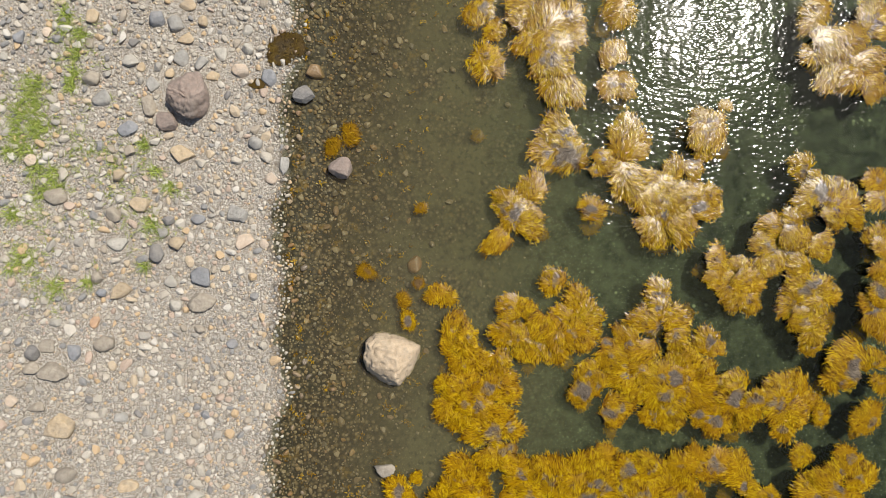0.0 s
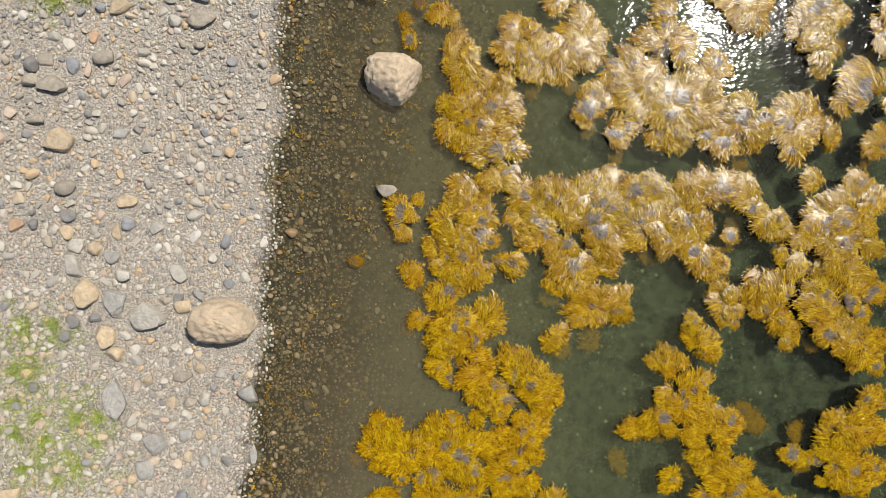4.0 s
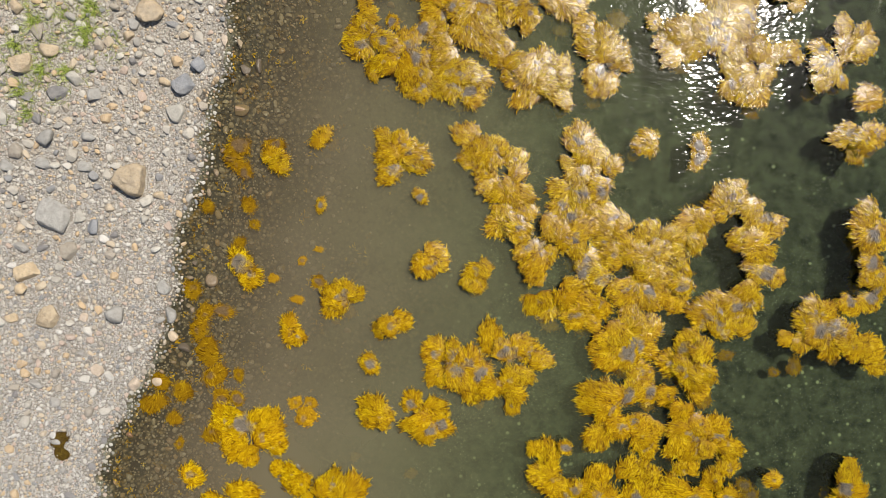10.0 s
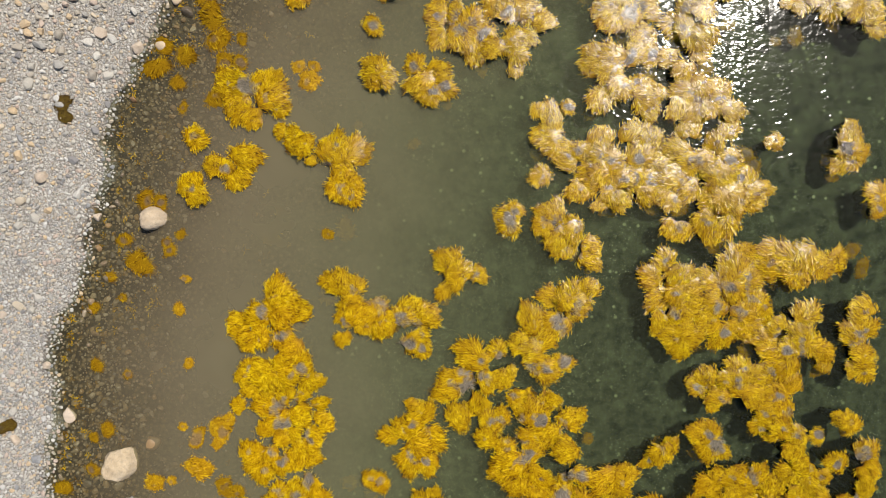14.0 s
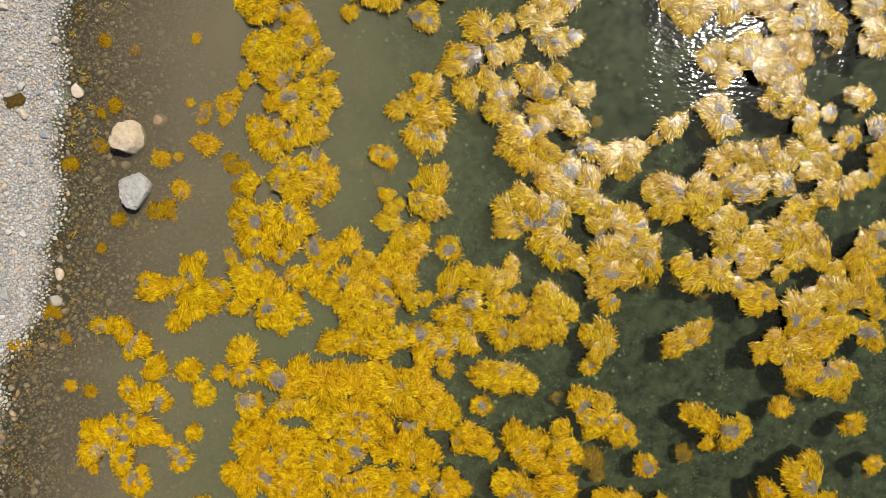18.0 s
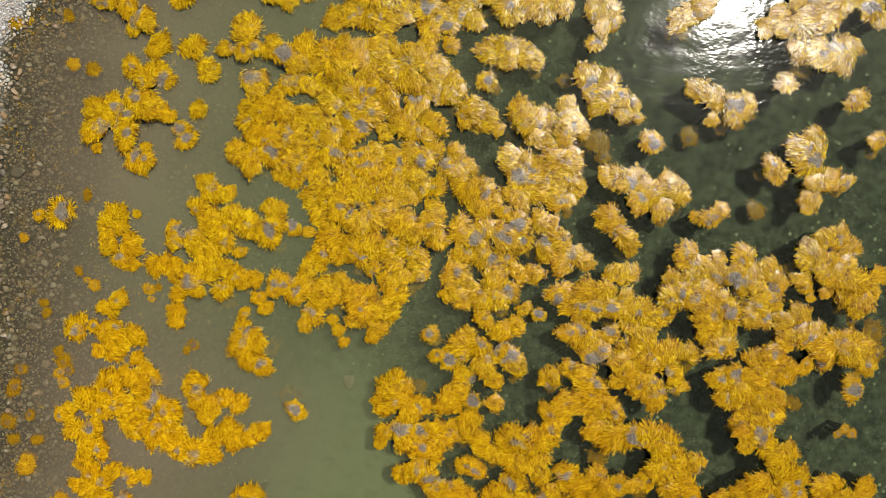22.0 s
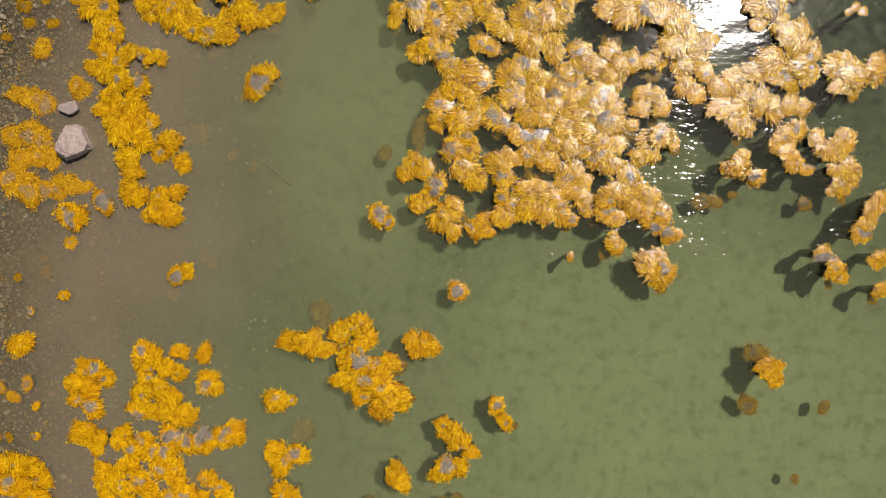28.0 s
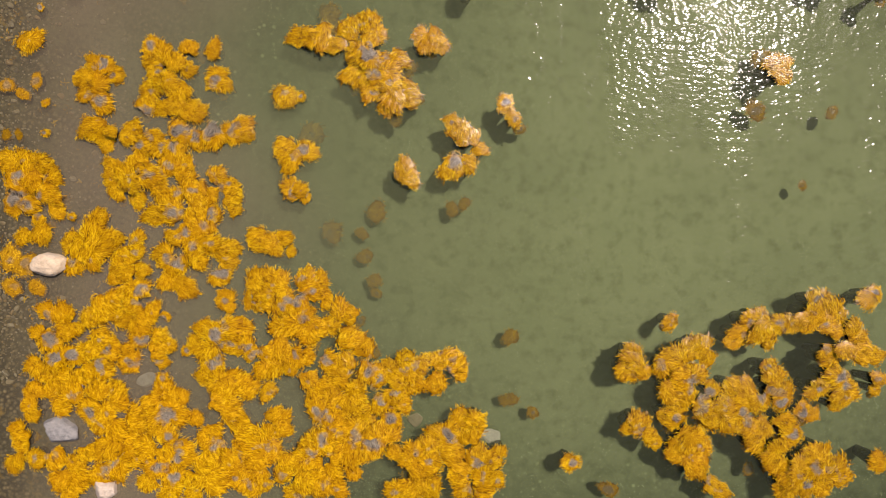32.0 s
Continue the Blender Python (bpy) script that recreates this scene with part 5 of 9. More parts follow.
rockweed_bed(0.75, -5.53, "crest", [(-0.21, -0.28, 0.069), (0.26, -0.26, 0.095), (0.48, -0.26, 0.103), (-0.06, -0.17, 0.086), (0.39, -0.17, 0.103), (-0.25, -0.15, 0.069), (-0.17, -0.13, 0.095), (0.26, -0.13, 0.095), (-0.32, -0.08, 0.078), (0.39, -0.02, 0.103), (-0.34, 0.00, 0.060), (-0.08, 0.00, 0.077), (0.31, 0.07, 0.060), (-0.30, 0.09, 0.095), (-0.45, 0.11, 0.077), (-0.10, 0.11, 0.086), (0.41, 0.13, 0.086), (-0.38, 0.17, 0.103), (0.48, 0.19, 0.077), (-0.23, 0.21, 0.077), (-0.47, 0.28, 0.095), (0.37, 0.28, 0.086)])
rockweed_bed(-0.08, -5.70, "crest", [(0.00, 0.00, 0.060)])
rockweed_bed(-1.40, -5.77, "deep", [(0.00, 0.00, 0.070)])
rockweed_bed(-0.84, -5.77, "crest", [(0.00, 0.00, 0.043)])
rockweed_bed(-1.71, -5.79, "deep", [(0.00, 0.00, 0.061)])
rockweed_bed(-1.36, -5.92, "deep", [(0.00, 0.00, 0.044)])
rockweed_bed(-1.49, -6.09, "deep", [(0.00, 0.00, 0.066)])
rockweed_bed(-0.86, -6.11, "low", [(0.00, 0.00, 0.034)])
rockweed_bed(2.30, -6.12, "crest", [(-0.41, -0.40, 0.069), (-0.39, -0.14, 0.078), (-0.39, -0.27, 0.086), (-0.31, 0.19, 0.095), (-0.29, 0.08, 0.086), (-0.24, 0.23, 0.078), (-0.12, 0.31, 0.086), (-0.09, -0.40, 0.108), (-0.03, 0.42, 0.103), (0.02, -0.44, 0.108), (0.06, 0.49, 0.060), (0.06, 0.36, 0.095), (0.06, 0.10, 0.095), (0.11, -0.31, 0.078), (0.13, -0.40, 0.095), (0.14, 0.29, 0.078), (0.17, 0.06, 0.095), (0.19, -0.12, 0.086), (0.21, 0.19, 0.086), (0.23, -0.03, 0.086), (0.23, -0.18, 0.078), (0.32, 0.19, 0.086), (0.34, -0.22, 0.069)])
rockweed_bed(1.53, -6.13, "crest", [(-0.26, 0.68, 0.095), (-0.26, 0.49, 0.095), (-0.25, -0.20, 0.086), (-0.25, -0.43, 0.086), (-0.21, 0.11, 0.078), (-0.17, 0.26, 0.095), (-0.15, 0.66, 0.078), (-0.15, -0.04, 0.095), (-0.08, 0.19, 0.086), (-0.08, -0.30, 0.104), (-0.04, 0.02, 0.095), (0.01, -0.43, 0.086), (0.05, -0.02, 0.104), (0.05, -0.30, 0.095), (0.11, -0.15, 0.095), (0.13, 0.15, 0.095), (0.14, -0.35, 0.078), (0.20, -0.20, 0.095), (0.22, 0.02, 0.104), (0.29, -0.30, 0.086), (0.35, 0.13, 0.104), (0.35, 0.02, 0.086)])
rockweed_bed(0.93, -6.15, "crest", [(-0.02, -0.43, 0.086), (0.26, -0.37, 0.104), (-0.09, -0.37, 0.104), (0.09, -0.33, 0.086), (0.15, -0.24, 0.078), (-0.11, -0.18, 0.052), (0.26, -0.13, 0.078), (-0.13, -0.09, 0.095), (0.30, -0.07, 0.095), (-0.17, -0.00, 0.095), (-0.02, -0.00, 0.060), (0.19, 0.04, 0.078), (-0.24, 0.13, 0.060), (0.08, 0.15, 0.086), (0.19, 0.17, 0.086), (-0.00, 0.19, 0.086), (-0.41, 0.21, 0.086), (-0.26, 0.21, 0.086), (-0.33, 0.25, 0.078), (0.32, 0.25, 0.086), (0.17, 0.30, 0.095), (-0.22, 0.32, 0.078)])
rockweed_bed(-0.99, -6.20, "low", [(0.00, 0.00, 0.039)])
rockweed_bed(-0.02, -6.20, "crest", [(0.06, 0.03, 0.095), (-0.00, -0.04, 0.078), (-0.06, 0.01, 0.060)])
rockweed_bed(-1.41, -6.27, "crest", [(-0.03, 0.05, 0.095), (0.03, -0.05, 0.078)])
rockweed_bed(-1.21, -6.33, "low", [(0.00, 0.00, 0.039)])
rockweed_bed(0.36, -6.33, "crest", [(-0.01, 0.03, 0.086), (-0.05, -0.04, 0.069), (0.05, 0.07, 0.060), (0.01, -0.06, 0.052)])
rockweed_bed(-0.86, -6.36, "deep", [(0.00, 0.00, 0.053)])
rockweed_bed(-1.84, -6.42, "deep", [(0.00, 0.00, 0.079)])
rockweed_bed(-0.68, -6.48, "crest", [(-0.05, 0.01, 0.095), (-0.07, -0.08, 0.078), (0.02, 0.05, 0.078), (0.10, 0.03, 0.060)])
rockweed_bed(-1.03, -6.50, "low", [(0.00, 0.00, 0.043)])
rockweed_bed(3.18, -6.54, "crest", [(-0.21, -0.19, 0.108), (0.01, -0.32, 0.104), (0.18, -0.34, 0.095), (-0.12, -0.32, 0.095), (-0.08, -0.19, 0.095), (-0.25, -0.06, 0.095), (0.19, 0.50, 0.095), (0.13, 0.56, 0.095), (0.17, 0.69, 0.095), (-0.17, -0.06, 0.087), (0.01, 0.00, 0.087), (0.24, 0.22, 0.087), (0.25, -0.45, 0.078), (0.10, -0.32, 0.078), (-0.32, -0.28, 0.078), (-0.32, -0.13, 0.078), (0.18, 0.02, 0.078), (0.18, 0.33, 0.078), (0.26, 0.58, 0.069), (-0.45, -0.26, 0.061), (0.26, 0.13, 0.061), (0.13, 0.20, 0.061), (-0.38, -0.30, 0.043)])
rockweed_bed(-0.64, -6.60, "deep", [(0.00, 0.00, 0.053)])
rockweed_bed(-0.31, -6.69, "crest", [(-0.01, 0.00, 0.078), (0.09, 0.04, 0.069), (-0.08, -0.04, 0.052)])
rockweed_bed(-1.05, -6.75, "crest", [(-0.03, 0.03, 0.086), (0.03, -0.03, 0.069)])
rockweed_bed(-1.66, -6.92, "deep", [(-0.01, -0.16, 0.097), (-0.06, 0.01, 0.097), (0.05, -0.36, 0.088), (-0.12, 0.19, 0.088), (-0.08, 0.32, 0.079), (0.06, 0.34, 0.070), (0.16, -0.34, 0.062)])
rockweed_bed(2.32, -6.95, "deep", [(0.00, 0.00, 0.053)])
rockweed_bed(-0.47, -6.99, "crest", [(0.00, 0.00, 0.069)])
rockweed_bed(0.46, -7.03, "crest", [(0.14, -0.09, 0.104), (-0.10, -0.05, 0.104), (-0.12, -0.16, 0.095), (-0.25, -0.07, 0.095), (0.32, 0.12, 0.095), (-0.18, 0.08, 0.095), (0.23, 0.17, 0.095), (-0.01, 0.25, 0.095), (0.19, -0.18, 0.087), (-0.27, 0.12, 0.087), (-0.44, 0.12, 0.087), (-0.40, -0.05, 0.078), (0.10, 0.15, 0.078), (-0.01, -0.14, 0.069), (0.25, -0.05, 0.069), (0.38, 0.06, 0.069), (0.16, -0.29, 0.061)])
rockweed_bed(2.85, -7.04, "deep", [(0.00, 0.00, 0.062)])
rockweed_bed(-1.48, -7.08, "deep", [(0.00, 0.00, 0.044)])
rockweed_bed(2.69, -7.08, "deep", [(0.00, 0.00, 0.035)])
rockweed_bed(1.39, -7.13, "crest", [(-0.57, -0.51, 0.061), (-0.37, -0.49, 0.052), (-0.29, 0.51, 0.104), (-0.16, -0.12, 0.113), (-0.14, 0.46, 0.061), (-0.12, 0.25, 0.069), (-0.09, -0.43, 0.095), (-0.05, 0.31, 0.095), (-0.05, -0.10, 0.095), (-0.03, 0.18, 0.078), (-0.03, -0.23, 0.087), (0.04, 0.35, 0.087), (0.04, -0.34, 0.087), (0.10, 0.22, 0.104), (0.14, 0.44, 0.095), (0.17, -0.06, 0.078), (0.17, -0.30, 0.069), (0.23, 0.27, 0.095), (0.23, 0.05, 0.104), (0.23, -0.40, 0.113), (0.26, -0.51, 0.078), (0.27, 0.44, 0.095)])
rockweed_bed(2.03, -7.20, "crest", [(-0.36, -0.01, 0.087), (-0.32, -0.27, 0.078), (-0.23, -0.03, 0.069), (-0.19, 0.21, 0.087), (-0.14, -0.40, 0.087), (-0.12, -0.14, 0.069), (-0.11, 0.19, 0.078), (-0.08, -0.31, 0.109), (-0.06, 0.36, 0.104), (-0.02, 0.10, 0.095), (-0.01, -0.46, 0.104), (0.02, 0.32, 0.078), (0.03, 0.01, 0.087), (0.03, -0.27, 0.087), (0.07, 0.60, 0.121), (0.07, 0.14, 0.095), (0.07, -0.44, 0.069), (0.17, 0.51, 0.095), (0.18, -0.27, 0.087), (0.20, -0.38, 0.078), (0.22, 0.45, 0.061), (0.27, -0.44, 0.070), (0.33, 0.53, 0.104)])
rockweed_bed(-1.92, -7.21, "deep", [(0.00, 0.00, 0.079)])
rockweed_bed(-2.07, -7.28, "deep", [(-0.07, -0.02, 0.097), (-0.02, 0.15, 0.062), (0.09, -0.13, 0.053)])
rockweed_bed(-0.98, -7.33, "low", [(0.01, -0.07, 0.069), (-0.06, 0.04, 0.052), (0.05, 0.04, 0.043)])
rockweed_bed(-0.42, -7.38, "crest", [(-0.04, 0.04, 0.095), (0.05, -0.00, 0.078), (-0.01, -0.04, 0.069)])
rockweed_bed(-0.03, -7.41, "crest", [(0.06, 0.05, 0.104), (-0.07, -0.02, 0.095), (0.01, -0.10, 0.087), (0.12, -0.06, 0.087), (-0.12, 0.13, 0.087)])
rockweed_bed(-1.68, -7.52, "deep", [(0.00, 0.00, 0.088)])
rockweed_bed(-1.38, -7.53, "crest", [(-0.11, 0.10, 0.104), (-0.16, -0.05, 0.095), (0.15, 0.01, 0.095), (-0.20, 0.10, 0.095), (-0.07, -0.14, 0.087), (0.06, 0.10, 0.087), (0.21, -0.07, 0.078), (0.13, 0.14, 0.069), (-0.01, -0.20, 0.061)])
rockweed_bed(-1.94, -7.61, "deep", [(0.00, 0.00, 0.044)])
rockweed_bed(-0.60, -7.74, "deep", [(0.00, 0.00, 0.035)])
rockweed_bed(-1.84, -7.84, "crest", [(0.00, 0.00, 0.078)])
rockweed_bed(-0.16, -7.88, "deep", [(0.00, 0.00, 0.044)])
rockweed_bed(2.63, -7.89, "crest", [(0.00, 0.00, 0.070)])
rockweed_bed(3.21, -7.93, "crest", [(-0.03, -0.02, 0.087), (-0.05, -0.13, 0.078), (-0.01, 0.09, 0.078), (0.03, -0.11, 0.070), (0.05, -0.02, 0.070), (0.01, 0.18, 0.043)])
rockweed_bed(2.48, -8.01, "deep", [(0.02, -0.04, 0.080), (-0.02, 0.04, 0.062)])
rockweed_bed(-0.81, -8.02, "crest", [(0.14, 0.07, 0.104), (0.05, 0.11, 0.095), (-0.25, 0.16, 0.095), (0.09, -0.24, 0.087), (0.10, -0.11, 0.087), (0.18, -0.26, 0.078), (0.23, 0.05, 0.078), (-0.03, 0.07, 0.078), (-0.19, 0.11, 0.078), (0.20, -0.19, 0.061), (-0.38, 0.22, 0.061), (-0.14, 0.00, 0.035)])
rockweed_bed(1.33, -8.06, "crest", [(-0.50, 0.20, 0.087), (-0.42, 0.37, 0.096), (-0.42, 0.18, 0.096), (-0.31, 0.07, 0.104), (-0.22, 0.11, 0.087), (-0.22, -0.19, 0.087), (-0.13, -0.11, 0.113), (-0.05, 0.20, 0.087), (-0.05, -0.06, 0.096), (-0.05, -0.30, 0.061), (-0.03, 0.07, 0.096), (0.04, 0.02, 0.096), (0.04, -0.24, 0.087), (0.11, -0.28, 0.070), (0.13, -0.11, 0.087), (0.21, -0.11, 0.078), (0.23, 0.24, 0.096), (0.26, 0.07, 0.104), (0.30, -0.24, 0.087), (0.34, 0.20, 0.104), (0.34, -0.11, 0.096), (0.39, 0.02, 0.096)])
rockweed_bed(-1.56, -8.07, "crest", [(0.11, 0.08, 0.095), (0.06, -0.09, 0.087), (-0.13, 0.02, 0.078), (-0.04, -0.01, 0.061)])
rockweed_bed(0.83, -8.15, "crest", [(0.00, 0.00, 0.078)])
rockweed_bed(2.12, -8.21, "crest", [(-0.37, -0.09, 0.078), (-0.29, 0.04, 0.096), (-0.27, 0.26, 0.096), (-0.27, -0.13, 0.078), (-0.24, -0.35, 0.096), (-0.18, 0.17, 0.096), (-0.16, 0.41, 0.078), (-0.16, -0.05, 0.087), (-0.03, 0.17, 0.078), (-0.02, -0.29, 0.105), (-0.00, -0.13, 0.087), (0.04, -0.38, 0.087), (0.06, 0.32, 0.087), (0.06, 0.04, 0.113), (0.13, -0.09, 0.113), (0.15, 0.17, 0.087), (0.15, -0.31, 0.096), (0.17, 0.43, 0.078), (0.21, -0.16, 0.087), (0.26, 0.06, 0.096), (0.34, -0.09, 0.105), (0.43, -0.03, 0.070)])
rockweed_bed(-1.87, -8.24, "crest", [(0.04, -0.04, 0.087), (0.00, 0.05, 0.087), (-0.04, -0.01, 0.061)])
rockweed_bed(-2.18, -8.33, "deep", [(-0.06, 0.01, 0.071), (0.06, -0.01, 0.062)])
rockweed_bed(3.45, -8.36, "crest", [(0.01, 0.05, 0.096), (-0.01, -0.05, 0.061)])
rockweed_bed(0.60, -8.45, "crest", [(-0.03, -0.04, 0.096), (0.03, 0.04, 0.061)])
rockweed_bed(-0.77, -8.57, "deep", [(0.06, 0.02, 0.071), (-0.06, -0.02, 0.053)])
rockweed_bed(-1.97, -8.59, "deep", [(0.00, 0.00, 0.044)])
rockweed_bed(1.02, -8.60, "crest", [(-0.07, -0.05, 0.096), (0.18, -0.13, 0.095), (0.04, -0.00, 0.087), (0.02, 0.08, 0.087), (-0.15, 0.17, 0.087), (-0.07, 0.19, 0.078), (-0.00, -0.11, 0.070), (-0.18, 0.06, 0.070), (0.22, -0.22, 0.052)])
rockweed_bed(-2.41, -8.63, "deep", [(0.00, 0.00, 0.062)])
rockweed_bed(-2.07, -8.69, "deep", [(-0.01, 0.03, 0.053), (0.01, -0.03, 0.053)])
rockweed_bed(3.34, -8.80, "deep", [(-0.04, 0.07, 0.061), (0.04, -0.07, 0.061)])
rockweed_bed(-2.28, -8.81, "deep", [(0.00, 0.00, 0.089)])
rockweed_bed(0.18, -8.91, "crest", [(-0.07, 0.11, 0.096), (0.04, 0.03, 0.096), (-0.02, -0.02, 0.078), (-0.11, -0.13, 0.061), (0.15, 0.00, 0.061)])
rockweed_bed(-2.52, -8.92, "deep", [(0.00, 0.00, 0.045)])
rockweed_bed(-1.94, -8.93, "low", [(0.00, 0.00, 0.039)])
rockweed_bed(-2.43, -9.08, "deep", [(0.00, 0.00, 0.036)])
rockweed_bed(1.49, -9.09, "crest", [(-0.55, -0.21, 0.087), (0.25, -0.19, 0.078), (0.40, -0.15, 0.104), (-0.42, -0.14, 0.052), (0.53, -0.06, 0.104), (-0.38, -0.05, 0.078), (-0.49, -0.03, 0.078), (0.25, -0.01, 0.095), (-0.59, 0.01, 0.078), (0.38, 0.03, 0.087), (-0.44, 0.05, 0.095), (0.49, 0.07, 0.095), (-0.29, 0.07, 0.087), (0.40, 0.16, 0.104), (0.18, 0.16, 0.104), (0.29, 0.29, 0.095)])
rockweed_bed(2.32, -9.16, "crest", [(-0.23, 0.22, 0.078), (-0.19, -0.12, 0.104), (-0.15, 0.16, 0.086), (-0.15, 0.01, 0.095), (-0.10, -0.23, 0.087), (-0.02, 0.31, 0.121), (-0.02, 0.11, 0.095), (0.03, -0.17, 0.086), (0.07, 0.39, 0.104), (0.07, -0.04, 0.095), (0.07, -0.49, 0.095), (0.11, 0.22, 0.104), (0.13, -0.17, 0.078), (0.15, 0.05, 0.086), (0.22, -0.25, 0.095)])
rockweed_bed(-2.65, -9.16, "deep", [(0.00, 0.00, 0.045)])
rockweed_bed(-1.99, -9.17, "low", [(0.00, 0.00, 0.053)])
rockweed_bed(2.82, -9.21, "crest", [(-0.26, 0.02, 0.086), (-0.22, 0.41, 0.121), (-0.21, -0.28, 0.095), (-0.17, -0.11, 0.078), (-0.09, 0.41, 0.121), (-0.09, -0.28, 0.086), (-0.09, -0.43, 0.095), (-0.00, 0.28, 0.086), (-0.00, -0.20, 0.104), (0.04, 0.40, 0.121), (0.06, -0.00, 0.095), (0.13, -0.26, 0.086), (0.17, 0.38, 0.103), (0.21, -0.31, 0.078), (0.21, -0.41, 0.060), (0.30, 0.40, 0.086)])
rockweed_bed(-0.44, -9.23, "crest", [(-0.29, 0.27, 0.105), (-0.03, 0.03, 0.105), (-0.16, 0.01, 0.096), (0.27, 0.05, 0.096), (0.03, -0.08, 0.087), (0.19, 0.01, 0.087), (0.38, 0.01, 0.087), (-0.23, 0.10, 0.079), (0.27, -0.21, 0.078), (-0.25, -0.01, 0.070), (-0.38, 0.27, 0.070), (-0.10, -0.08, 0.070), (-0.19, 0.23, 0.070), (0.08, -0.01, 0.070), (-0.27, -0.17, 0.061), (0.36, -0.26, 0.061), (0.34, -0.15, 0.061)])
rockweed_bed(3.30, -9.46, "crest", [(0.01, -0.08, 0.095), (-0.06, 0.09, 0.095), (0.01, 0.26, 0.095), (0.05, 0.13, 0.086), (0.05, -0.21, 0.078), (-0.06, -0.19, 0.060)])
rockweed_bed(-1.24, -9.48, "crest", [(-0.11, -0.33, 0.070), (-0.20, -0.31, 0.070), (0.27, -0.26, 0.070), (0.33, -0.24, 0.052), (-0.02, -0.24, 0.088), (0.11, -0.22, 0.070), (-0.24, -0.22, 0.061), (-0.11, -0.18, 0.088), (-0.20, -0.15, 0.079), (0.22, -0.11, 0.079), (0.07, -0.09, 0.079), (0.13, -0.00, 0.079), (-0.22, 0.07, 0.079), (0.07, 0.09, 0.087), (-0.11, 0.09, 0.087), (-0.28, 0.18, 0.088), (0.05, 0.24, 0.087), (-0.13, 0.26, 0.087), (0.20, 0.28, 0.079), (0.11, 0.35, 0.096), (0.00, 0.35, 0.070), (0.03, 0.46, 0.096)])
rockweed_bed(-1.92, -9.59, "low", [(0.00, 0.00, 0.048)])
rockweed_bed(-2.63, -9.61, "deep", [(0.00, 0.00, 0.054)])
rockweed_bed(0.53, -9.62, "crest", [(-0.20, -0.30, 0.078), (0.13, -0.28, 0.087), (-0.46, -0.20, 0.070), (-0.40, -0.13, 0.113), (-0.13, -0.11, 0.087), (-0.00, -0.09, 0.078), (0.06, -0.04, 0.052), (0.34, -0.02, 0.078), (0.26, 0.02, 0.096), (-0.18, 0.04, 0.070), (-0.26, 0.09, 0.096), (0.23, 0.11, 0.078), (-0.05, 0.13, 0.078), (0.13, 0.19, 0.087), (0.32, 0.21, 0.087), (0.21, 0.39, 0.104)])
rockweed_bed(-2.39, -9.68, "deep", [(0.00, 0.00, 0.036)])
rockweed_bed(1.34, -10.03, "crest", [(0.10, -0.50, 0.096), (-0.03, -0.50, 0.096), (-0.33, -0.48, 0.052), (0.14, -0.44, 0.078), (-0.20, -0.44, 0.087), (-0.33, -0.24, 0.087), (-0.44, -0.13, 0.087), (-0.29, -0.00, 0.078), (-0.22, 0.02, 0.052), (-0.42, 0.15, 0.061), (0.70, 0.26, 0.069), (-0.35, 0.43, 0.078), (0.57, 0.54, 0.078), (0.62, 0.67, 0.104), (0.49, 0.67, 0.095)])
rockweed_bed(3.19, -10.05, "crest", [(0.03, -0.01, 0.078), (-0.03, 0.01, 0.052)])
rockweed_bed(2.35, -10.07, "crest", [(-0.24, 0.36, 0.095), (-0.22, -0.50, 0.087), (-0.18, 0.15, 0.061), (-0.16, 0.21, 0.069), (-0.15, -0.42, 0.078), (-0.11, 0.34, 0.069), (-0.05, -0.42, 0.078), (-0.01, 0.34, 0.087), (0.06, -0.46, 0.104), (0.12, 0.23, 0.087), (0.15, 0.36, 0.104), (0.17, -0.03, 0.069), (0.17, -0.40, 0.078), (0.21, 0.17, 0.069), (0.23, 0.06, 0.087)])
rockweed_bed(-1.97, -10.09, "low", [(0.00, 0.00, 0.035)])
rockweed_bed(-1.67, -10.12, "low", [(0.01, -0.01, 0.070), (-0.03, 0.03, 0.061), (-0.03, -0.10, 0.053), (0.06, 0.08, 0.053)])
rockweed_bed(-2.61, -10.14, "deep", [(0.05, 0.03, 0.054), (-0.05, -0.03, 0.045)])
rockweed_bed(-1.16, -10.14, "crest", [(0.18, -0.41, 0.079), (-0.17, -0.30, 0.079), (-0.02, -0.24, 0.079), (-0.24, -0.21, 0.096), (0.20, -0.19, 0.061), (0.09, -0.19, 0.096), (-0.11, -0.15, 0.061), (-0.28, -0.15, 0.070), (0.11, -0.10, 0.070), (0.20, -0.04, 0.079), (-0.02, -0.02, 0.079), (0.07, 0.00, 0.070), (-0.15, 0.05, 0.061), (0.29, 0.09, 0.079), (-0.06, 0.09, 0.088), (0.11, 0.14, 0.087), (-0.15, 0.22, 0.079), (-0.37, 0.22, 0.061), (0.27, 0.24, 0.052), (0.14, 0.31, 0.052), (0.00, 0.31, 0.079), (-0.08, 0.31, 0.088)])
rockweed_bed(-0.16, -10.15, "crest", [(-0.03, -0.21, 0.096), (0.04, -0.08, 0.096), (-0.01, 0.10, 0.096), (0.10, -0.23, 0.087), (0.15, -0.03, 0.087), (-0.20, -0.01, 0.079), (-0.09, 0.05, 0.079), (0.06, 0.18, 0.079), (-0.01, 0.23, 0.052)])
rockweed_bed(2.99, -10.17, "crest", [(0.00, 0.00, 0.052)])
rockweed_bed(-1.86, -10.18, "low", [(0.00, 0.00, 0.061)])
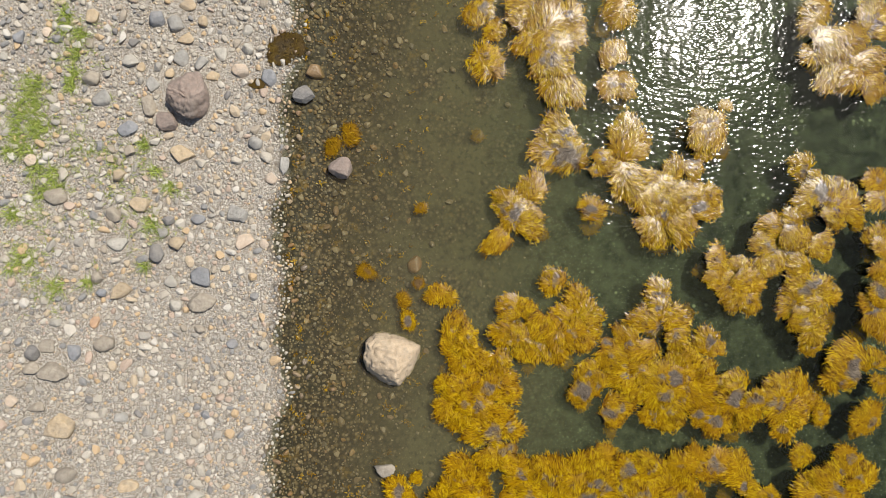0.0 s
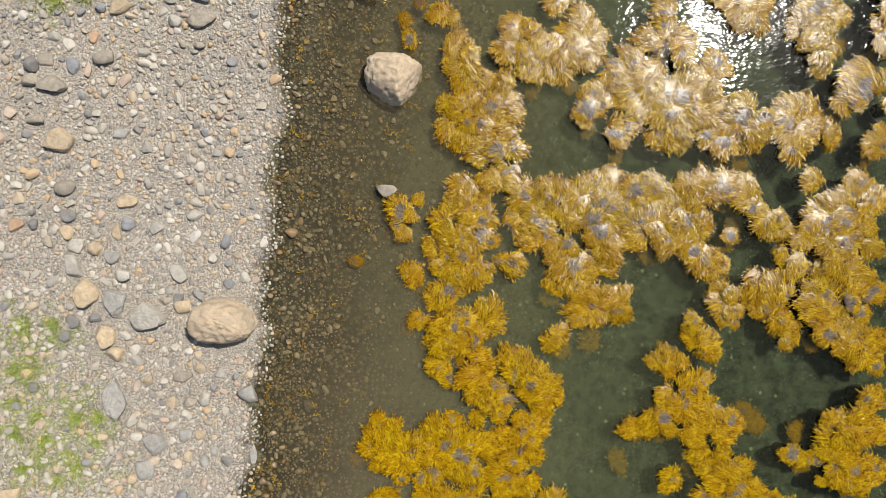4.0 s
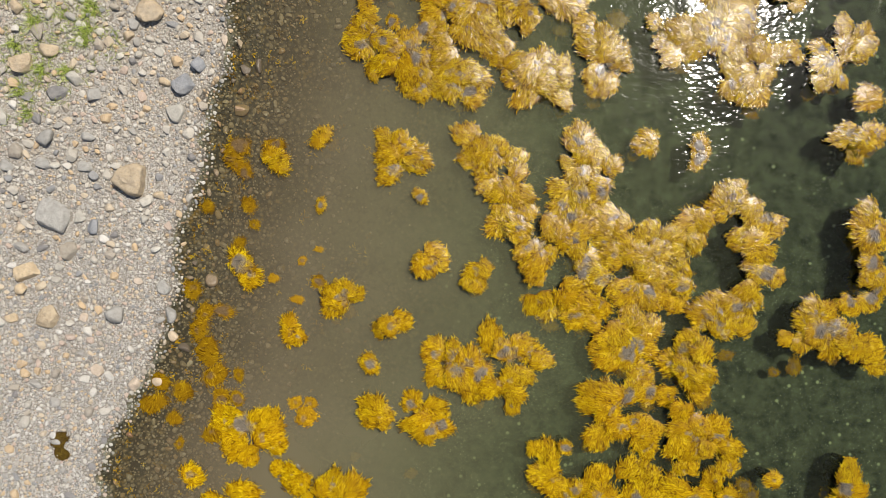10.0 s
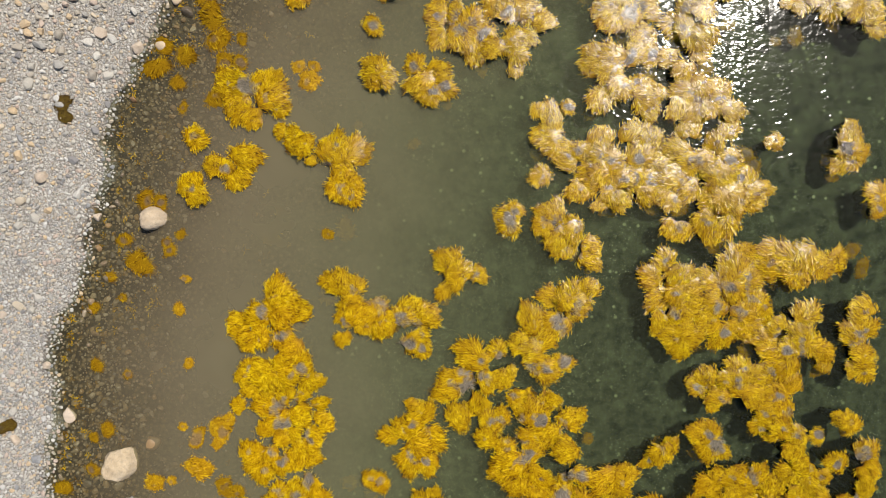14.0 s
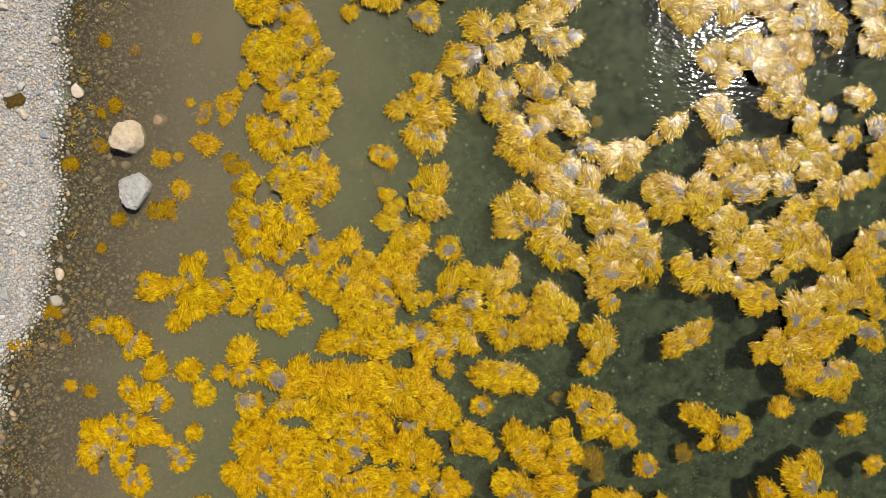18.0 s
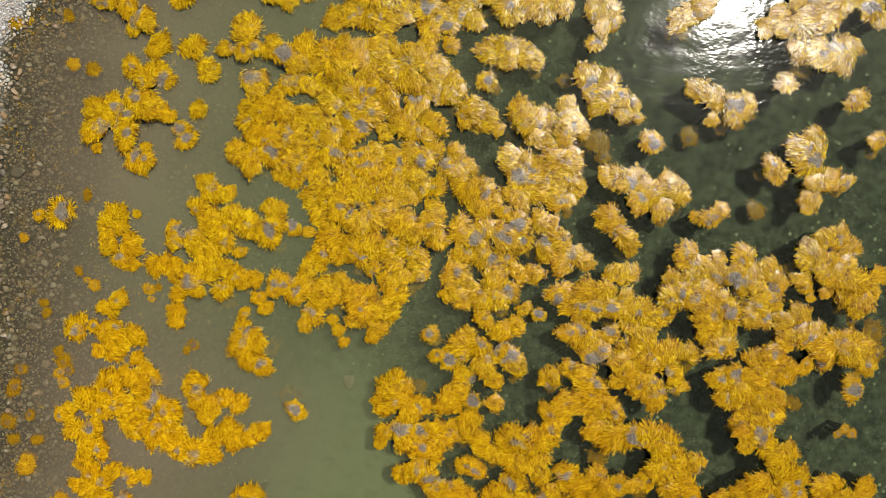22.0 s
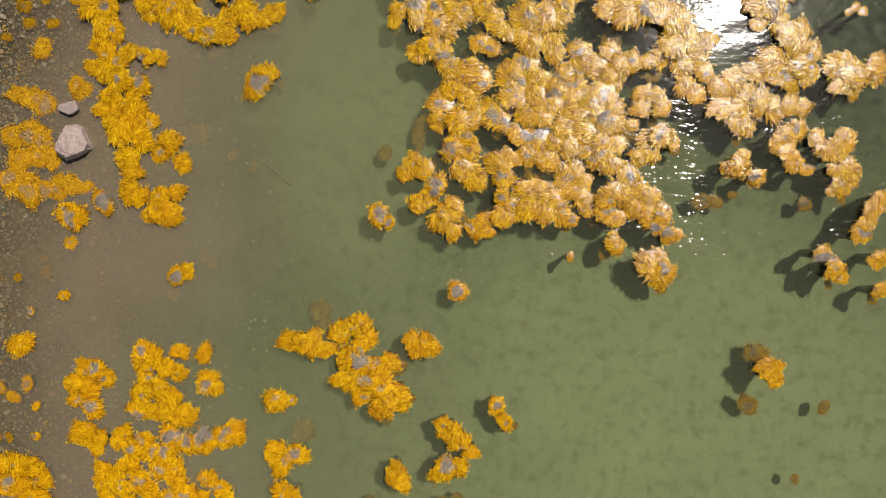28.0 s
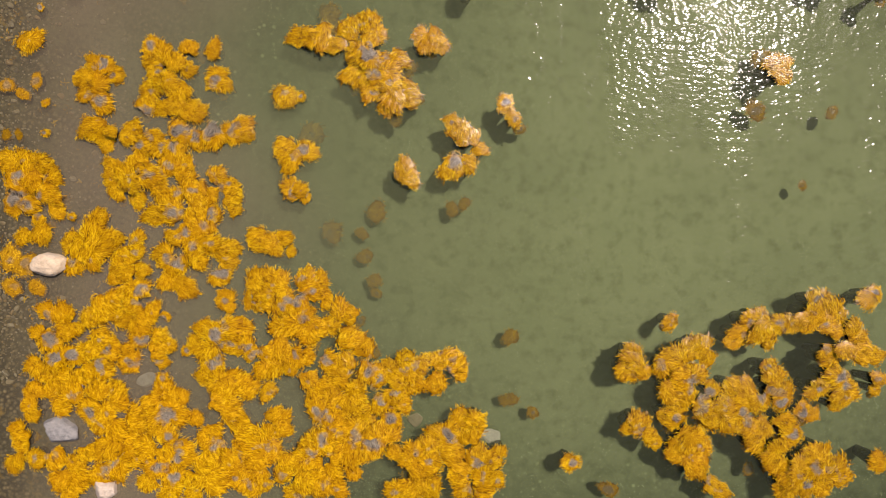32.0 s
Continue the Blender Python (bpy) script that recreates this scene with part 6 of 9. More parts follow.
rockweed_bed(2.87, -10.20, "crest", [(-0.26, 0.53, 0.095), (-0.24, 0.03, 0.052), (-0.22, 0.36, 0.095), (-0.18, 0.23, 0.087), (-0.18, 0.10, 0.078), (-0.09, 0.44, 0.069), (-0.09, -0.08, 0.087), (-0.09, -0.29, 0.095), (-0.07, 0.03, 0.069), (-0.01, -0.01, 0.052), (-0.00, -0.21, 0.087), (0.04, -0.34, 0.108), (0.15, -0.29, 0.069), (0.25, -0.18, 0.069), (0.49, -0.08, 0.095), (0.51, -0.25, 0.086)])
rockweed_bed(0.62, -10.21, "crest", [(0.02, -0.33, 0.096), (0.21, -0.31, 0.087), (0.08, -0.22, 0.096), (-0.11, -0.22, 0.078), (-0.03, -0.15, 0.096), (0.13, -0.07, 0.087), (-0.07, -0.04, 0.078), (0.17, 0.02, 0.104), (-0.22, 0.04, 0.078), (-0.18, 0.15, 0.087), (0.19, 0.17, 0.070), (-0.11, 0.20, 0.061), (-0.44, 0.20, 0.087), (0.13, 0.26, 0.087), (0.23, 0.28, 0.087)])
rockweed_bed(2.14, -10.21, "crest", [(-0.01, -0.06, 0.087), (-0.09, 0.07, 0.078), (-0.01, 0.07, 0.069), (0.10, -0.08, 0.061)])
rockweed_bed(1.22, -10.22, "deep", [(0.00, 0.00, 0.044)])
rockweed_bed(1.75, -10.30, "crest", [(0.01, -0.00, 0.087), (0.08, 0.06, 0.069), (-0.09, -0.06, 0.061)])
rockweed_bed(-1.86, -10.40, "low", [(0.00, 0.00, 0.079)])
rockweed_bed(-2.68, -10.42, "deep", [(0.00, 0.00, 0.054)])
rockweed_bed(-2.06, -10.51, "low", [(0.00, 0.00, 0.040)])
rockweed_bed(-0.47, -10.51, "crest", [(0.04, -0.02, 0.070), (-0.04, 0.02, 0.061)])
rockweed_bed(-2.19, -10.53, "low", [(0.00, 0.00, 0.062)])
rockweed_bed(-2.91, -10.57, "deep", [(0.00, 0.00, 0.063)])
rockweed_bed(-0.58, -10.60, "deep", [(0.03, 0.03, 0.062), (-0.10, 0.03, 0.053), (0.07, -0.06, 0.053)])
rockweed_bed(-1.60, -10.64, "deep", [(-0.00, -0.11, 0.071), (-0.04, 0.07, 0.071), (0.05, 0.04, 0.063)])
rockweed_bed(-2.04, -10.77, "low", [(0.00, 0.00, 0.062)])
rockweed_bed(2.02, -10.85, "crest", [(0.12, -0.18, 0.069), (0.27, -0.16, 0.061), (-0.01, -0.14, 0.078), (0.18, -0.12, 0.078), (-0.23, -0.07, 0.096), (-0.34, -0.07, 0.078), (-0.06, -0.03, 0.096), (0.07, -0.01, 0.061), (0.37, 0.06, 0.095), (0.05, 0.06, 0.078), (-0.23, 0.06, 0.087), (-0.40, 0.06, 0.078), (-0.04, 0.10, 0.087), (-0.32, 0.10, 0.096), (0.24, 0.12, 0.095), (0.33, 0.23, 0.078)])
rockweed_bed(-2.17, -10.93, "deep", [(-0.05, 0.00, 0.072), (0.05, -0.00, 0.072)])
rockweed_bed(-1.25, -10.98, "crest", [(-0.33, -0.04, 0.079), (-0.28, 0.05, 0.097), (-0.24, -0.19, 0.088), (-0.24, 0.25, 0.088), (-0.20, -0.41, 0.070), (-0.19, -0.04, 0.097), (-0.11, -0.23, 0.079), (-0.11, 0.01, 0.079), (-0.06, -0.12, 0.097), (-0.02, 0.31, 0.079), (0.00, -0.30, 0.061), (0.03, 0.23, 0.070), (0.03, 0.40, 0.079), (0.09, -0.17, 0.088), (0.09, 0.01, 0.096), (0.11, 0.16, 0.070), (0.18, -0.08, 0.079), (0.18, 0.38, 0.109), (0.20, 0.25, 0.096), (0.27, -0.26, 0.105), (0.29, -0.39, 0.070), (0.29, 0.18, 0.088)])
rockweed_bed(-2.53, -11.00, "deep", [(0.00, 0.00, 0.063)])
rockweed_bed(-0.35, -11.03, "crest", [(-0.56, 0.37, 0.070), (-0.54, -0.24, 0.088), (-0.52, 0.28, 0.053), (-0.39, -0.15, 0.088), (-0.26, -0.29, 0.079), (-0.10, -0.33, 0.109), (-0.08, 0.02, 0.079), (-0.08, 0.22, 0.052), (-0.04, -0.24, 0.088), (-0.04, 0.11, 0.061), (0.01, -0.15, 0.079), (0.01, 0.15, 0.035), (0.07, -0.33, 0.079), (0.10, -0.11, 0.087), (0.12, -0.20, 0.087), (0.16, 0.15, 0.087), (0.18, -0.07, 0.061), (0.21, 0.28, 0.079), (0.27, 0.13, 0.087), (0.27, 0.33, 0.096), (0.32, 0.39, 0.061), (0.88, -0.33, 0.061)])
rockweed_bed(3.15, -11.04, "crest", [(-0.24, 0.20, 0.061), (-0.24, -0.19, 0.087), (-0.24, -0.30, 0.069), (-0.18, 0.26, 0.095), (-0.15, 0.41, 0.087), (-0.11, -0.34, 0.069), (-0.07, 0.28, 0.078), (0.02, -0.28, 0.078), (0.06, 0.33, 0.069), (0.11, -0.15, 0.078), (0.11, -0.41, 0.095), (0.15, 0.35, 0.052), (0.17, -0.24, 0.078), (0.19, -0.32, 0.078), (0.21, 0.46, 0.078), (0.21, -0.06, 0.078)])
rockweed_bed(2.64, -11.04, "crest", [(-0.25, -0.32, 0.087), (-0.20, -0.10, 0.095), (-0.16, 0.33, 0.087), (-0.08, -0.19, 0.087), (-0.05, -0.06, 0.087), (-0.03, 0.46, 0.095), (-0.03, 0.31, 0.087), (-0.03, -0.38, 0.069), (0.05, 0.05, 0.069), (0.05, -0.12, 0.095), (0.10, 0.12, 0.095), (0.10, -0.27, 0.087), (0.18, 0.40, 0.087), (0.18, -0.06, 0.087), (0.18, -0.19, 0.104)])
rockweed_bed(1.03, -11.05, "crest", [(-0.56, 0.13, 0.096), (-0.50, 0.02, 0.109), (-0.41, 0.22, 0.096), (-0.39, 0.04, 0.078), (-0.28, 0.15, 0.087), (-0.28, -0.13, 0.087), (-0.23, 0.43, 0.096), (-0.23, -0.00, 0.096), (-0.17, 0.30, 0.096), (-0.17, -0.09, 0.096), (-0.15, 0.09, 0.087), (-0.13, -0.22, 0.096), (-0.06, 0.43, 0.087), (-0.06, 0.26, 0.078), (-0.02, -0.22, 0.087), (0.03, -0.31, 0.061), (0.07, 0.19, 0.096), (0.11, 0.37, 0.087), (0.16, 0.02, 0.087), (0.18, 0.13, 0.087), (0.18, -0.46, 0.078), (0.20, -0.22, 0.087), (0.24, -0.39, 0.105), (0.27, -0.61, 0.078), (0.29, 0.04, 0.078), (0.31, -0.18, 0.104), (0.35, -0.39, 0.087), (0.37, 0.41, 0.061), (0.42, 0.09, 0.087), (0.46, -0.11, 0.087)])
rockweed_bed(-2.67, -11.22, "deep", [(0.00, 0.00, 0.045)])
rockweed_bed(0.05, -11.23, "crest", [(0.00, 0.00, 0.079)])
rockweed_bed(-1.66, -11.28, "low", [(0.00, 0.00, 0.053)])
rockweed_bed(1.99, -11.33, "crest", [(0.31, -0.20, 0.069), (-0.03, -0.16, 0.087), (0.21, -0.16, 0.061), (0.14, -0.12, 0.087), (-0.51, -0.07, 0.096), (0.05, -0.07, 0.087), (-0.38, -0.03, 0.087), (-0.10, -0.03, 0.096), (0.14, -0.03, 0.069), (0.18, 0.06, 0.078), (0.31, 0.06, 0.087), (-0.40, 0.12, 0.087), (0.36, 0.14, 0.087), (0.18, 0.23, 0.078), (-0.47, 0.27, 0.078)])
rockweed_bed(-1.98, -11.57, "crest", [(-0.26, 0.03, 0.097), (0.03, 0.18, 0.097), (0.01, -0.02, 0.088), (-0.08, -0.24, 0.079), (0.00, -0.15, 0.079), (0.12, 0.00, 0.079), (0.18, -0.06, 0.079), (0.25, 0.03, 0.070), (-0.08, 0.05, 0.062), (0.07, 0.25, 0.062), (-0.33, 0.09, 0.053), (0.09, -0.15, 0.053)])
rockweed_bed(-3.07, -11.73, "deep", [(0.03, 0.01, 0.054), (-0.03, -0.01, 0.045)])
rockweed_bed(0.52, -11.73, "crest", [(-0.43, -0.16, 0.096), (-0.34, -0.07, 0.079), (-0.34, 0.30, 0.079), (-0.32, -0.24, 0.079), (-0.30, 0.08, 0.096), (-0.21, -0.05, 0.079), (-0.21, 0.24, 0.105), (-0.12, 0.22, 0.087), (-0.08, 0.06, 0.087), (-0.06, -0.13, 0.087), (-0.03, -0.22, 0.070), (-0.01, 0.28, 0.070), (0.03, 0.06, 0.079), (0.05, -0.18, 0.079), (0.16, -0.11, 0.105), (0.23, 0.06, 0.070), (0.23, -0.20, 0.070), (0.25, -0.05, 0.105), (0.27, 0.13, 0.096), (0.36, -0.11, 0.087), (0.38, 0.06, 0.087), (0.47, 0.02, 0.070)])
rockweed_bed(3.12, -11.82, "crest", [(-0.21, -0.41, 0.114), (-0.17, 0.22, 0.095), (-0.17, -0.15, 0.087), (-0.12, 0.33, 0.087), (-0.12, 0.02, 0.087), (-0.08, -0.43, 0.105), (-0.08, 0.15, 0.087), (-0.04, 0.28, 0.095), (-0.04, -0.02, 0.069), (0.01, 0.02, 0.061), (0.01, -0.36, 0.087), (0.13, 0.20, 0.087), (0.18, -0.06, 0.087), (0.22, 0.24, 0.069), (0.24, 0.11, 0.078), (0.24, -0.15, 0.069)])
rockweed_bed(2.65, -11.84, "crest", [(-0.26, 0.22, 0.096), (-0.19, 0.27, 0.078), (-0.19, -0.23, 0.043), (-0.15, -0.15, 0.069), (-0.13, 0.20, 0.061), (-0.08, -0.08, 0.069), (-0.06, -0.21, 0.061), (0.05, 0.18, 0.087), (0.05, 0.03, 0.078), (0.09, -0.17, 0.095), (0.13, -0.36, 0.105), (0.13, 0.11, 0.104), (0.18, -0.08, 0.104), (0.22, 0.22, 0.078), (0.22, 0.05, 0.087)])
rockweed_bed(-1.35, -11.90, "crest", [(-0.38, -0.30, 0.061), (-0.24, -0.32, 0.061), (-0.23, -0.13, 0.097), (-0.23, 0.23, 0.062), (-0.19, 0.45, 0.088), (-0.16, -0.56, 0.096), (-0.16, -0.28, 0.070), (-0.14, 0.32, 0.097), (-0.05, 0.40, 0.105), (-0.01, 0.23, 0.088), (-0.01, -0.28, 0.078), (0.03, 0.14, 0.097), (0.06, 0.36, 0.088), (0.10, -0.35, 0.087), (0.12, 0.10, 0.070), (0.15, -0.56, 0.087), (0.16, 0.23, 0.088), (0.17, -0.41, 0.078), (0.21, 0.45, 0.088), (0.23, -0.28, 0.087), (0.25, 0.14, 0.061), (0.32, 0.45, 0.088)])
rockweed_bed(1.92, -11.90, "crest", [(-0.11, -0.07, 0.087), (-0.04, -0.02, 0.087), (0.04, 0.02, 0.078), (0.11, 0.07, 0.052)])
rockweed_bed(-0.73, -11.92, "crest", [(-0.30, -0.37, 0.096), (-0.23, -0.54, 0.096), (-0.23, 0.38, 0.088), (-0.21, -0.30, 0.096), (-0.14, -0.04, 0.079), (-0.14, 0.34, 0.096), (-0.12, -0.41, 0.096), (-0.08, -0.26, 0.078), (-0.05, 0.47, 0.096), (-0.01, -0.01, 0.088), (-0.01, 0.23, 0.096), (0.03, -0.33, 0.109), (0.05, 0.36, 0.088), (0.08, 0.47, 0.105), (0.12, -0.41, 0.096), (0.12, -0.04, 0.096), (0.12, 0.12, 0.088), (0.12, 0.25, 0.088), (0.18, -0.28, 0.087), (0.21, 0.34, 0.105), (0.25, -0.06, 0.088), (0.25, 0.12, 0.096)])
rockweed_bed(-2.96, -11.92, "deep", [(0.00, 0.00, 0.054)])
rockweed_bed(-3.37, -11.99, "deep", [(0.00, 0.00, 0.054)])
rockweed_bed(-0.20, -11.99, "crest", [(-0.27, 0.54, 0.096), (-0.26, -0.34, 0.096), (-0.25, -0.19, 0.070), (-0.23, 0.37, 0.079), (-0.15, -0.30, 0.096), (-0.14, 0.06, 0.088), (-0.12, -0.45, 0.087), (-0.10, 0.50, 0.079), (-0.05, 0.37, 0.070), (-0.04, -0.21, 0.078), (0.03, -0.32, 0.096), (0.03, 0.10, 0.096), (0.05, -0.19, 0.061), (0.05, -0.05, 0.079), (0.06, 0.37, 0.053), (0.12, -0.38, 0.096), (0.12, 0.04, 0.088), (0.21, -0.03, 0.070), (0.22, -0.45, 0.079), (0.22, -0.17, 0.070), (0.25, 0.24, 0.087), (0.25, 0.50, 0.087)])
rockweed_bed(1.19, -11.99, "crest", [(0.02, 0.09, 0.096), (0.08, 0.02, 0.078), (-0.07, 0.09, 0.070), (-0.03, -0.15, 0.061), (-0.00, -0.05, 0.061)])
rockweed_bed(-1.98, -12.18, "crest", [(0.00, 0.00, 0.087)])
rockweed_bed(0.50, -12.24, "crest", [(-0.04, 0.04, 0.105), (0.09, 0.02, 0.096), (-0.17, 0.02, 0.096), (0.17, -0.03, 0.070), (-0.04, -0.05, 0.061)])
rockweed_bed(-2.92, -12.31, "low", [(0.00, 0.00, 0.052)])
rockweed_bed(-2.77, -12.35, "deep", [(0.00, 0.00, 0.062)])
rockweed_bed(-1.84, -12.35, "crest", [(-0.03, 0.00, 0.070), (0.03, -0.00, 0.044)])
rockweed_bed(0.93, -12.41, "deep", [(0.00, 0.00, 0.053)])
rockweed_bed(0.30, -12.44, "crest", [(0.00, 0.00, 0.070)])
rockweed_bed(2.62, -12.46, "crest", [(0.00, 0.00, 0.070)])
rockweed_bed(1.27, -12.58, "crest", [(-0.05, 0.01, 0.087), (-0.14, 0.05, 0.087), (-0.20, 0.18, 0.087), (0.15, -0.06, 0.079), (0.06, 0.01, 0.079), (-0.03, 0.14, 0.079), (-0.11, -0.06, 0.070), (0.10, -0.12, 0.061), (0.21, -0.15, 0.044)])
rockweed_bed(-2.43, -12.58, "crest", [(-0.27, -0.16, 0.105), (0.08, 0.16, 0.096), (0.08, 0.60, 0.088), (-0.05, -0.29, 0.087), (0.12, -0.06, 0.087), (0.19, 0.42, 0.087), (-0.09, -0.23, 0.078), (-0.31, -0.25, 0.078), (-0.16, -0.05, 0.078), (-0.33, -0.08, 0.078), (0.17, 0.23, 0.078), (-0.03, 0.23, 0.078), (-0.10, 0.75, 0.071), (0.10, -0.47, 0.070), (0.41, -0.32, 0.070), (-0.01, -0.49, 0.070), (0.21, -0.10, 0.070), (0.02, -0.01, 0.070), (0.23, 0.16, 0.070), (-0.25, 0.75, 0.062), (-0.01, 0.55, 0.062), (-0.03, 0.69, 0.062), (0.36, -0.23, 0.061), (0.06, -0.53, 0.052), (-0.05, -0.14, 0.052), (-0.38, -0.23, 0.052), (0.28, -0.14, 0.044), (-0.31, -0.38, 0.044), (0.08, -0.38, 0.035)])
rockweed_bed(3.17, -12.60, "crest", [(0.00, 0.00, 0.079)])
rockweed_bed(2.14, -12.63, "crest", [(0.11, -0.00, 0.105), (-0.09, 0.06, 0.087), (0.07, -0.09, 0.079), (-0.20, 0.13, 0.079), (0.20, 0.02, 0.070), (-0.09, -0.11, 0.052)])
rockweed_bed(-1.94, -12.66, "crest", [(0.00, 0.00, 0.061)])
rockweed_bed(-1.95, -12.72, "deep", [(0.00, 0.00, 0.036)])
rockweed_bed(-0.11, -12.85, "crest", [(0.19, -0.34, 0.087), (-0.14, -0.31, 0.079), (-0.31, -0.31, 0.096), (0.13, -0.27, 0.079), (0.26, -0.25, 0.061), (-0.09, -0.21, 0.087), (-0.27, -0.21, 0.079), (0.17, -0.14, 0.061), (-0.00, -0.14, 0.079), (-0.18, -0.14, 0.087), (-0.11, 0.01, 0.087), (-0.24, 0.06, 0.096), (-0.00, 0.08, 0.087), (0.24, 0.10, 0.061), (0.39, 0.12, 0.105), (0.30, 0.19, 0.087), (-0.13, 0.21, 0.087), (-0.35, 0.25, 0.096), (0.11, 0.29, 0.079), (-0.00, 0.32, 0.079), (0.17, 0.34, 0.079), (-0.11, 0.36, 0.087)])
rockweed_bed(-0.76, -12.86, "crest", [(0.04, -0.37, 0.087), (-0.26, -0.30, 0.079), (0.15, -0.28, 0.096), (-0.05, -0.26, 0.087), (-0.31, -0.19, 0.105), (0.08, -0.17, 0.087), (0.30, -0.15, 0.070), (0.19, -0.15, 0.070), (-0.13, -0.15, 0.087), (-0.00, -0.02, 0.079), (-0.26, -0.02, 0.087), (0.26, 0.02, 0.070), (-0.13, 0.02, 0.096), (0.09, 0.07, 0.087), (-0.02, 0.13, 0.079), (-0.26, 0.13, 0.087), (0.17, 0.18, 0.096), (0.06, 0.22, 0.079), (-0.15, 0.24, 0.087), (0.20, 0.35, 0.087), (-0.04, 0.35, 0.096), (0.09, 0.37, 0.096)])
rockweed_bed(1.92, -12.86, "deep", [(0.00, 0.00, 0.071)])
rockweed_bed(3.35, -12.90, "crest", [(0.00, 0.00, 0.070)])
rockweed_bed(1.58, -12.91, "crest", [(0.01, -0.03, 0.070), (-0.01, 0.03, 0.070)])
rockweed_bed(-1.41, -12.92, "crest", [(-0.32, -0.39, 0.079), (-0.42, -0.39, 0.079), (-0.47, -0.31, 0.061), (0.21, -0.28, 0.070), (0.10, -0.24, 0.052), (0.25, -0.20, 0.096), (-0.12, -0.17, 0.096), (0.12, -0.13, 0.079), (-0.23, -0.09, 0.087), (0.06, -0.07, 0.096), (-0.07, -0.07, 0.079), (0.23, -0.04, 0.087), (-0.01, 0.06, 0.109), (0.19, 0.09, 0.087), (-0.14, 0.15, 0.078), (0.28, 0.19, 0.096), (0.14, 0.24, 0.087), (-0.05, 0.24, 0.087), (-0.16, 0.28, 0.061), (0.01, 0.30, 0.070), (0.08, 0.39, 0.052), (0.32, 0.43, 0.087)])
rockweed_bed(1.20, -12.96, "deep", [(-0.02, 0.06, 0.089), (0.02, -0.06, 0.062)])
rockweed_bed(2.55, -13.13, "crest", [(0.03, -0.03, 0.070), (-0.03, 0.03, 0.070)])
rockweed_bed(2.87, -13.16, "crest", [(-0.07, 0.06, 0.096), (-0.12, 0.17, 0.096), (-0.01, 0.15, 0.088), (-0.05, -0.20, 0.079), (0.12, -0.05, 0.079), (-0.01, -0.07, 0.070), (-0.03, 0.30, 0.070), (0.23, -0.07, 0.061), (-0.07, -0.27, 0.053)])
rockweed_bed(0.58, -13.29, "crest", [(-0.21, -0.30, 0.079), (-0.19, 0.46, 0.044), (-0.15, -0.17, 0.061), (-0.13, -0.54, 0.070), (-0.13, -0.39, 0.096), (-0.10, -0.02, 0.079), (-0.10, 0.24, 0.087), (-0.04, -0.26, 0.079), (-0.04, 0.09, 0.087), (-0.02, -0.41, 0.088), (-0.02, 0.61, 0.087), (0.00, -0.06, 0.079), (0.01, 0.22, 0.096), (0.01, 0.52, 0.079), (0.09, 0.02, 0.096), (0.09, 0.42, 0.079), (0.11, 0.18, 0.096), (0.11, 0.55, 0.087), (0.14, -0.24, 0.087), (0.16, -0.50, 0.070), (0.20, -0.44, 0.096), (0.20, 0.04, 0.096)])
rockweed_bed(1.53, -13.30, "crest", [(0.18, 0.03, 0.105), (0.26, 0.01, 0.088), (0.02, 0.01, 0.088), (-0.11, 0.08, 0.088), (-0.04, -0.08, 0.079), (-0.24, 0.10, 0.079), (0.15, -0.12, 0.070), (0.09, -0.16, 0.061), (-0.31, 0.12, 0.061)])
rockweed_bed(-2.82, -13.32, "deep", [(0.00, 0.00, 0.053)])
rockweed_bed(1.16, -13.36, "crest", [(-0.37, 0.59, 0.096), (-0.35, 0.44, 0.096), (-0.35, -0.21, 0.070), (-0.33, 0.31, 0.096), (-0.33, 0.01, 0.079), (-0.29, -0.32, 0.079), (-0.27, 0.51, 0.087), (-0.27, -0.50, 0.079), (-0.24, 0.73, 0.079), (-0.24, 0.16, 0.087), (-0.24, -0.02, 0.061), (-0.22, 0.29, 0.096), (-0.20, 0.59, 0.096), (-0.18, -0.43, 0.079), (-0.16, 0.09, 0.070), (-0.13, 0.55, 0.061), (-0.09, -0.48, 0.070), (0.68, -0.45, 0.088), (0.72, -0.39, 0.061), (0.79, -0.52, 0.096), (0.94, -0.48, 0.070), (1.14, -0.48, 0.096)])
rockweed_bed(2.45, -13.44, "deep", [(0.00, 0.00, 0.062)])
rockweed_bed(-3.10, -13.47, "crest", [(0.09, 0.01, 0.096), (-0.09, -0.01, 0.039)])
rockweed_bed(2.03, -13.49, "crest", [(0.00, -0.02, 0.079), (0.09, 0.04, 0.061), (-0.09, -0.02, 0.053)])
rockweed_bed(-0.76, -13.55, "crest", [(-0.27, -0.31, 0.070), (0.08, -0.26, 0.079), (-0.10, -0.24, 0.079), (-0.23, -0.24, 0.079), (0.21, -0.22, 0.079), (-0.01, -0.20, 0.079), (0.30, -0.18, 0.087), (0.12, -0.15, 0.096), (-0.14, -0.11, 0.096), (0.08, -0.00, 0.079), (0.17, 0.04, 0.096), (-0.01, 0.04, 0.079), (-0.20, 0.06, 0.096), (0.28, 0.09, 0.087), (-0.09, 0.13, 0.087), (-0.18, 0.17, 0.096), (0.30, 0.19, 0.079), (-0.29, 0.19, 0.079), (0.08, 0.22, 0.079), (0.21, 0.26, 0.087), (-0.05, 0.26, 0.087), (-0.25, 0.26, 0.087)])
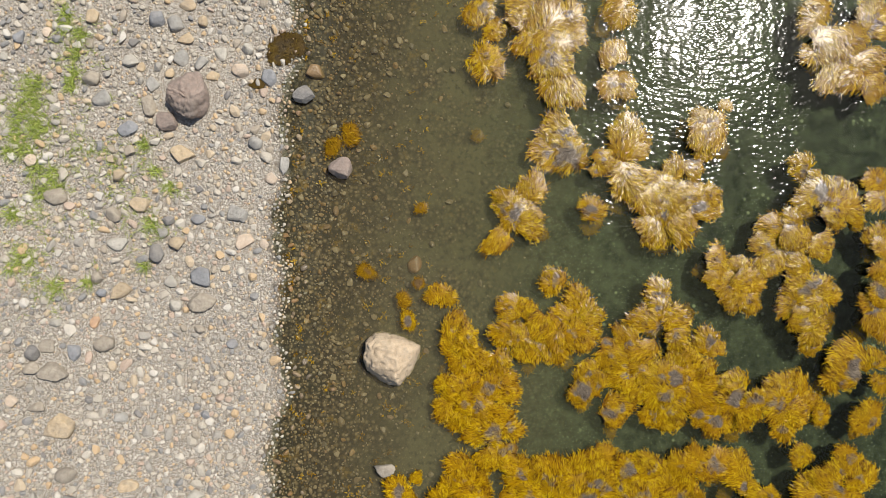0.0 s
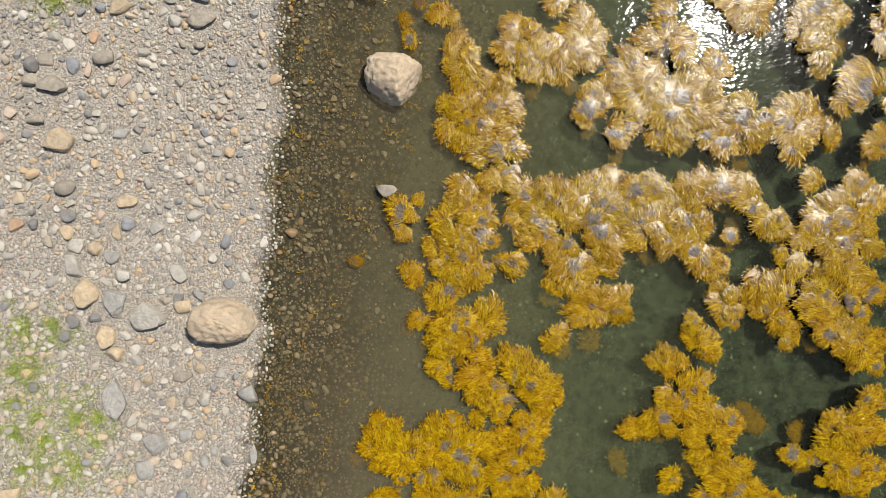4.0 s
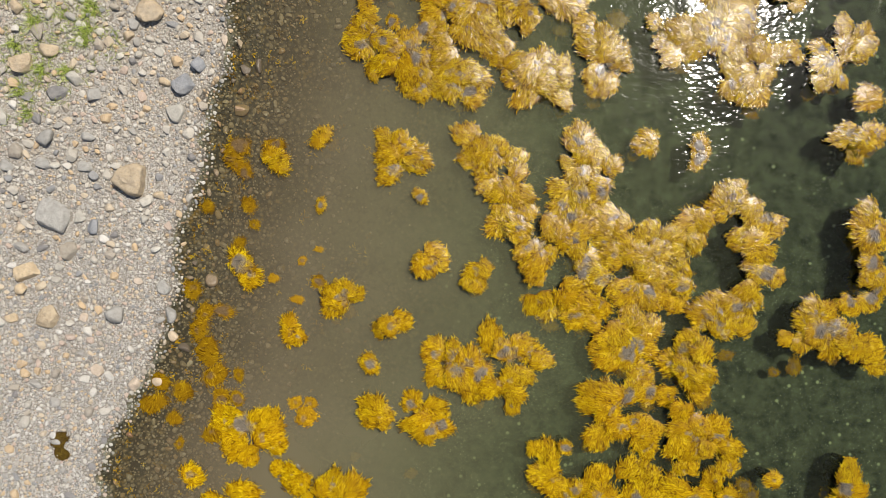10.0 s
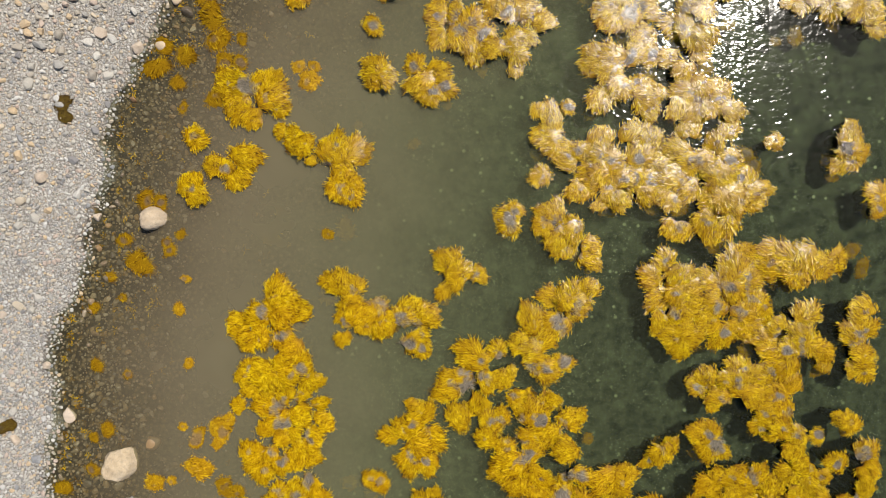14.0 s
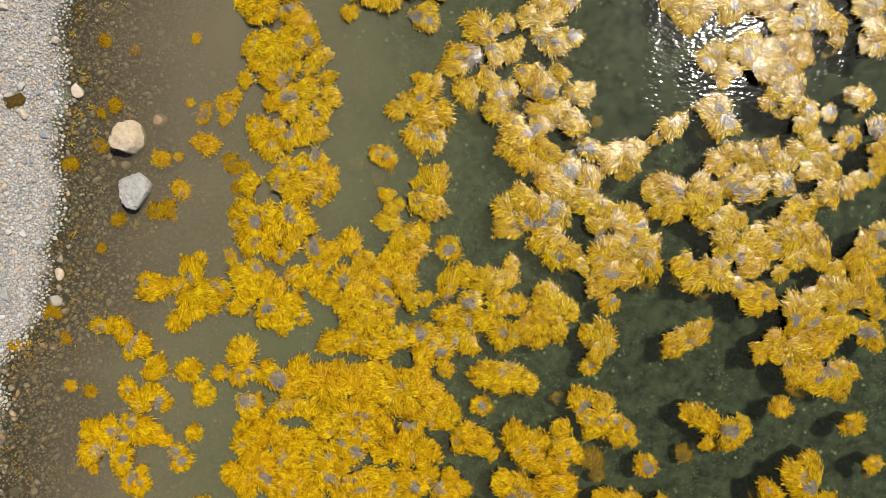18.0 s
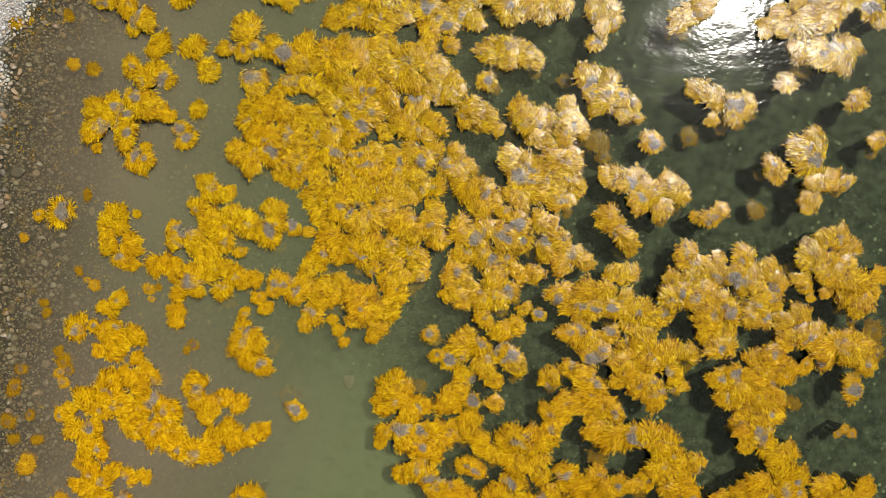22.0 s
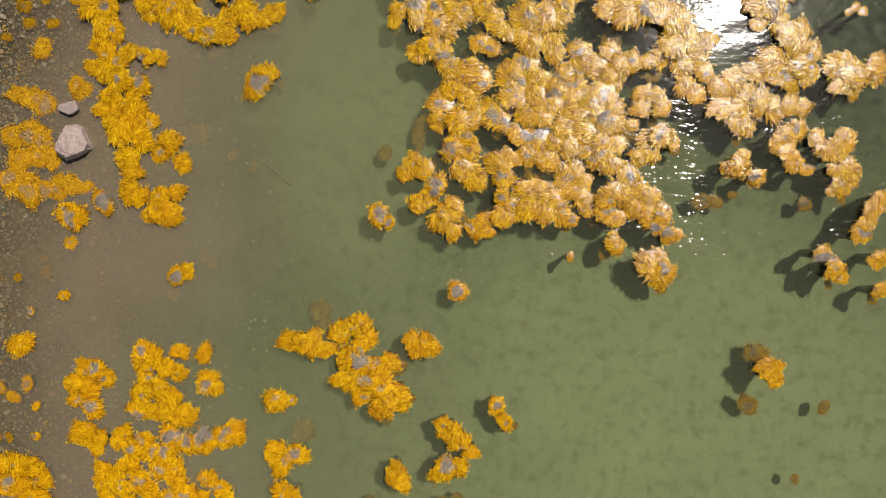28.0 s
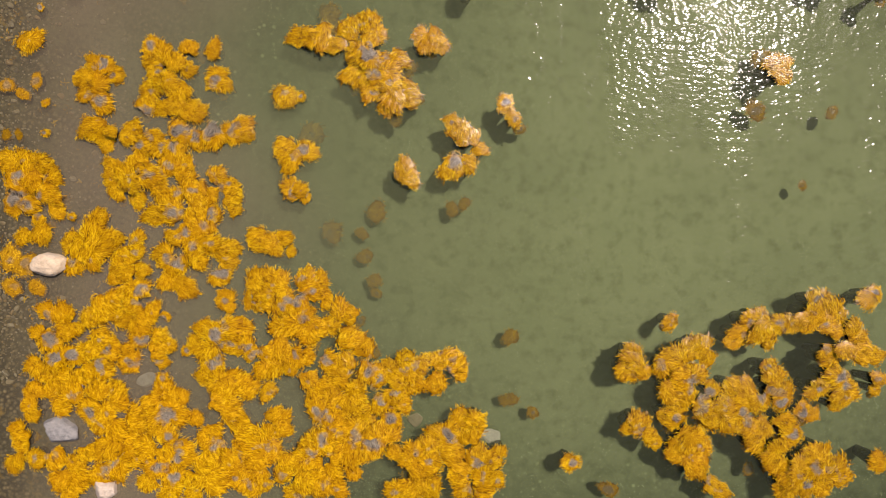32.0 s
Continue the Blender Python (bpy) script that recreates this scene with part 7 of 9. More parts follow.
rockweed_bed(-0.03, -13.55, "crest", [(0.40, -0.31, 0.088), (-0.39, -0.31, 0.087), (-0.21, -0.29, 0.087), (0.29, -0.24, 0.088), (0.14, -0.22, 0.087), (-0.30, -0.20, 0.087), (-0.06, -0.13, 0.087), (0.22, -0.11, 0.096), (-0.23, -0.09, 0.079), (0.31, -0.05, 0.079), (0.12, -0.05, 0.087), (-0.10, -0.00, 0.105), (-0.32, -0.00, 0.114), (-0.08, 0.09, 0.079), (0.27, 0.15, 0.079), (0.38, 0.17, 0.079), (-0.30, 0.22, 0.079), (0.31, 0.26, 0.096), (0.20, 0.26, 0.087), (-0.08, 0.28, 0.079), (-0.17, 0.28, 0.079), (-0.39, 0.28, 0.087)])
rockweed_bed(1.33, -13.62, "crest", [(0.05, -0.04, 0.079), (-0.10, 0.11, 0.079), (-0.04, 0.07, 0.061), (0.09, -0.13, 0.053)])
rockweed_bed(-1.68, -13.63, "crest", [(-0.04, -0.24, 0.044), (-0.57, -0.24, 0.079), (-0.48, -0.22, 0.070), (0.07, -0.14, 0.044), (-0.20, -0.14, 0.087), (-0.04, -0.07, 0.070), (0.33, -0.05, 0.052), (-0.30, -0.05, 0.096), (-0.44, -0.05, 0.070), (0.59, 0.02, 0.044), (0.28, 0.02, 0.096), (0.18, 0.02, 0.070), (0.48, 0.04, 0.052), (-0.11, 0.04, 0.096), (-0.46, 0.04, 0.052), (0.35, 0.08, 0.079), (0.13, 0.08, 0.096), (0.00, 0.13, 0.096), (-0.17, 0.13, 0.087), (0.37, 0.19, 0.061), (0.29, 0.21, 0.070), (-0.26, 0.21, 0.079)])
rockweed_bed(-2.56, -13.64, "crest", [(-0.06, 0.13, 0.087), (0.09, -0.07, 0.079), (-0.07, -0.04, 0.079), (0.06, -0.22, 0.070), (0.00, 0.17, 0.070), (0.02, -0.17, 0.061), (-0.11, 0.07, 0.061), (-0.09, -0.11, 0.052), (0.02, 0.07, 0.052), (0.13, 0.17, 0.035)])
rockweed_bed(-3.32, -13.66, "low", [(0.00, 0.00, 0.039)])
rockweed_bed(-2.89, -13.92, "deep", [(0.00, 0.00, 0.036)])
rockweed_bed(3.02, -13.95, "crest", [(-0.08, 0.11, 0.105), (0.03, -0.03, 0.097), (-0.19, 0.19, 0.096), (0.07, -0.16, 0.088), (0.16, -0.05, 0.088), (-0.10, 0.26, 0.088), (0.21, -0.18, 0.079), (-0.10, -0.00, 0.079), (0.07, 0.08, 0.079), (0.12, 0.21, 0.079), (-0.23, 0.11, 0.079), (0.03, 0.30, 0.079), (0.27, -0.14, 0.070), (0.34, -0.01, 0.070), (-0.23, -0.09, 0.070), (0.19, -0.27, 0.061), (-0.28, -0.03, 0.061), (-0.08, -0.14, 0.044), (-0.19, -0.18, 0.035)])
rockweed_bed(-2.79, -14.01, "low", [(0.03, -0.02, 0.052), (-0.03, 0.02, 0.031)])
rockweed_bed(-2.27, -14.05, "deep", [(0.00, 0.00, 0.036)])
rockweed_bed(-1.59, -14.07, "crest", [(-0.53, -0.24, 0.061), (-0.53, -0.16, 0.079), (-0.53, 0.13, 0.079), (-0.49, -0.02, 0.070), (-0.42, 0.09, 0.096), (-0.36, -0.00, 0.052), (-0.31, 0.15, 0.087), (-0.20, 0.17, 0.079), (-0.16, -0.00, 0.079), (-0.05, 0.11, 0.070), (0.04, 0.08, 0.070), (0.10, 0.08, 0.052), (0.12, -0.05, 0.052), (0.17, -0.13, 0.061), (0.23, -0.00, 0.044), (0.26, 0.08, 0.070), (0.30, 0.04, 0.070), (0.41, -0.05, 0.070), (0.45, 0.02, 0.096), (0.47, -0.27, 0.052), (0.50, 0.15, 0.070), (0.54, -0.18, 0.079)])
rockweed_bed(-2.33, -14.10, "low", [(-0.01, 0.04, 0.052), (0.01, -0.04, 0.035)])
rockweed_bed(-0.56, -14.17, "crest", [(-0.42, 0.07, 0.109), (-0.34, -0.13, 0.044), (-0.34, 0.05, 0.079), (-0.29, -0.21, 0.044), (-0.27, 0.18, 0.061), (-0.25, -0.30, 0.039), (-0.18, 0.07, 0.079), (-0.16, -0.13, 0.061), (-0.12, -0.04, 0.096), (-0.07, 0.09, 0.061), (-0.03, -0.26, 0.044), (-0.03, 0.27, 0.061), (-0.01, -0.17, 0.079), (-0.01, -0.04, 0.088), (0.08, 0.18, 0.070), (0.10, -0.04, 0.070), (0.15, 0.09, 0.079), (0.19, 0.18, 0.079), (0.34, 0.24, 0.070), (0.47, -0.41, 0.061), (0.56, 0.09, 0.079), (0.63, 0.22, 0.105)])
rockweed_bed(1.43, -14.17, "crest", [(-0.32, -0.28, 0.079), (-0.40, -0.26, 0.096), (-0.16, -0.24, 0.079), (-0.01, -0.17, 0.070), (0.12, -0.11, 0.079), (0.25, -0.09, 0.088), (-0.40, -0.08, 0.061), (0.03, -0.06, 0.096), (-0.16, -0.04, 0.079), (-0.30, -0.04, 0.088), (-0.45, 0.00, 0.088), (0.52, 0.05, 0.096), (0.30, 0.05, 0.096), (-0.05, 0.05, 0.070), (-0.34, 0.07, 0.105), (0.38, 0.09, 0.070), (-0.21, 0.09, 0.079), (0.58, 0.13, 0.070), (0.32, 0.18, 0.079), (0.45, 0.20, 0.088), (-0.12, 0.22, 0.079), (-0.03, 0.24, 0.061)])
rockweed_bed(-3.15, -14.21, "deep", [(0.01, -0.04, 0.036), (-0.01, 0.04, 0.036)])
rockweed_bed(0.43, -14.29, "crest", [(0.11, -0.40, 0.070), (-0.15, -0.36, 0.096), (0.07, -0.31, 0.088), (-0.04, -0.27, 0.079), (-0.19, -0.22, 0.088), (-0.33, -0.22, 0.096), (-0.28, -0.14, 0.079), (0.51, -0.12, 0.079), (-0.02, -0.09, 0.088), (0.09, -0.05, 0.070), (-0.15, -0.00, 0.070), (0.27, 0.04, 0.053), (0.16, 0.08, 0.061), (-0.17, 0.13, 0.079), (-0.06, 0.15, 0.088), (-0.33, 0.17, 0.088), (0.46, 0.19, 0.088), (0.03, 0.21, 0.079), (-0.24, 0.21, 0.114), (-0.08, 0.30, 0.096), (0.24, 0.35, 0.079), (0.11, 0.35, 0.079)])
rockweed_bed(-2.65, -14.36, "crest", [(0.08, -0.11, 0.087), (-0.26, 0.00, 0.087), (0.22, -0.06, 0.079), (0.04, -0.19, 0.070), (-0.07, -0.17, 0.061), (-0.02, -0.04, 0.061), (0.06, 0.02, 0.061), (0.02, 0.15, 0.061), (0.09, 0.22, 0.061), (-0.11, 0.02, 0.044), (-0.04, 0.16, 0.044)])
rockweed_bed(-0.14, -14.41, "crest", [(0.00, 0.00, 0.061)])
rockweed_bed(2.24, -14.42, "crest", [(-0.21, 0.12, 0.097), (-0.20, -0.01, 0.079), (-0.18, 0.50, 0.088), (-0.18, 0.28, 0.079), (-0.14, -0.34, 0.079), (-0.12, -0.10, 0.088), (-0.10, 0.28, 0.070), (-0.10, 0.03, 0.097), (-0.07, 0.17, 0.088), (-0.07, -0.49, 0.079), (-0.03, 0.47, 0.079), (-0.03, -0.32, 0.079), (0.02, -0.45, 0.088), (0.08, -0.32, 0.070), (0.10, 0.43, 0.105), (0.12, 0.14, 0.079), (0.17, 0.34, 0.088), (0.17, 0.21, 0.097), (0.17, -0.19, 0.097), (0.17, -0.38, 0.088), (0.19, -0.49, 0.105), (0.23, 0.12, 0.070)])
rockweed_bed(-1.55, -14.47, "crest", [(-0.05, -0.02, 0.105), (0.04, -0.00, 0.087), (0.10, -0.18, 0.079), (-0.00, -0.13, 0.079), (-0.05, 0.11, 0.070), (-0.05, 0.22, 0.044)])
rockweed_bed(3.40, -14.49, "deep", [(0.00, -0.09, 0.081), (-0.00, 0.09, 0.081)])
rockweed_bed(2.77, -14.50, "crest", [(-0.29, -0.20, 0.079), (-0.27, 0.59, 0.088), (-0.25, 0.35, 0.079), (-0.25, -0.09, 0.088), (-0.25, -0.53, 0.097), (-0.22, -0.42, 0.088), (-0.20, 0.50, 0.070), (-0.16, 0.17, 0.079), (-0.16, -0.24, 0.061), (-0.12, 0.06, 0.088), (-0.11, -0.18, 0.061), (-0.03, 0.24, 0.079), (-0.00, -0.16, 0.070), (0.02, 0.09, 0.088), (0.10, 0.13, 0.061), (0.13, -0.00, 0.097), (0.17, -0.11, 0.088), (0.24, 0.02, 0.088), (0.33, -0.07, 0.079), (0.37, 0.02, 0.097), (0.46, -0.02, 0.079), (0.50, -0.16, 0.070)])
rockweed_bed(-2.02, -14.52, "deep", [(0.03, 0.02, 0.045), (-0.03, -0.02, 0.036)])
rockweed_bed(-3.01, -14.62, "deep", [(-0.00, -0.01, 0.062), (0.04, -0.07, 0.045), (-0.04, 0.08, 0.036)])
rockweed_bed(1.38, -14.74, "crest", [(-0.09, -0.30, 0.079), (-0.18, -0.26, 0.105), (-0.35, -0.21, 0.088), (0.24, -0.17, 0.088), (-0.26, -0.17, 0.088), (0.42, -0.08, 0.053), (0.09, -0.08, 0.079), (-0.22, -0.08, 0.079), (0.17, -0.04, 0.079), (-0.07, -0.04, 0.061), (-0.31, -0.02, 0.097), (0.37, 0.01, 0.079), (-0.00, 0.01, 0.088), (-0.44, 0.07, 0.061), (0.17, 0.09, 0.097), (-0.05, 0.09, 0.079), (0.31, 0.16, 0.097), (-0.29, 0.16, 0.061), (0.48, 0.18, 0.079), (0.02, 0.20, 0.096), (-0.18, 0.20, 0.079), (0.15, 0.27, 0.096)])
rockweed_bed(-3.03, -14.75, "low", [(0.01, -0.04, 0.052), (-0.01, 0.04, 0.044)])
rockweed_bed(-3.37, -14.76, "deep", [(-0.03, -0.07, 0.062), (0.03, 0.07, 0.053)])
rockweed_bed(3.16, -14.83, "crest", [(0.00, 0.00, 0.079)])
rockweed_bed(-0.25, -14.84, "deep", [(0.00, 0.00, 0.062)])
rockweed_bed(-1.25, -14.92, "deep", [(0.00, 0.00, 0.071)])
rockweed_bed(2.75, -14.98, "deep", [(0.00, 0.00, 0.054)])
rockweed_bed(-2.66, -14.99, "crest", [(-0.38, -0.05, 0.052), (-0.30, -0.03, 0.070), (-0.24, -0.16, 0.079), (-0.17, 0.08, 0.087), (-0.16, -0.27, 0.079), (-0.11, -0.16, 0.088), (-0.07, -0.31, 0.071), (-0.04, -0.01, 0.079), (0.01, 0.06, 0.096), (0.05, 0.21, 0.096), (0.12, 0.04, 0.096), (0.14, 0.26, 0.070), (0.18, -0.09, 0.071), (0.23, 0.21, 0.096), (0.23, 0.39, 0.052), (0.24, -0.16, 0.079), (0.27, -0.01, 0.079)])
rockweed_bed(-1.19, -15.00, "crest", [(0.00, 0.00, 0.061)])
rockweed_bed(-1.94, -15.04, "crest", [(-0.41, 0.11, 0.096), (-0.40, 0.31, 0.079), (-0.35, -0.15, 0.097), (-0.27, 0.04, 0.079), (-0.23, -0.04, 0.088), (-0.22, -0.18, 0.097), (-0.19, 0.04, 0.070), (-0.03, 0.22, 0.096), (-0.01, 0.13, 0.079), (0.07, -0.00, 0.070), (0.09, -0.18, 0.079), (0.10, 0.07, 0.079), (0.18, 0.13, 0.079), (0.23, -0.11, 0.079), (0.27, -0.18, 0.079), (0.29, 0.09, 0.070), (0.40, -0.16, 0.071), (0.47, -0.14, 0.071)])
rockweed_bed(-3.28, -15.05, "deep", [(0.00, 0.00, 0.045)])
rockweed_bed(-3.45, -15.10, "deep", [(0.00, 0.00, 0.062)])
rockweed_bed(0.52, -15.14, "crest", [(0.41, -0.39, 0.088), (0.21, -0.39, 0.062), (0.03, -0.30, 0.088), (0.17, -0.28, 0.088), (-0.08, -0.23, 0.071), (-0.16, -0.21, 0.080), (-0.25, -0.14, 0.080), (0.23, -0.10, 0.088), (0.10, -0.10, 0.106), (-0.03, -0.08, 0.106), (-0.34, -0.05, 0.088), (0.28, -0.01, 0.080), (-0.35, 0.05, 0.088), (0.33, 0.09, 0.079), (0.24, 0.13, 0.061), (0.39, 0.18, 0.088), (-0.16, 0.18, 0.070), (-0.33, 0.22, 0.070), (-0.42, 0.27, 0.079), (-0.16, 0.36, 0.061), (0.28, 0.40, 0.079), (-0.40, 0.40, 0.070)])
rockweed_bed(-0.25, -15.15, "crest", [(0.30, -0.50, 0.097), (0.16, -0.48, 0.097), (0.08, -0.37, 0.088), (-0.10, -0.37, 0.071), (-0.01, -0.30, 0.088), (0.12, -0.17, 0.080), (0.03, -0.13, 0.088), (-0.28, -0.10, 0.053), (0.17, -0.04, 0.097), (-0.10, -0.04, 0.088), (0.30, -0.02, 0.097), (0.01, -0.02, 0.088), (-0.23, -0.02, 0.062), (-0.06, 0.13, 0.079), (0.02, 0.17, 0.079), (-0.26, 0.19, 0.079), (0.26, 0.23, 0.096), (-0.17, 0.24, 0.096), (-0.11, 0.32, 0.079), (-0.22, 0.32, 0.079), (-0.17, 0.41, 0.070), (0.26, 0.54, 0.079)])
rockweed_bed(3.11, -15.19, "low", [(-0.00, 0.03, 0.035), (0.06, -0.01, 0.035), (-0.05, -0.01, 0.035)])
rockweed_bed(-3.40, -15.24, "deep", [(0.00, 0.00, 0.045)])
rockweed_bed(-3.22, -15.24, "deep", [(0.00, 0.00, 0.045)])
rockweed_bed(-3.59, -15.35, "deep", [(0.00, 0.00, 0.036)])
rockweed_bed(1.20, -15.41, "deep", [(0.00, 0.00, 0.081)])
rockweed_bed(-3.31, -15.43, "low", [(0.00, 0.00, 0.062)])
rockweed_bed(-1.99, -15.45, "deep", [(0.00, 0.00, 0.063)])
rockweed_bed(0.18, -15.45, "crest", [(-0.04, 0.02, 0.071), (0.04, -0.02, 0.062)])
rockweed_bed(2.35, -15.48, "crest", [(-0.49, -0.12, 0.080), (-0.44, -0.21, 0.071), (-0.44, 0.06, 0.080), (-0.37, 0.06, 0.044), (-0.33, -0.34, 0.080), (-0.22, -0.25, 0.089), (-0.05, 0.39, 0.079), (-0.04, -0.19, 0.089), (-0.04, 0.30, 0.071), (-0.02, 0.19, 0.062), (0.04, 0.43, 0.097), (0.05, -0.12, 0.089), (0.07, 0.32, 0.097), (0.11, -0.21, 0.071), (0.14, 0.19, 0.089), (0.20, 0.10, 0.080), (0.22, -0.28, 0.080), (0.27, -0.01, 0.089), (0.29, -0.17, 0.089), (0.31, 0.14, 0.080), (0.36, -0.21, 0.080), (0.38, -0.06, 0.080)])
rockweed_bed(1.42, -15.49, "crest", [(-0.36, -0.14, 0.089), (-0.31, -0.34, 0.089), (-0.29, 0.43, 0.070), (-0.27, -0.21, 0.062), (-0.27, -0.01, 0.071), (-0.26, 0.32, 0.088), (-0.22, -0.28, 0.062), (-0.20, -0.14, 0.089), (-0.13, 0.27, 0.106), (-0.09, -0.10, 0.080), (-0.00, -0.34, 0.062), (0.00, 0.29, 0.106), (0.04, -0.10, 0.062), (0.13, -0.06, 0.089), (0.13, 0.29, 0.097), (0.22, 0.16, 0.088), (0.24, 0.01, 0.089), (0.27, 0.25, 0.097), (0.31, -0.13, 0.097), (0.33, -0.28, 0.089), (0.33, 0.12, 0.080), (0.38, 0.01, 0.089)])
rockweed_bed(-2.52, -15.58, "crest", [(-0.17, -0.36, 0.088), (-0.31, -0.34, 0.071), (-0.24, -0.25, 0.080), (-0.06, -0.23, 0.062), (-0.02, -0.16, 0.080), (-0.15, -0.12, 0.071), (-0.26, -0.07, 0.088), (-0.37, -0.01, 0.071), (-0.19, 0.02, 0.071), (0.14, 0.06, 0.053), (0.03, 0.06, 0.062), (-0.08, 0.10, 0.062), (-0.26, 0.10, 0.079), (-0.32, 0.17, 0.088), (0.69, 0.23, 0.062), (0.52, 0.25, 0.088), (0.61, 0.27, 0.088), (0.43, 0.27, 0.088)])
rockweed_bed(-1.55, -15.69, "crest", [(-0.06, -0.03, 0.111), (0.06, 0.03, 0.053)])
rockweed_bed(3.08, -15.70, "crest", [(0.00, -0.02, 0.089), (0.16, -0.00, 0.080), (-0.15, 0.05, 0.080), (-0.06, 0.09, 0.080), (-0.11, -0.07, 0.071), (-0.02, -0.13, 0.062), (0.18, 0.09, 0.062)])
rockweed_bed(-3.02, -15.76, "low", [(0.02, -0.02, 0.062), (-0.02, 0.02, 0.062)])
rockweed_bed(-3.38, -15.84, "low", [(0.02, 0.01, 0.080), (-0.11, 0.04, 0.080), (0.09, -0.05, 0.071)])
rockweed_bed(0.58, -15.92, "crest", [(0.26, -0.33, 0.089), (0.12, -0.31, 0.080), (-0.01, -0.26, 0.097), (-0.14, -0.24, 0.089), (0.21, -0.17, 0.089), (-0.27, -0.13, 0.071), (0.04, -0.11, 0.080), (0.30, -0.09, 0.089), (-0.10, -0.08, 0.080), (-0.36, -0.08, 0.097), (0.08, -0.02, 0.089), (0.26, 0.05, 0.080), (-0.18, 0.05, 0.089), (-0.03, 0.07, 0.097), (0.15, 0.11, 0.097), (0.30, 0.16, 0.089), (-0.12, 0.16, 0.089), (-0.45, 0.18, 0.088), (-0.00, 0.20, 0.089), (0.22, 0.25, 0.089), (-0.20, 0.25, 0.097), (-0.09, 0.34, 0.088)])
rockweed_bed(-0.33, -16.11, "deep", [(0.02, 0.06, 0.072), (-0.02, -0.06, 0.063)])
rockweed_bed(-2.14, -16.12, "deep", [(0.00, 0.00, 0.081)])
rockweed_bed(1.87, -16.24, "crest", [(-0.43, -0.55, 0.080), (-0.41, -0.42, 0.080), (-0.41, -0.06, 0.080), (-0.41, 0.05, 0.080), (-0.34, -0.64, 0.062), (-0.34, 0.38, 0.062), (-0.32, -0.55, 0.080), (-0.32, 0.07, 0.080), (-0.32, 0.29, 0.071), (-0.26, -0.71, 0.071), (-0.23, 0.02, 0.062), (-0.19, -0.71, 0.044), (-0.05, 0.40, 0.071), (0.17, 0.28, 0.089), (0.30, 0.17, 0.080), (0.30, 0.28, 0.080), (0.35, 0.39, 0.080), (0.37, 0.13, 0.062), (0.48, 0.33, 0.089), (0.57, 0.28, 0.089), (0.70, 0.30, 0.080), (0.79, 0.28, 0.062)])
rockweed_bed(-0.63, -16.27, "deep", [(0.00, 0.00, 0.063)])
rockweed_bed(-1.85, -16.28, "deep", [(0.00, 0.00, 0.045)])
rockweed_bed(2.81, -16.35, "crest", [(0.05, 0.06, 0.089), (0.16, -0.23, 0.080), (0.23, -0.10, 0.080), (0.16, 0.10, 0.080), (-0.24, 0.04, 0.080), (-0.28, 0.17, 0.080), (-0.19, 0.22, 0.071), (0.25, -0.19, 0.062), (-0.19, -0.05, 0.062), (0.12, 0.01, 0.062), (0.21, 0.17, 0.062), (-0.04, 0.15, 0.062), (-0.33, 0.11, 0.062), (0.12, -0.10, 0.053), (-0.11, -0.09, 0.053), (0.09, -0.27, 0.044)])
rockweed_bed(-2.21, -16.36, "crest", [(0.00, 0.00, 0.071)])
rockweed_bed(1.16, -16.36, "crest", [(-0.21, -0.16, 0.071), (-0.21, 0.22, 0.097), (-0.19, -0.40, 0.044), (-0.18, 0.09, 0.080), (-0.18, 0.46, 0.097), (-0.09, 0.15, 0.080), (-0.09, 0.33, 0.089), (-0.07, 0.02, 0.089), (-0.05, -0.40, 0.080), (-0.01, -0.29, 0.098), (-0.01, -0.05, 0.080), (-0.01, 0.26, 0.089), (0.02, 0.39, 0.089), (0.03, -0.45, 0.071), (0.04, 0.13, 0.071), (0.08, -0.27, 0.089), (0.13, -0.12, 0.080), (0.17, -0.38, 0.080), (0.17, 0.28, 0.062), (0.21, -0.25, 0.089), (0.21, 0.02, 0.062), (0.24, 0.41, 0.071)])
rockweed_bed(-2.50, -16.36, "crest", [(0.20, -0.39, 0.080), (0.02, -0.39, 0.062), (0.11, -0.37, 0.097), (0.11, -0.24, 0.071), (-0.07, -0.24, 0.080), (0.24, -0.22, 0.062), (-0.13, -0.19, 0.062), (-0.09, -0.06, 0.062), (-0.13, 0.03, 0.080), (0.11, 0.09, 0.071), (0.20, 0.18, 0.080), (-0.02, 0.20, 0.080), (-0.17, 0.23, 0.080), (-0.10, 0.29, 0.088), (-0.26, 0.32, 0.062), (0.03, 0.34, 0.062), (-0.06, 0.43, 0.080)])
rockweed_bed(-3.33, -16.37, "low", [(-0.11, -0.16, 0.089), (0.02, -0.18, 0.080), (-0.24, -0.11, 0.080), (-0.04, 0.08, 0.080), (-0.17, 0.06, 0.080), (0.01, 0.22, 0.080), (-0.10, 0.26, 0.080), (0.25, -0.14, 0.071), (0.14, -0.16, 0.071), (0.09, 0.06, 0.071), (-0.21, 0.24, 0.071), (0.36, -0.16, 0.053)])
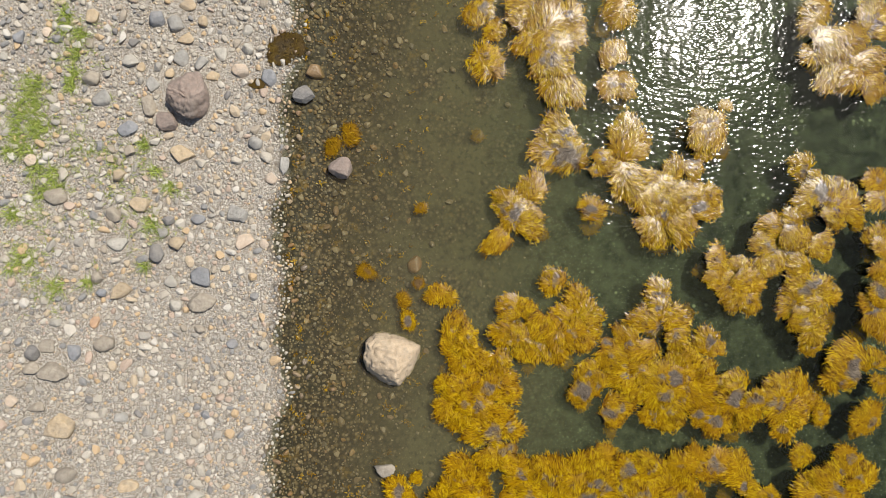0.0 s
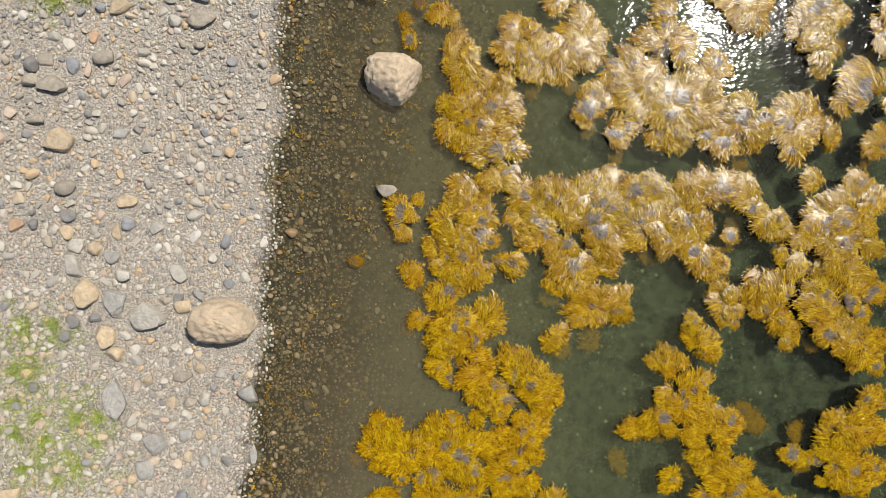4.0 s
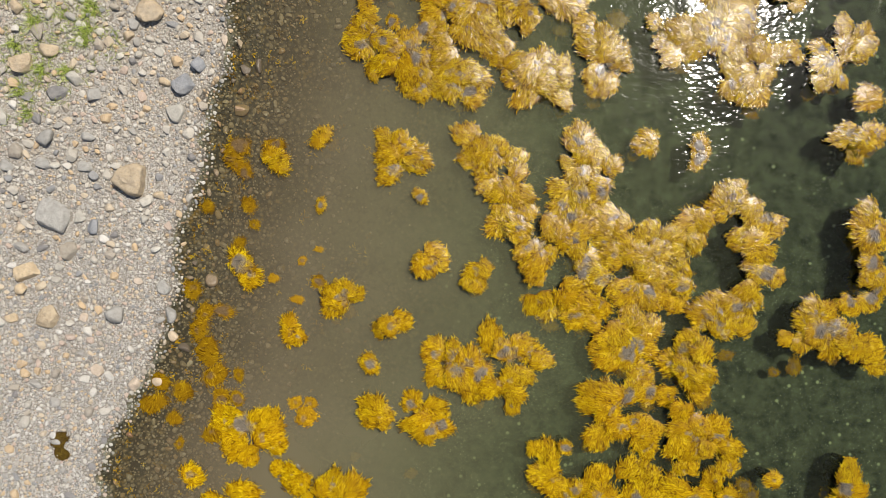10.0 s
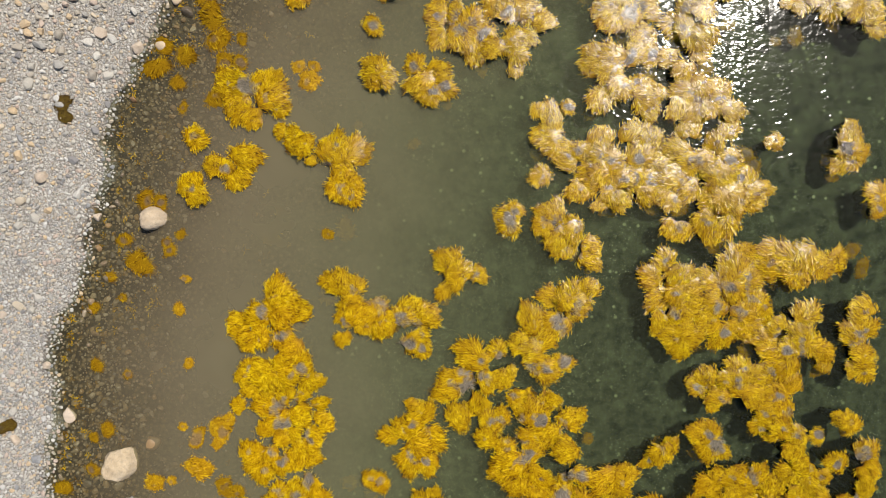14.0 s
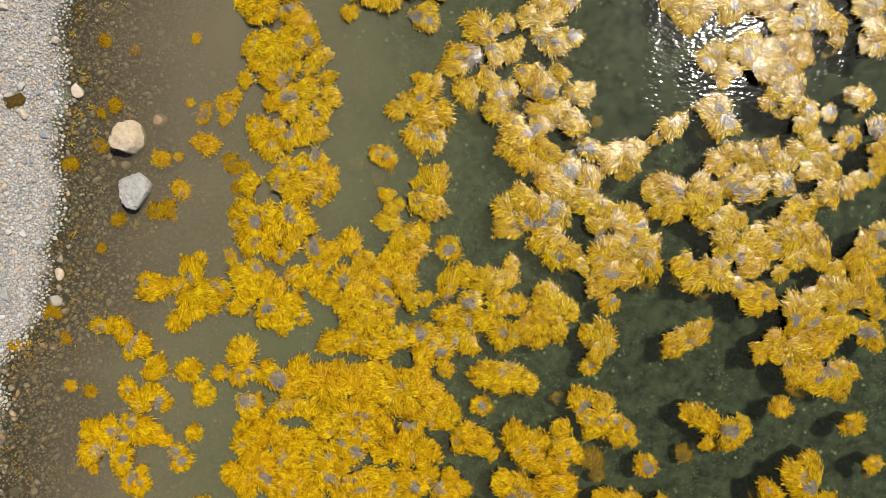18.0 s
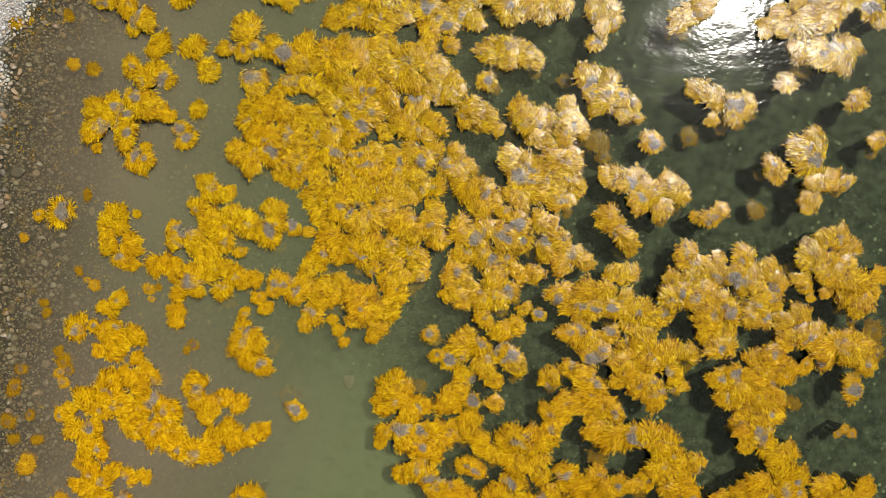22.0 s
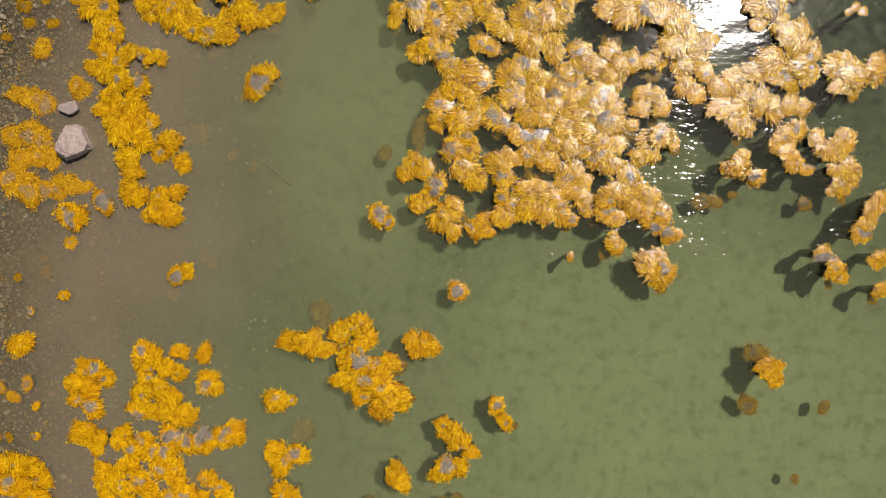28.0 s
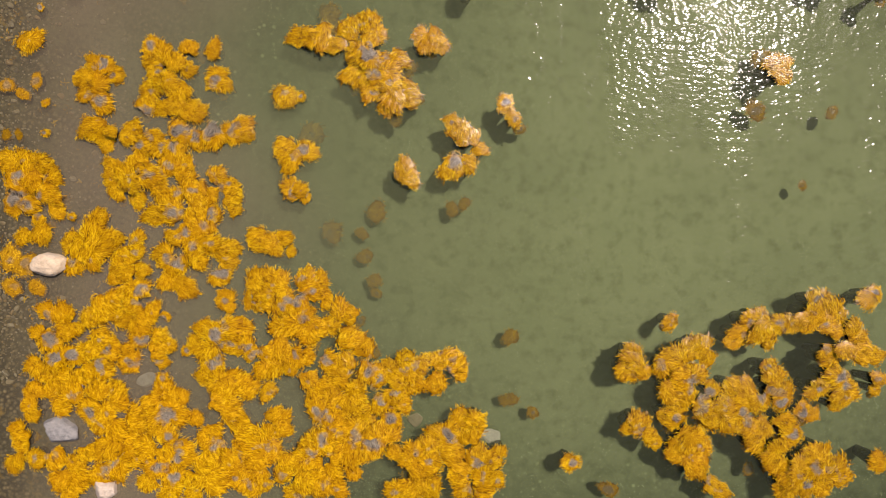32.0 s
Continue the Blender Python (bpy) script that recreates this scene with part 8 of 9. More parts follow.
rockweed_bed(-0.13, -16.37, "crest", [(0.04, -0.54, 0.062), (0.19, -0.52, 0.062), (-0.03, -0.43, 0.089), (0.04, -0.36, 0.080), (-0.23, -0.34, 0.062), (-0.18, -0.27, 0.098), (-0.09, -0.19, 0.080), (0.22, -0.10, 0.080), (-0.34, -0.09, 0.053), (0.11, -0.05, 0.080), (-0.20, -0.05, 0.071), (-0.27, -0.01, 0.071), (0.18, 0.08, 0.089), (0.04, 0.10, 0.080), (0.13, 0.21, 0.080), (0.09, 0.32, 0.089), (-0.07, 0.34, 0.071), (0.22, 0.36, 0.097), (-0.06, 0.48, 0.080), (0.16, 0.50, 0.080), (0.05, 0.56, 0.089)])
rockweed_bed(-1.69, -16.38, "deep", [(0.00, 0.00, 0.036)])
rockweed_bed(2.18, -16.43, "crest", [(0.12, -0.08, 0.080), (-0.03, 0.01, 0.080), (-0.10, -0.01, 0.062), (0.01, 0.08, 0.062)])
rockweed_bed(0.50, -16.63, "crest", [(-0.31, -0.28, 0.053), (-0.37, -0.24, 0.080), (0.34, -0.20, 0.062), (-0.11, -0.17, 0.053), (-0.20, -0.17, 0.080), (0.27, -0.15, 0.080), (0.14, -0.13, 0.080), (0.00, -0.11, 0.089), (-0.11, -0.08, 0.062), (0.20, -0.04, 0.089), (0.43, -0.02, 0.071), (-0.20, -0.02, 0.071), (0.09, 0.00, 0.106), (-0.02, 0.03, 0.098), (0.29, 0.05, 0.089), (-0.37, 0.10, 0.044), (-0.19, 0.14, 0.071), (0.34, 0.16, 0.106), (-0.24, 0.25, 0.089), (0.14, 0.29, 0.098), (-0.13, 0.29, 0.071), (0.01, 0.31, 0.089)])
rockweed_bed(2.17, -16.63, "deep", [(0.00, 0.00, 0.036)])
rockweed_bed(-2.84, -16.66, "crest", [(0.00, 0.00, 0.080)])
rockweed_bed(1.98, -16.68, "deep", [(-0.06, 0.00, 0.072), (0.06, -0.00, 0.054)])
rockweed_bed(2.76, -16.71, "deep", [(0.00, 0.00, 0.054)])
rockweed_bed(-3.10, -16.74, "crest", [(0.02, -0.03, 0.097), (-0.02, 0.03, 0.053)])
rockweed_bed(-0.63, -16.80, "crest", [(-0.04, 0.03, 0.080), (0.04, -0.03, 0.044)])
rockweed_bed(3.20, -16.82, "crest", [(0.02, 0.06, 0.080), (-0.07, -0.14, 0.071), (-0.03, -0.06, 0.062), (0.08, 0.14, 0.062)])
rockweed_bed(-3.11, -16.97, "low", [(0.00, 0.00, 0.053)])
rockweed_bed(1.18, -17.00, "crest", [(0.01, -0.03, 0.071), (-0.01, 0.03, 0.044)])
rockweed_bed(-2.04, -17.12, "deep", [(0.00, 0.00, 0.063)])
rockweed_bed(0.84, -17.12, "low", [(0.00, 0.00, 0.036)])
rockweed_bed(-3.36, -17.15, "deep", [(0.01, -0.05, 0.045), (-0.01, 0.05, 0.036)])
rockweed_bed(3.28, -17.16, "crest", [(0.00, 0.00, 0.071)])
rockweed_bed(2.90, -17.21, "crest", [(-0.00, -0.01, 0.071), (0.07, -0.08, 0.062), (-0.07, 0.10, 0.062)])
rockweed_bed(-2.23, -17.22, "crest", [(-0.04, -0.02, 0.062), (0.04, 0.02, 0.053)])
rockweed_bed(-3.53, -17.24, "deep", [(0.00, 0.00, 0.036)])
rockweed_bed(1.53, -17.24, "crest", [(-0.05, 0.05, 0.098), (0.04, 0.01, 0.080), (0.01, -0.06, 0.071)])
rockweed_bed(-0.05, -17.38, "crest", [(0.00, 0.00, 0.071)])
rockweed_bed(-2.33, -17.39, "deep", [(0.00, 0.00, 0.045)])
rockweed_bed(-3.16, -17.39, "crest", [(0.00, 0.00, 0.035)])
rockweed_bed(3.28, -17.41, "crest", [(0.00, 0.00, 0.062)])
rockweed_bed(-3.43, -17.51, "crest", [(0.00, 0.00, 0.027)])
rockweed_bed(-1.15, -17.58, "deep", [(-0.01, 0.05, 0.072), (0.01, -0.05, 0.063)])
rockweed_bed(-3.51, -17.77, "crest", [(0.00, 0.00, 0.089)])
rockweed_bed(-0.35, -17.81, "crest", [(0.02, 0.02, 0.071), (0.09, -0.01, 0.062), (-0.07, 0.04, 0.062), (-0.04, -0.05, 0.053)])
rockweed_bed(-2.06, -17.85, "crest", [(0.00, 0.00, 0.062)])
rockweed_bed(2.38, -17.93, "deep", [(-0.03, 0.02, 0.082), (0.03, -0.02, 0.063)])
rockweed_bed(-0.85, -17.97, "crest", [(0.18, -0.17, 0.098), (0.23, -0.28, 0.089), (0.07, -0.08, 0.089), (0.01, 0.03, 0.089), (-0.13, 0.27, 0.089), (-0.01, 0.32, 0.089), (0.32, -0.22, 0.080), (0.18, -0.04, 0.080), (-0.11, -0.08, 0.080), (0.25, 0.03, 0.080), (0.10, 0.01, 0.080), (-0.08, 0.05, 0.080), (0.05, 0.25, 0.080), (-0.35, 0.19, 0.080), (-0.44, 0.21, 0.080), (-0.53, 0.21, 0.080), (0.16, -0.35, 0.071), (0.03, -0.22, 0.071), (-0.04, -0.13, 0.071), (0.03, 0.16, 0.071), (-0.26, 0.14, 0.071), (0.34, -0.31, 0.062)])
rockweed_bed(2.43, -18.04, "crest", [(-0.04, 0.02, 0.080), (0.02, -0.05, 0.071), (0.02, 0.04, 0.053)])
rockweed_bed(-3.47, -18.08, "low", [(0.00, 0.00, 0.053)])
rockweed_bed(-2.01, -18.11, "crest", [(-0.03, 0.02, 0.089), (0.03, -0.02, 0.062)])
rockweed_bed(-3.71, -18.12, "low", [(0.00, 0.00, 0.053)])
rockweed_bed(-3.58, -18.19, "low", [(0.00, 0.00, 0.053)])
rockweed_bed(-1.43, -18.23, "crest", [(-0.06, 0.00, 0.080), (0.06, -0.00, 0.036)])
rockweed_bed(-3.40, -18.26, "crest", [(0.00, 0.00, 0.031)])
rockweed_bed(-2.84, -18.28, "crest", [(-0.31, 0.19, 0.036), (-0.23, 0.08, 0.062), (-0.23, 0.19, 0.071), (-0.19, -0.19, 0.080), (-0.16, 0.30, 0.080), (-0.12, 0.15, 0.089), (-0.10, -0.23, 0.080), (-0.09, 0.01, 0.089), (-0.09, 0.32, 0.071), (-0.08, -0.32, 0.053), (-0.01, -0.23, 0.045), (-0.00, 0.23, 0.062), (0.10, -0.25, 0.062), (0.15, -0.21, 0.071), (0.21, -0.34, 0.080), (0.26, -0.01, 0.071), (0.28, 0.10, 0.071), (0.29, 0.45, 0.062), (0.30, -0.26, 0.071)])
rockweed_bed(-2.27, -18.29, "crest", [(-0.27, 0.34, 0.080), (-0.22, 0.21, 0.080), (-0.21, -0.35, 0.089), (-0.20, -0.02, 0.071), (-0.20, 0.41, 0.080), (-0.13, 0.16, 0.080), (-0.10, -0.37, 0.080), (-0.09, -0.02, 0.071), (-0.09, 0.34, 0.080), (-0.05, -0.22, 0.089), (-0.05, 0.09, 0.080), (-0.00, -0.06, 0.062), (0.00, 0.29, 0.062), (0.02, 0.45, 0.062), (0.06, -0.04, 0.080), (0.08, -0.28, 0.089), (0.19, -0.26, 0.089), (0.35, -0.24, 0.071), (0.44, -0.18, 0.080), (0.46, -0.24, 0.062)])
rockweed_bed(2.30, -18.33, "deep", [(0.00, 0.00, 0.073)])
rockweed_bed(0.28, -18.35, "crest", [(0.03, -0.06, 0.062), (-0.03, 0.06, 0.062)])
rockweed_bed(2.91, -18.36, "deep", [(0.00, 0.00, 0.045)])
rockweed_bed(0.37, -18.48, "deep", [(0.00, 0.00, 0.045)])
rockweed_bed(-3.41, -18.50, "crest", [(0.00, 0.00, 0.036)])
rockweed_bed(-3.67, -18.51, "deep", [(-0.05, 0.00, 0.045), (0.05, -0.00, 0.036)])
rockweed_bed(-1.31, -18.52, "deep", [(0.00, 0.00, 0.091)])
rockweed_bed(-0.09, -18.62, "crest", [(-0.09, -0.17, 0.089), (0.04, -0.15, 0.080), (0.04, 0.05, 0.080), (-0.04, 0.12, 0.080), (0.13, -0.04, 0.062), (-0.09, 0.19, 0.054)])
rockweed_bed(-1.43, -18.68, "crest", [(-0.07, 0.03, 0.089), (-0.02, -0.06, 0.080), (0.09, 0.03, 0.080)])
rockweed_bed(-0.56, -18.85, "crest", [(0.04, -0.03, 0.080), (0.00, 0.04, 0.071), (-0.04, -0.01, 0.036)])
rockweed_bed(-2.45, -18.90, "crest", [(-0.23, -0.14, 0.062), (0.32, -0.12, 0.089), (-0.01, -0.12, 0.080), (0.52, -0.10, 0.080), (0.08, -0.10, 0.071), (0.23, -0.08, 0.098), (-0.39, -0.07, 0.062), (0.50, -0.03, 0.062), (-0.05, -0.03, 0.071), (-0.25, -0.01, 0.071), (-0.43, 0.02, 0.062), (0.17, 0.04, 0.080), (0.41, 0.06, 0.080), (-0.12, 0.06, 0.089), (-0.32, 0.06, 0.080), (0.17, 0.13, 0.071), (-0.41, 0.13, 0.080), (0.04, 0.15, 0.080), (-0.23, 0.15, 0.089)])
rockweed_bed(2.68, -18.95, "deep", [(0.00, 0.00, 0.036)])
rockweed_bed(-1.39, -18.99, "crest", [(-0.06, 0.03, 0.080), (0.01, 0.01, 0.071), (0.05, -0.04, 0.036)])
rockweed_bed(-3.50, -18.99, "crest", [(-0.11, 0.11, 0.089), (0.07, 0.24, 0.089), (-0.06, 0.27, 0.089), (0.06, -0.31, 0.080), (-0.02, -0.09, 0.080), (-0.16, -0.07, 0.080), (0.13, -0.00, 0.080), (0.02, 0.09, 0.080), (0.14, 0.15, 0.080), (-0.20, 0.25, 0.080), (-0.09, -0.33, 0.071), (0.18, -0.11, 0.062), (0.04, -0.20, 0.054)])
rockweed_bed(-0.13, -19.10, "deep", [(-0.05, -0.02, 0.055), (0.05, 0.02, 0.045)])
rockweed_bed(-0.79, -19.14, "deep", [(0.00, 0.00, 0.073)])
rockweed_bed(-3.19, -19.17, "crest", [(0.00, 0.00, 0.031)])
rockweed_bed(-1.14, -19.30, "deep", [(0.00, 0.00, 0.073)])
rockweed_bed(-0.91, -19.32, "deep", [(0.00, 0.00, 0.045)])
rockweed_bed(-2.21, -19.39, "crest", [(-0.09, -0.35, 0.080), (-0.23, -0.28, 0.071), (0.20, -0.26, 0.071), (-0.16, -0.17, 0.080), (0.24, -0.13, 0.071), (0.02, -0.12, 0.071), (-0.25, -0.10, 0.080), (0.27, -0.04, 0.071), (0.18, -0.04, 0.080), (-0.02, -0.03, 0.089), (0.11, 0.01, 0.089), (-0.16, 0.06, 0.062), (-0.07, 0.10, 0.080), (0.07, 0.12, 0.089), (0.11, 0.23, 0.080), (0.00, 0.23, 0.089), (-0.33, 0.23, 0.089), (-0.20, 0.26, 0.089), (0.31, 0.27, 0.062)])
rockweed_bed(-1.58, -19.40, "crest", [(-0.05, 0.01, 0.080), (-0.14, 0.04, 0.080), (0.06, 0.04, 0.071), (0.01, -0.03, 0.054), (0.12, -0.05, 0.036)])
rockweed_bed(-0.89, -19.50, "deep", [(0.00, 0.00, 0.064)])
rockweed_bed(-3.63, -19.53, "low", [(0.06, -0.02, 0.080), (-0.06, 0.02, 0.080)])
rockweed_bed(-3.69, -19.73, "low", [(0.00, 0.00, 0.063)])
rockweed_bed(-3.49, -19.73, "low", [(0.00, 0.00, 0.063)])
rockweed_bed(-0.81, -19.75, "deep", [(-0.01, 0.05, 0.055), (0.01, -0.05, 0.046)])
rockweed_bed(3.16, -19.84, "crest", [(-0.03, -0.02, 0.081), (0.03, 0.02, 0.054)])
rockweed_bed(-3.12, -19.92, "crest", [(-0.39, -0.44, 0.072), (-0.36, -0.17, 0.063), (-0.30, -0.48, 0.089), (-0.29, 0.01, 0.063), (-0.25, -0.22, 0.080), (-0.21, -0.40, 0.081), (-0.16, -0.53, 0.089), (-0.16, -0.02, 0.080), (-0.11, -0.15, 0.072), (-0.08, 0.36, 0.080), (-0.08, 0.56, 0.080), (-0.07, -0.35, 0.081), (-0.02, -0.13, 0.054), (0.02, -0.49, 0.089), (0.03, 0.50, 0.089), (0.06, -0.31, 0.081), (0.09, -0.04, 0.080), (0.10, 0.41, 0.071), (0.10, 0.63, 0.080), (0.14, 0.54, 0.098), (0.14, 0.74, 0.071), (0.15, -0.44, 0.089), (0.15, -0.22, 0.089), (0.16, 0.03, 0.089), (0.24, -0.31, 0.081), (0.25, 0.09, 0.080), (0.25, 0.58, 0.071), (0.27, 0.27, 0.063), (0.31, -0.04, 0.089)])
rockweed_bed(-2.42, -20.00, "crest", [(-0.37, 0.49, 0.089), (-0.35, 0.24, 0.080), (-0.35, 0.40, 0.080), (-0.34, -0.32, 0.081), (-0.34, -0.23, 0.063), (-0.29, 0.13, 0.089), (-0.28, 0.55, 0.063), (-0.26, 0.66, 0.062), (-0.25, -0.14, 0.072), (-0.24, 0.26, 0.080), (-0.22, -0.01, 0.089), (-0.22, 0.40, 0.063), (-0.13, 0.08, 0.072), (-0.11, -0.23, 0.072), (-0.07, -0.46, 0.054), (-0.07, -0.32, 0.054), (-0.07, -0.14, 0.081), (-0.04, 0.04, 0.036), (-0.00, -0.19, 0.054), (0.13, -0.23, 0.045), (0.20, -0.19, 0.072), (0.27, -0.06, 0.072), (0.29, -0.23, 0.089), (0.33, -0.35, 0.090), (0.36, -0.10, 0.081), (0.43, 0.17, 0.063), (0.47, -0.06, 0.089), (0.47, 0.10, 0.045), (0.49, -0.19, 0.089), (0.56, -0.06, 0.072)])
rockweed_bed(1.56, -20.03, "crest", [(0.00, 0.00, 0.063)])
rockweed_bed(-1.47, -20.08, "crest", [(0.23, -0.47, 0.081), (-0.33, -0.47, 0.063), (0.14, -0.40, 0.072), (0.01, -0.31, 0.063), (-0.13, -0.31, 0.081), (-0.22, -0.31, 0.063), (0.32, -0.25, 0.090), (0.14, -0.20, 0.054), (0.05, -0.20, 0.081), (-0.15, -0.20, 0.090), (-0.31, -0.18, 0.063), (-0.06, -0.16, 0.081), (-0.37, -0.11, 0.081), (0.14, -0.02, 0.081), (0.21, 0.02, 0.072), (-0.08, 0.02, 0.089), (0.32, 0.04, 0.063), (0.03, 0.04, 0.098), (0.12, 0.11, 0.081), (0.06, 0.20, 0.098), (-0.06, 0.20, 0.089), (-0.28, 0.23, 0.080), (0.28, 0.24, 0.063), (-0.17, 0.25, 0.098), (-0.08, 0.31, 0.080), (0.19, 0.33, 0.080), (-0.12, 0.38, 0.098), (-0.23, 0.38, 0.098), (0.21, 0.40, 0.063), (0.12, 0.42, 0.080)])
rockweed_bed(2.47, -20.11, "crest", [(-0.42, -0.09, 0.054), (-0.35, -0.04, 0.081), (-0.29, 0.07, 0.072), (-0.22, 0.00, 0.081), (-0.20, 0.12, 0.063), (-0.15, -0.06, 0.063), (-0.06, 0.05, 0.081), (0.03, 0.05, 0.072), (0.09, 0.09, 0.063), (0.16, 0.05, 0.072), (0.23, 0.13, 0.081), (0.25, -0.47, 0.081), (0.27, 0.25, 0.081), (0.32, -0.18, 0.063), (0.34, 0.04, 0.081)])
rockweed_bed(0.29, -20.17, "deep", [(0.00, 0.00, 0.064)])
rockweed_bed(2.98, -20.33, "crest", [(-0.15, 0.38, 0.099), (-0.15, -0.03, 0.081), (-0.12, 0.20, 0.054), (-0.12, -0.16, 0.099), (-0.12, -0.39, 0.054), (-0.08, 0.33, 0.063), (-0.08, -0.32, 0.081), (-0.04, 0.06, 0.081), (-0.04, -0.23, 0.090), (0.01, 0.24, 0.072), (0.05, 0.17, 0.072), (0.10, 0.13, 0.054), (0.10, 0.04, 0.081), (0.19, 0.01, 0.081), (0.21, -0.26, 0.045), (0.23, -0.17, 0.063)])
rockweed_bed(-0.66, -20.47, "crest", [(0.65, -0.36, 0.090), (0.54, -0.36, 0.099), (-0.02, -0.35, 0.072), (-0.25, -0.26, 0.072), (-0.02, -0.22, 0.063), (-0.43, -0.22, 0.090), (0.07, -0.20, 0.063), (-0.11, -0.20, 0.072), (-0.31, -0.17, 0.090), (0.02, -0.13, 0.090), (-0.29, -0.06, 0.072), (0.34, -0.04, 0.081), (0.16, -0.04, 0.081), (0.02, -0.02, 0.072), (-0.42, 0.01, 0.081), (-0.11, 0.03, 0.081), (0.54, 0.05, 0.063), (0.09, 0.05, 0.081), (-0.20, 0.05, 0.081), (-0.02, 0.07, 0.072), (0.20, 0.09, 0.081), (-0.38, 0.12, 0.090), (0.47, 0.14, 0.099), (0.36, 0.14, 0.081), (0.29, 0.14, 0.072), (0.11, 0.14, 0.090), (-0.22, 0.25, 0.081), (-0.33, 0.32, 0.090), (-0.33, 0.50, 0.072), (-0.42, 0.55, 0.081)])
rockweed_bed(0.27, -20.68, "deep", [(0.00, 0.00, 0.064)])
rockweed_bed(1.66, -20.70, "crest", [(-0.46, 0.26, 0.081), (-0.43, 0.42, 0.063), (-0.41, 0.33, 0.090), (-0.32, 0.26, 0.054), (-0.19, 0.30, 0.063), (-0.17, -0.08, 0.054), (-0.10, -0.10, 0.081), (-0.10, 0.12, 0.090), (-0.10, 0.35, 0.090), (-0.08, -0.39, 0.063), (-0.05, -0.01, 0.063), (-0.03, -0.33, 0.090), (-0.03, 0.21, 0.099), (0.01, 0.08, 0.081), (0.03, -0.24, 0.099), (0.04, 0.44, 0.090), (0.06, -0.46, 0.090), (0.08, 0.26, 0.081), (0.10, -0.33, 0.090), (0.12, -0.51, 0.063), (0.13, 0.48, 0.081), (0.15, -0.01, 0.090), (0.17, 0.39, 0.063), (0.21, -0.64, 0.063), (0.21, -0.10, 0.090), (0.22, 0.12, 0.063), (0.28, -0.69, 0.072), (0.30, -0.01, 0.090), (0.35, -0.13, 0.081)])
rockweed_bed(0.47, -20.79, "deep", [(0.00, 0.00, 0.046)])
rockweed_bed(-3.16, -20.89, "crest", [(-0.51, -0.23, 0.072), (-0.49, 0.02, 0.072), (-0.44, -0.05, 0.072), (-0.39, 0.22, 0.063), (-0.35, 0.15, 0.054), (-0.35, 0.35, 0.072), (-0.33, -0.19, 0.081), (-0.21, 0.35, 0.089), (-0.18, -0.19, 0.081), (-0.13, -0.37, 0.090), (-0.12, 0.24, 0.072), (-0.09, -0.48, 0.072), (-0.04, -0.23, 0.081), (-0.03, 0.35, 0.090), (0.00, -0.37, 0.090), (0.09, -0.14, 0.081), (0.10, 0.21, 0.081), (0.15, 0.35, 0.090), (0.18, -0.33, 0.081), (0.19, 0.08, 0.090), (0.23, 0.17, 0.081), (0.25, -0.12, 0.090), (0.28, 0.35, 0.090), (0.29, -0.28, 0.090), (0.32, 0.03, 0.090), (0.32, 0.26, 0.081), (0.39, -0.06, 0.090), (0.43, -0.21, 0.090), (0.46, 0.12, 0.090)])
rockweed_bed(-2.25, -20.91, "crest", [(-0.39, -0.12, 0.090), (-0.37, -0.39, 0.081), (-0.32, 0.23, 0.081), (-0.28, -0.26, 0.090), (-0.28, 0.10, 0.090), (-0.23, 0.37, 0.081), (-0.21, -0.13, 0.081), (-0.19, -0.46, 0.081), (-0.19, 0.01, 0.081), (-0.18, 0.28, 0.090), (-0.15, -0.35, 0.090), (-0.12, 0.17, 0.090), (-0.09, 0.32, 0.063), (-0.06, -0.13, 0.099), (-0.01, -0.46, 0.072), (0.01, -0.35, 0.081), (0.04, 0.14, 0.054), (0.11, 0.46, 0.081), (0.12, -0.22, 0.090), (0.15, 0.01, 0.090), (0.17, -0.08, 0.081), (0.19, -0.35, 0.090), (0.20, 0.28, 0.063), (0.20, 0.43, 0.081), (0.26, 0.37, 0.090), (0.30, -0.22, 0.090), (0.31, 0.23, 0.090), (0.32, -0.35, 0.090), (0.35, 0.09, 0.099), (0.35, 0.41, 0.090)])
rockweed_bed(1.33, -20.91, "crest", [(-0.04, 0.07, 0.081), (0.05, -0.02, 0.063), (-0.11, 0.03, 0.054), (0.10, -0.09, 0.045)])
rockweed_bed(2.45, -20.95, "crest", [(-0.40, 0.37, 0.090), (-0.35, 0.24, 0.090), (-0.31, 0.10, 0.090), (-0.31, 0.37, 0.081), (-0.26, 0.01, 0.081), (-0.22, -0.08, 0.072), (-0.22, 0.28, 0.072), (-0.20, 0.06, 0.081), (-0.11, -0.19, 0.072), (-0.11, 0.55, 0.063), (-0.08, 0.48, 0.081), (-0.06, -0.08, 0.072), (-0.04, 0.37, 0.081), (-0.02, -0.26, 0.081), (-0.02, 0.28, 0.072), (0.01, 0.10, 0.081), (0.03, -0.44, 0.081), (0.05, -0.35, 0.081), (0.05, 0.01, 0.081), (0.10, -0.26, 0.090), (0.16, 0.19, 0.072), (0.19, -0.40, 0.090), (0.21, -0.17, 0.081), (0.23, -0.26, 0.090), (0.23, 0.17, 0.054), (0.30, -0.13, 0.063), (0.32, -0.40, 0.081), (0.37, -0.26, 0.099), (0.46, -0.33, 0.081)])
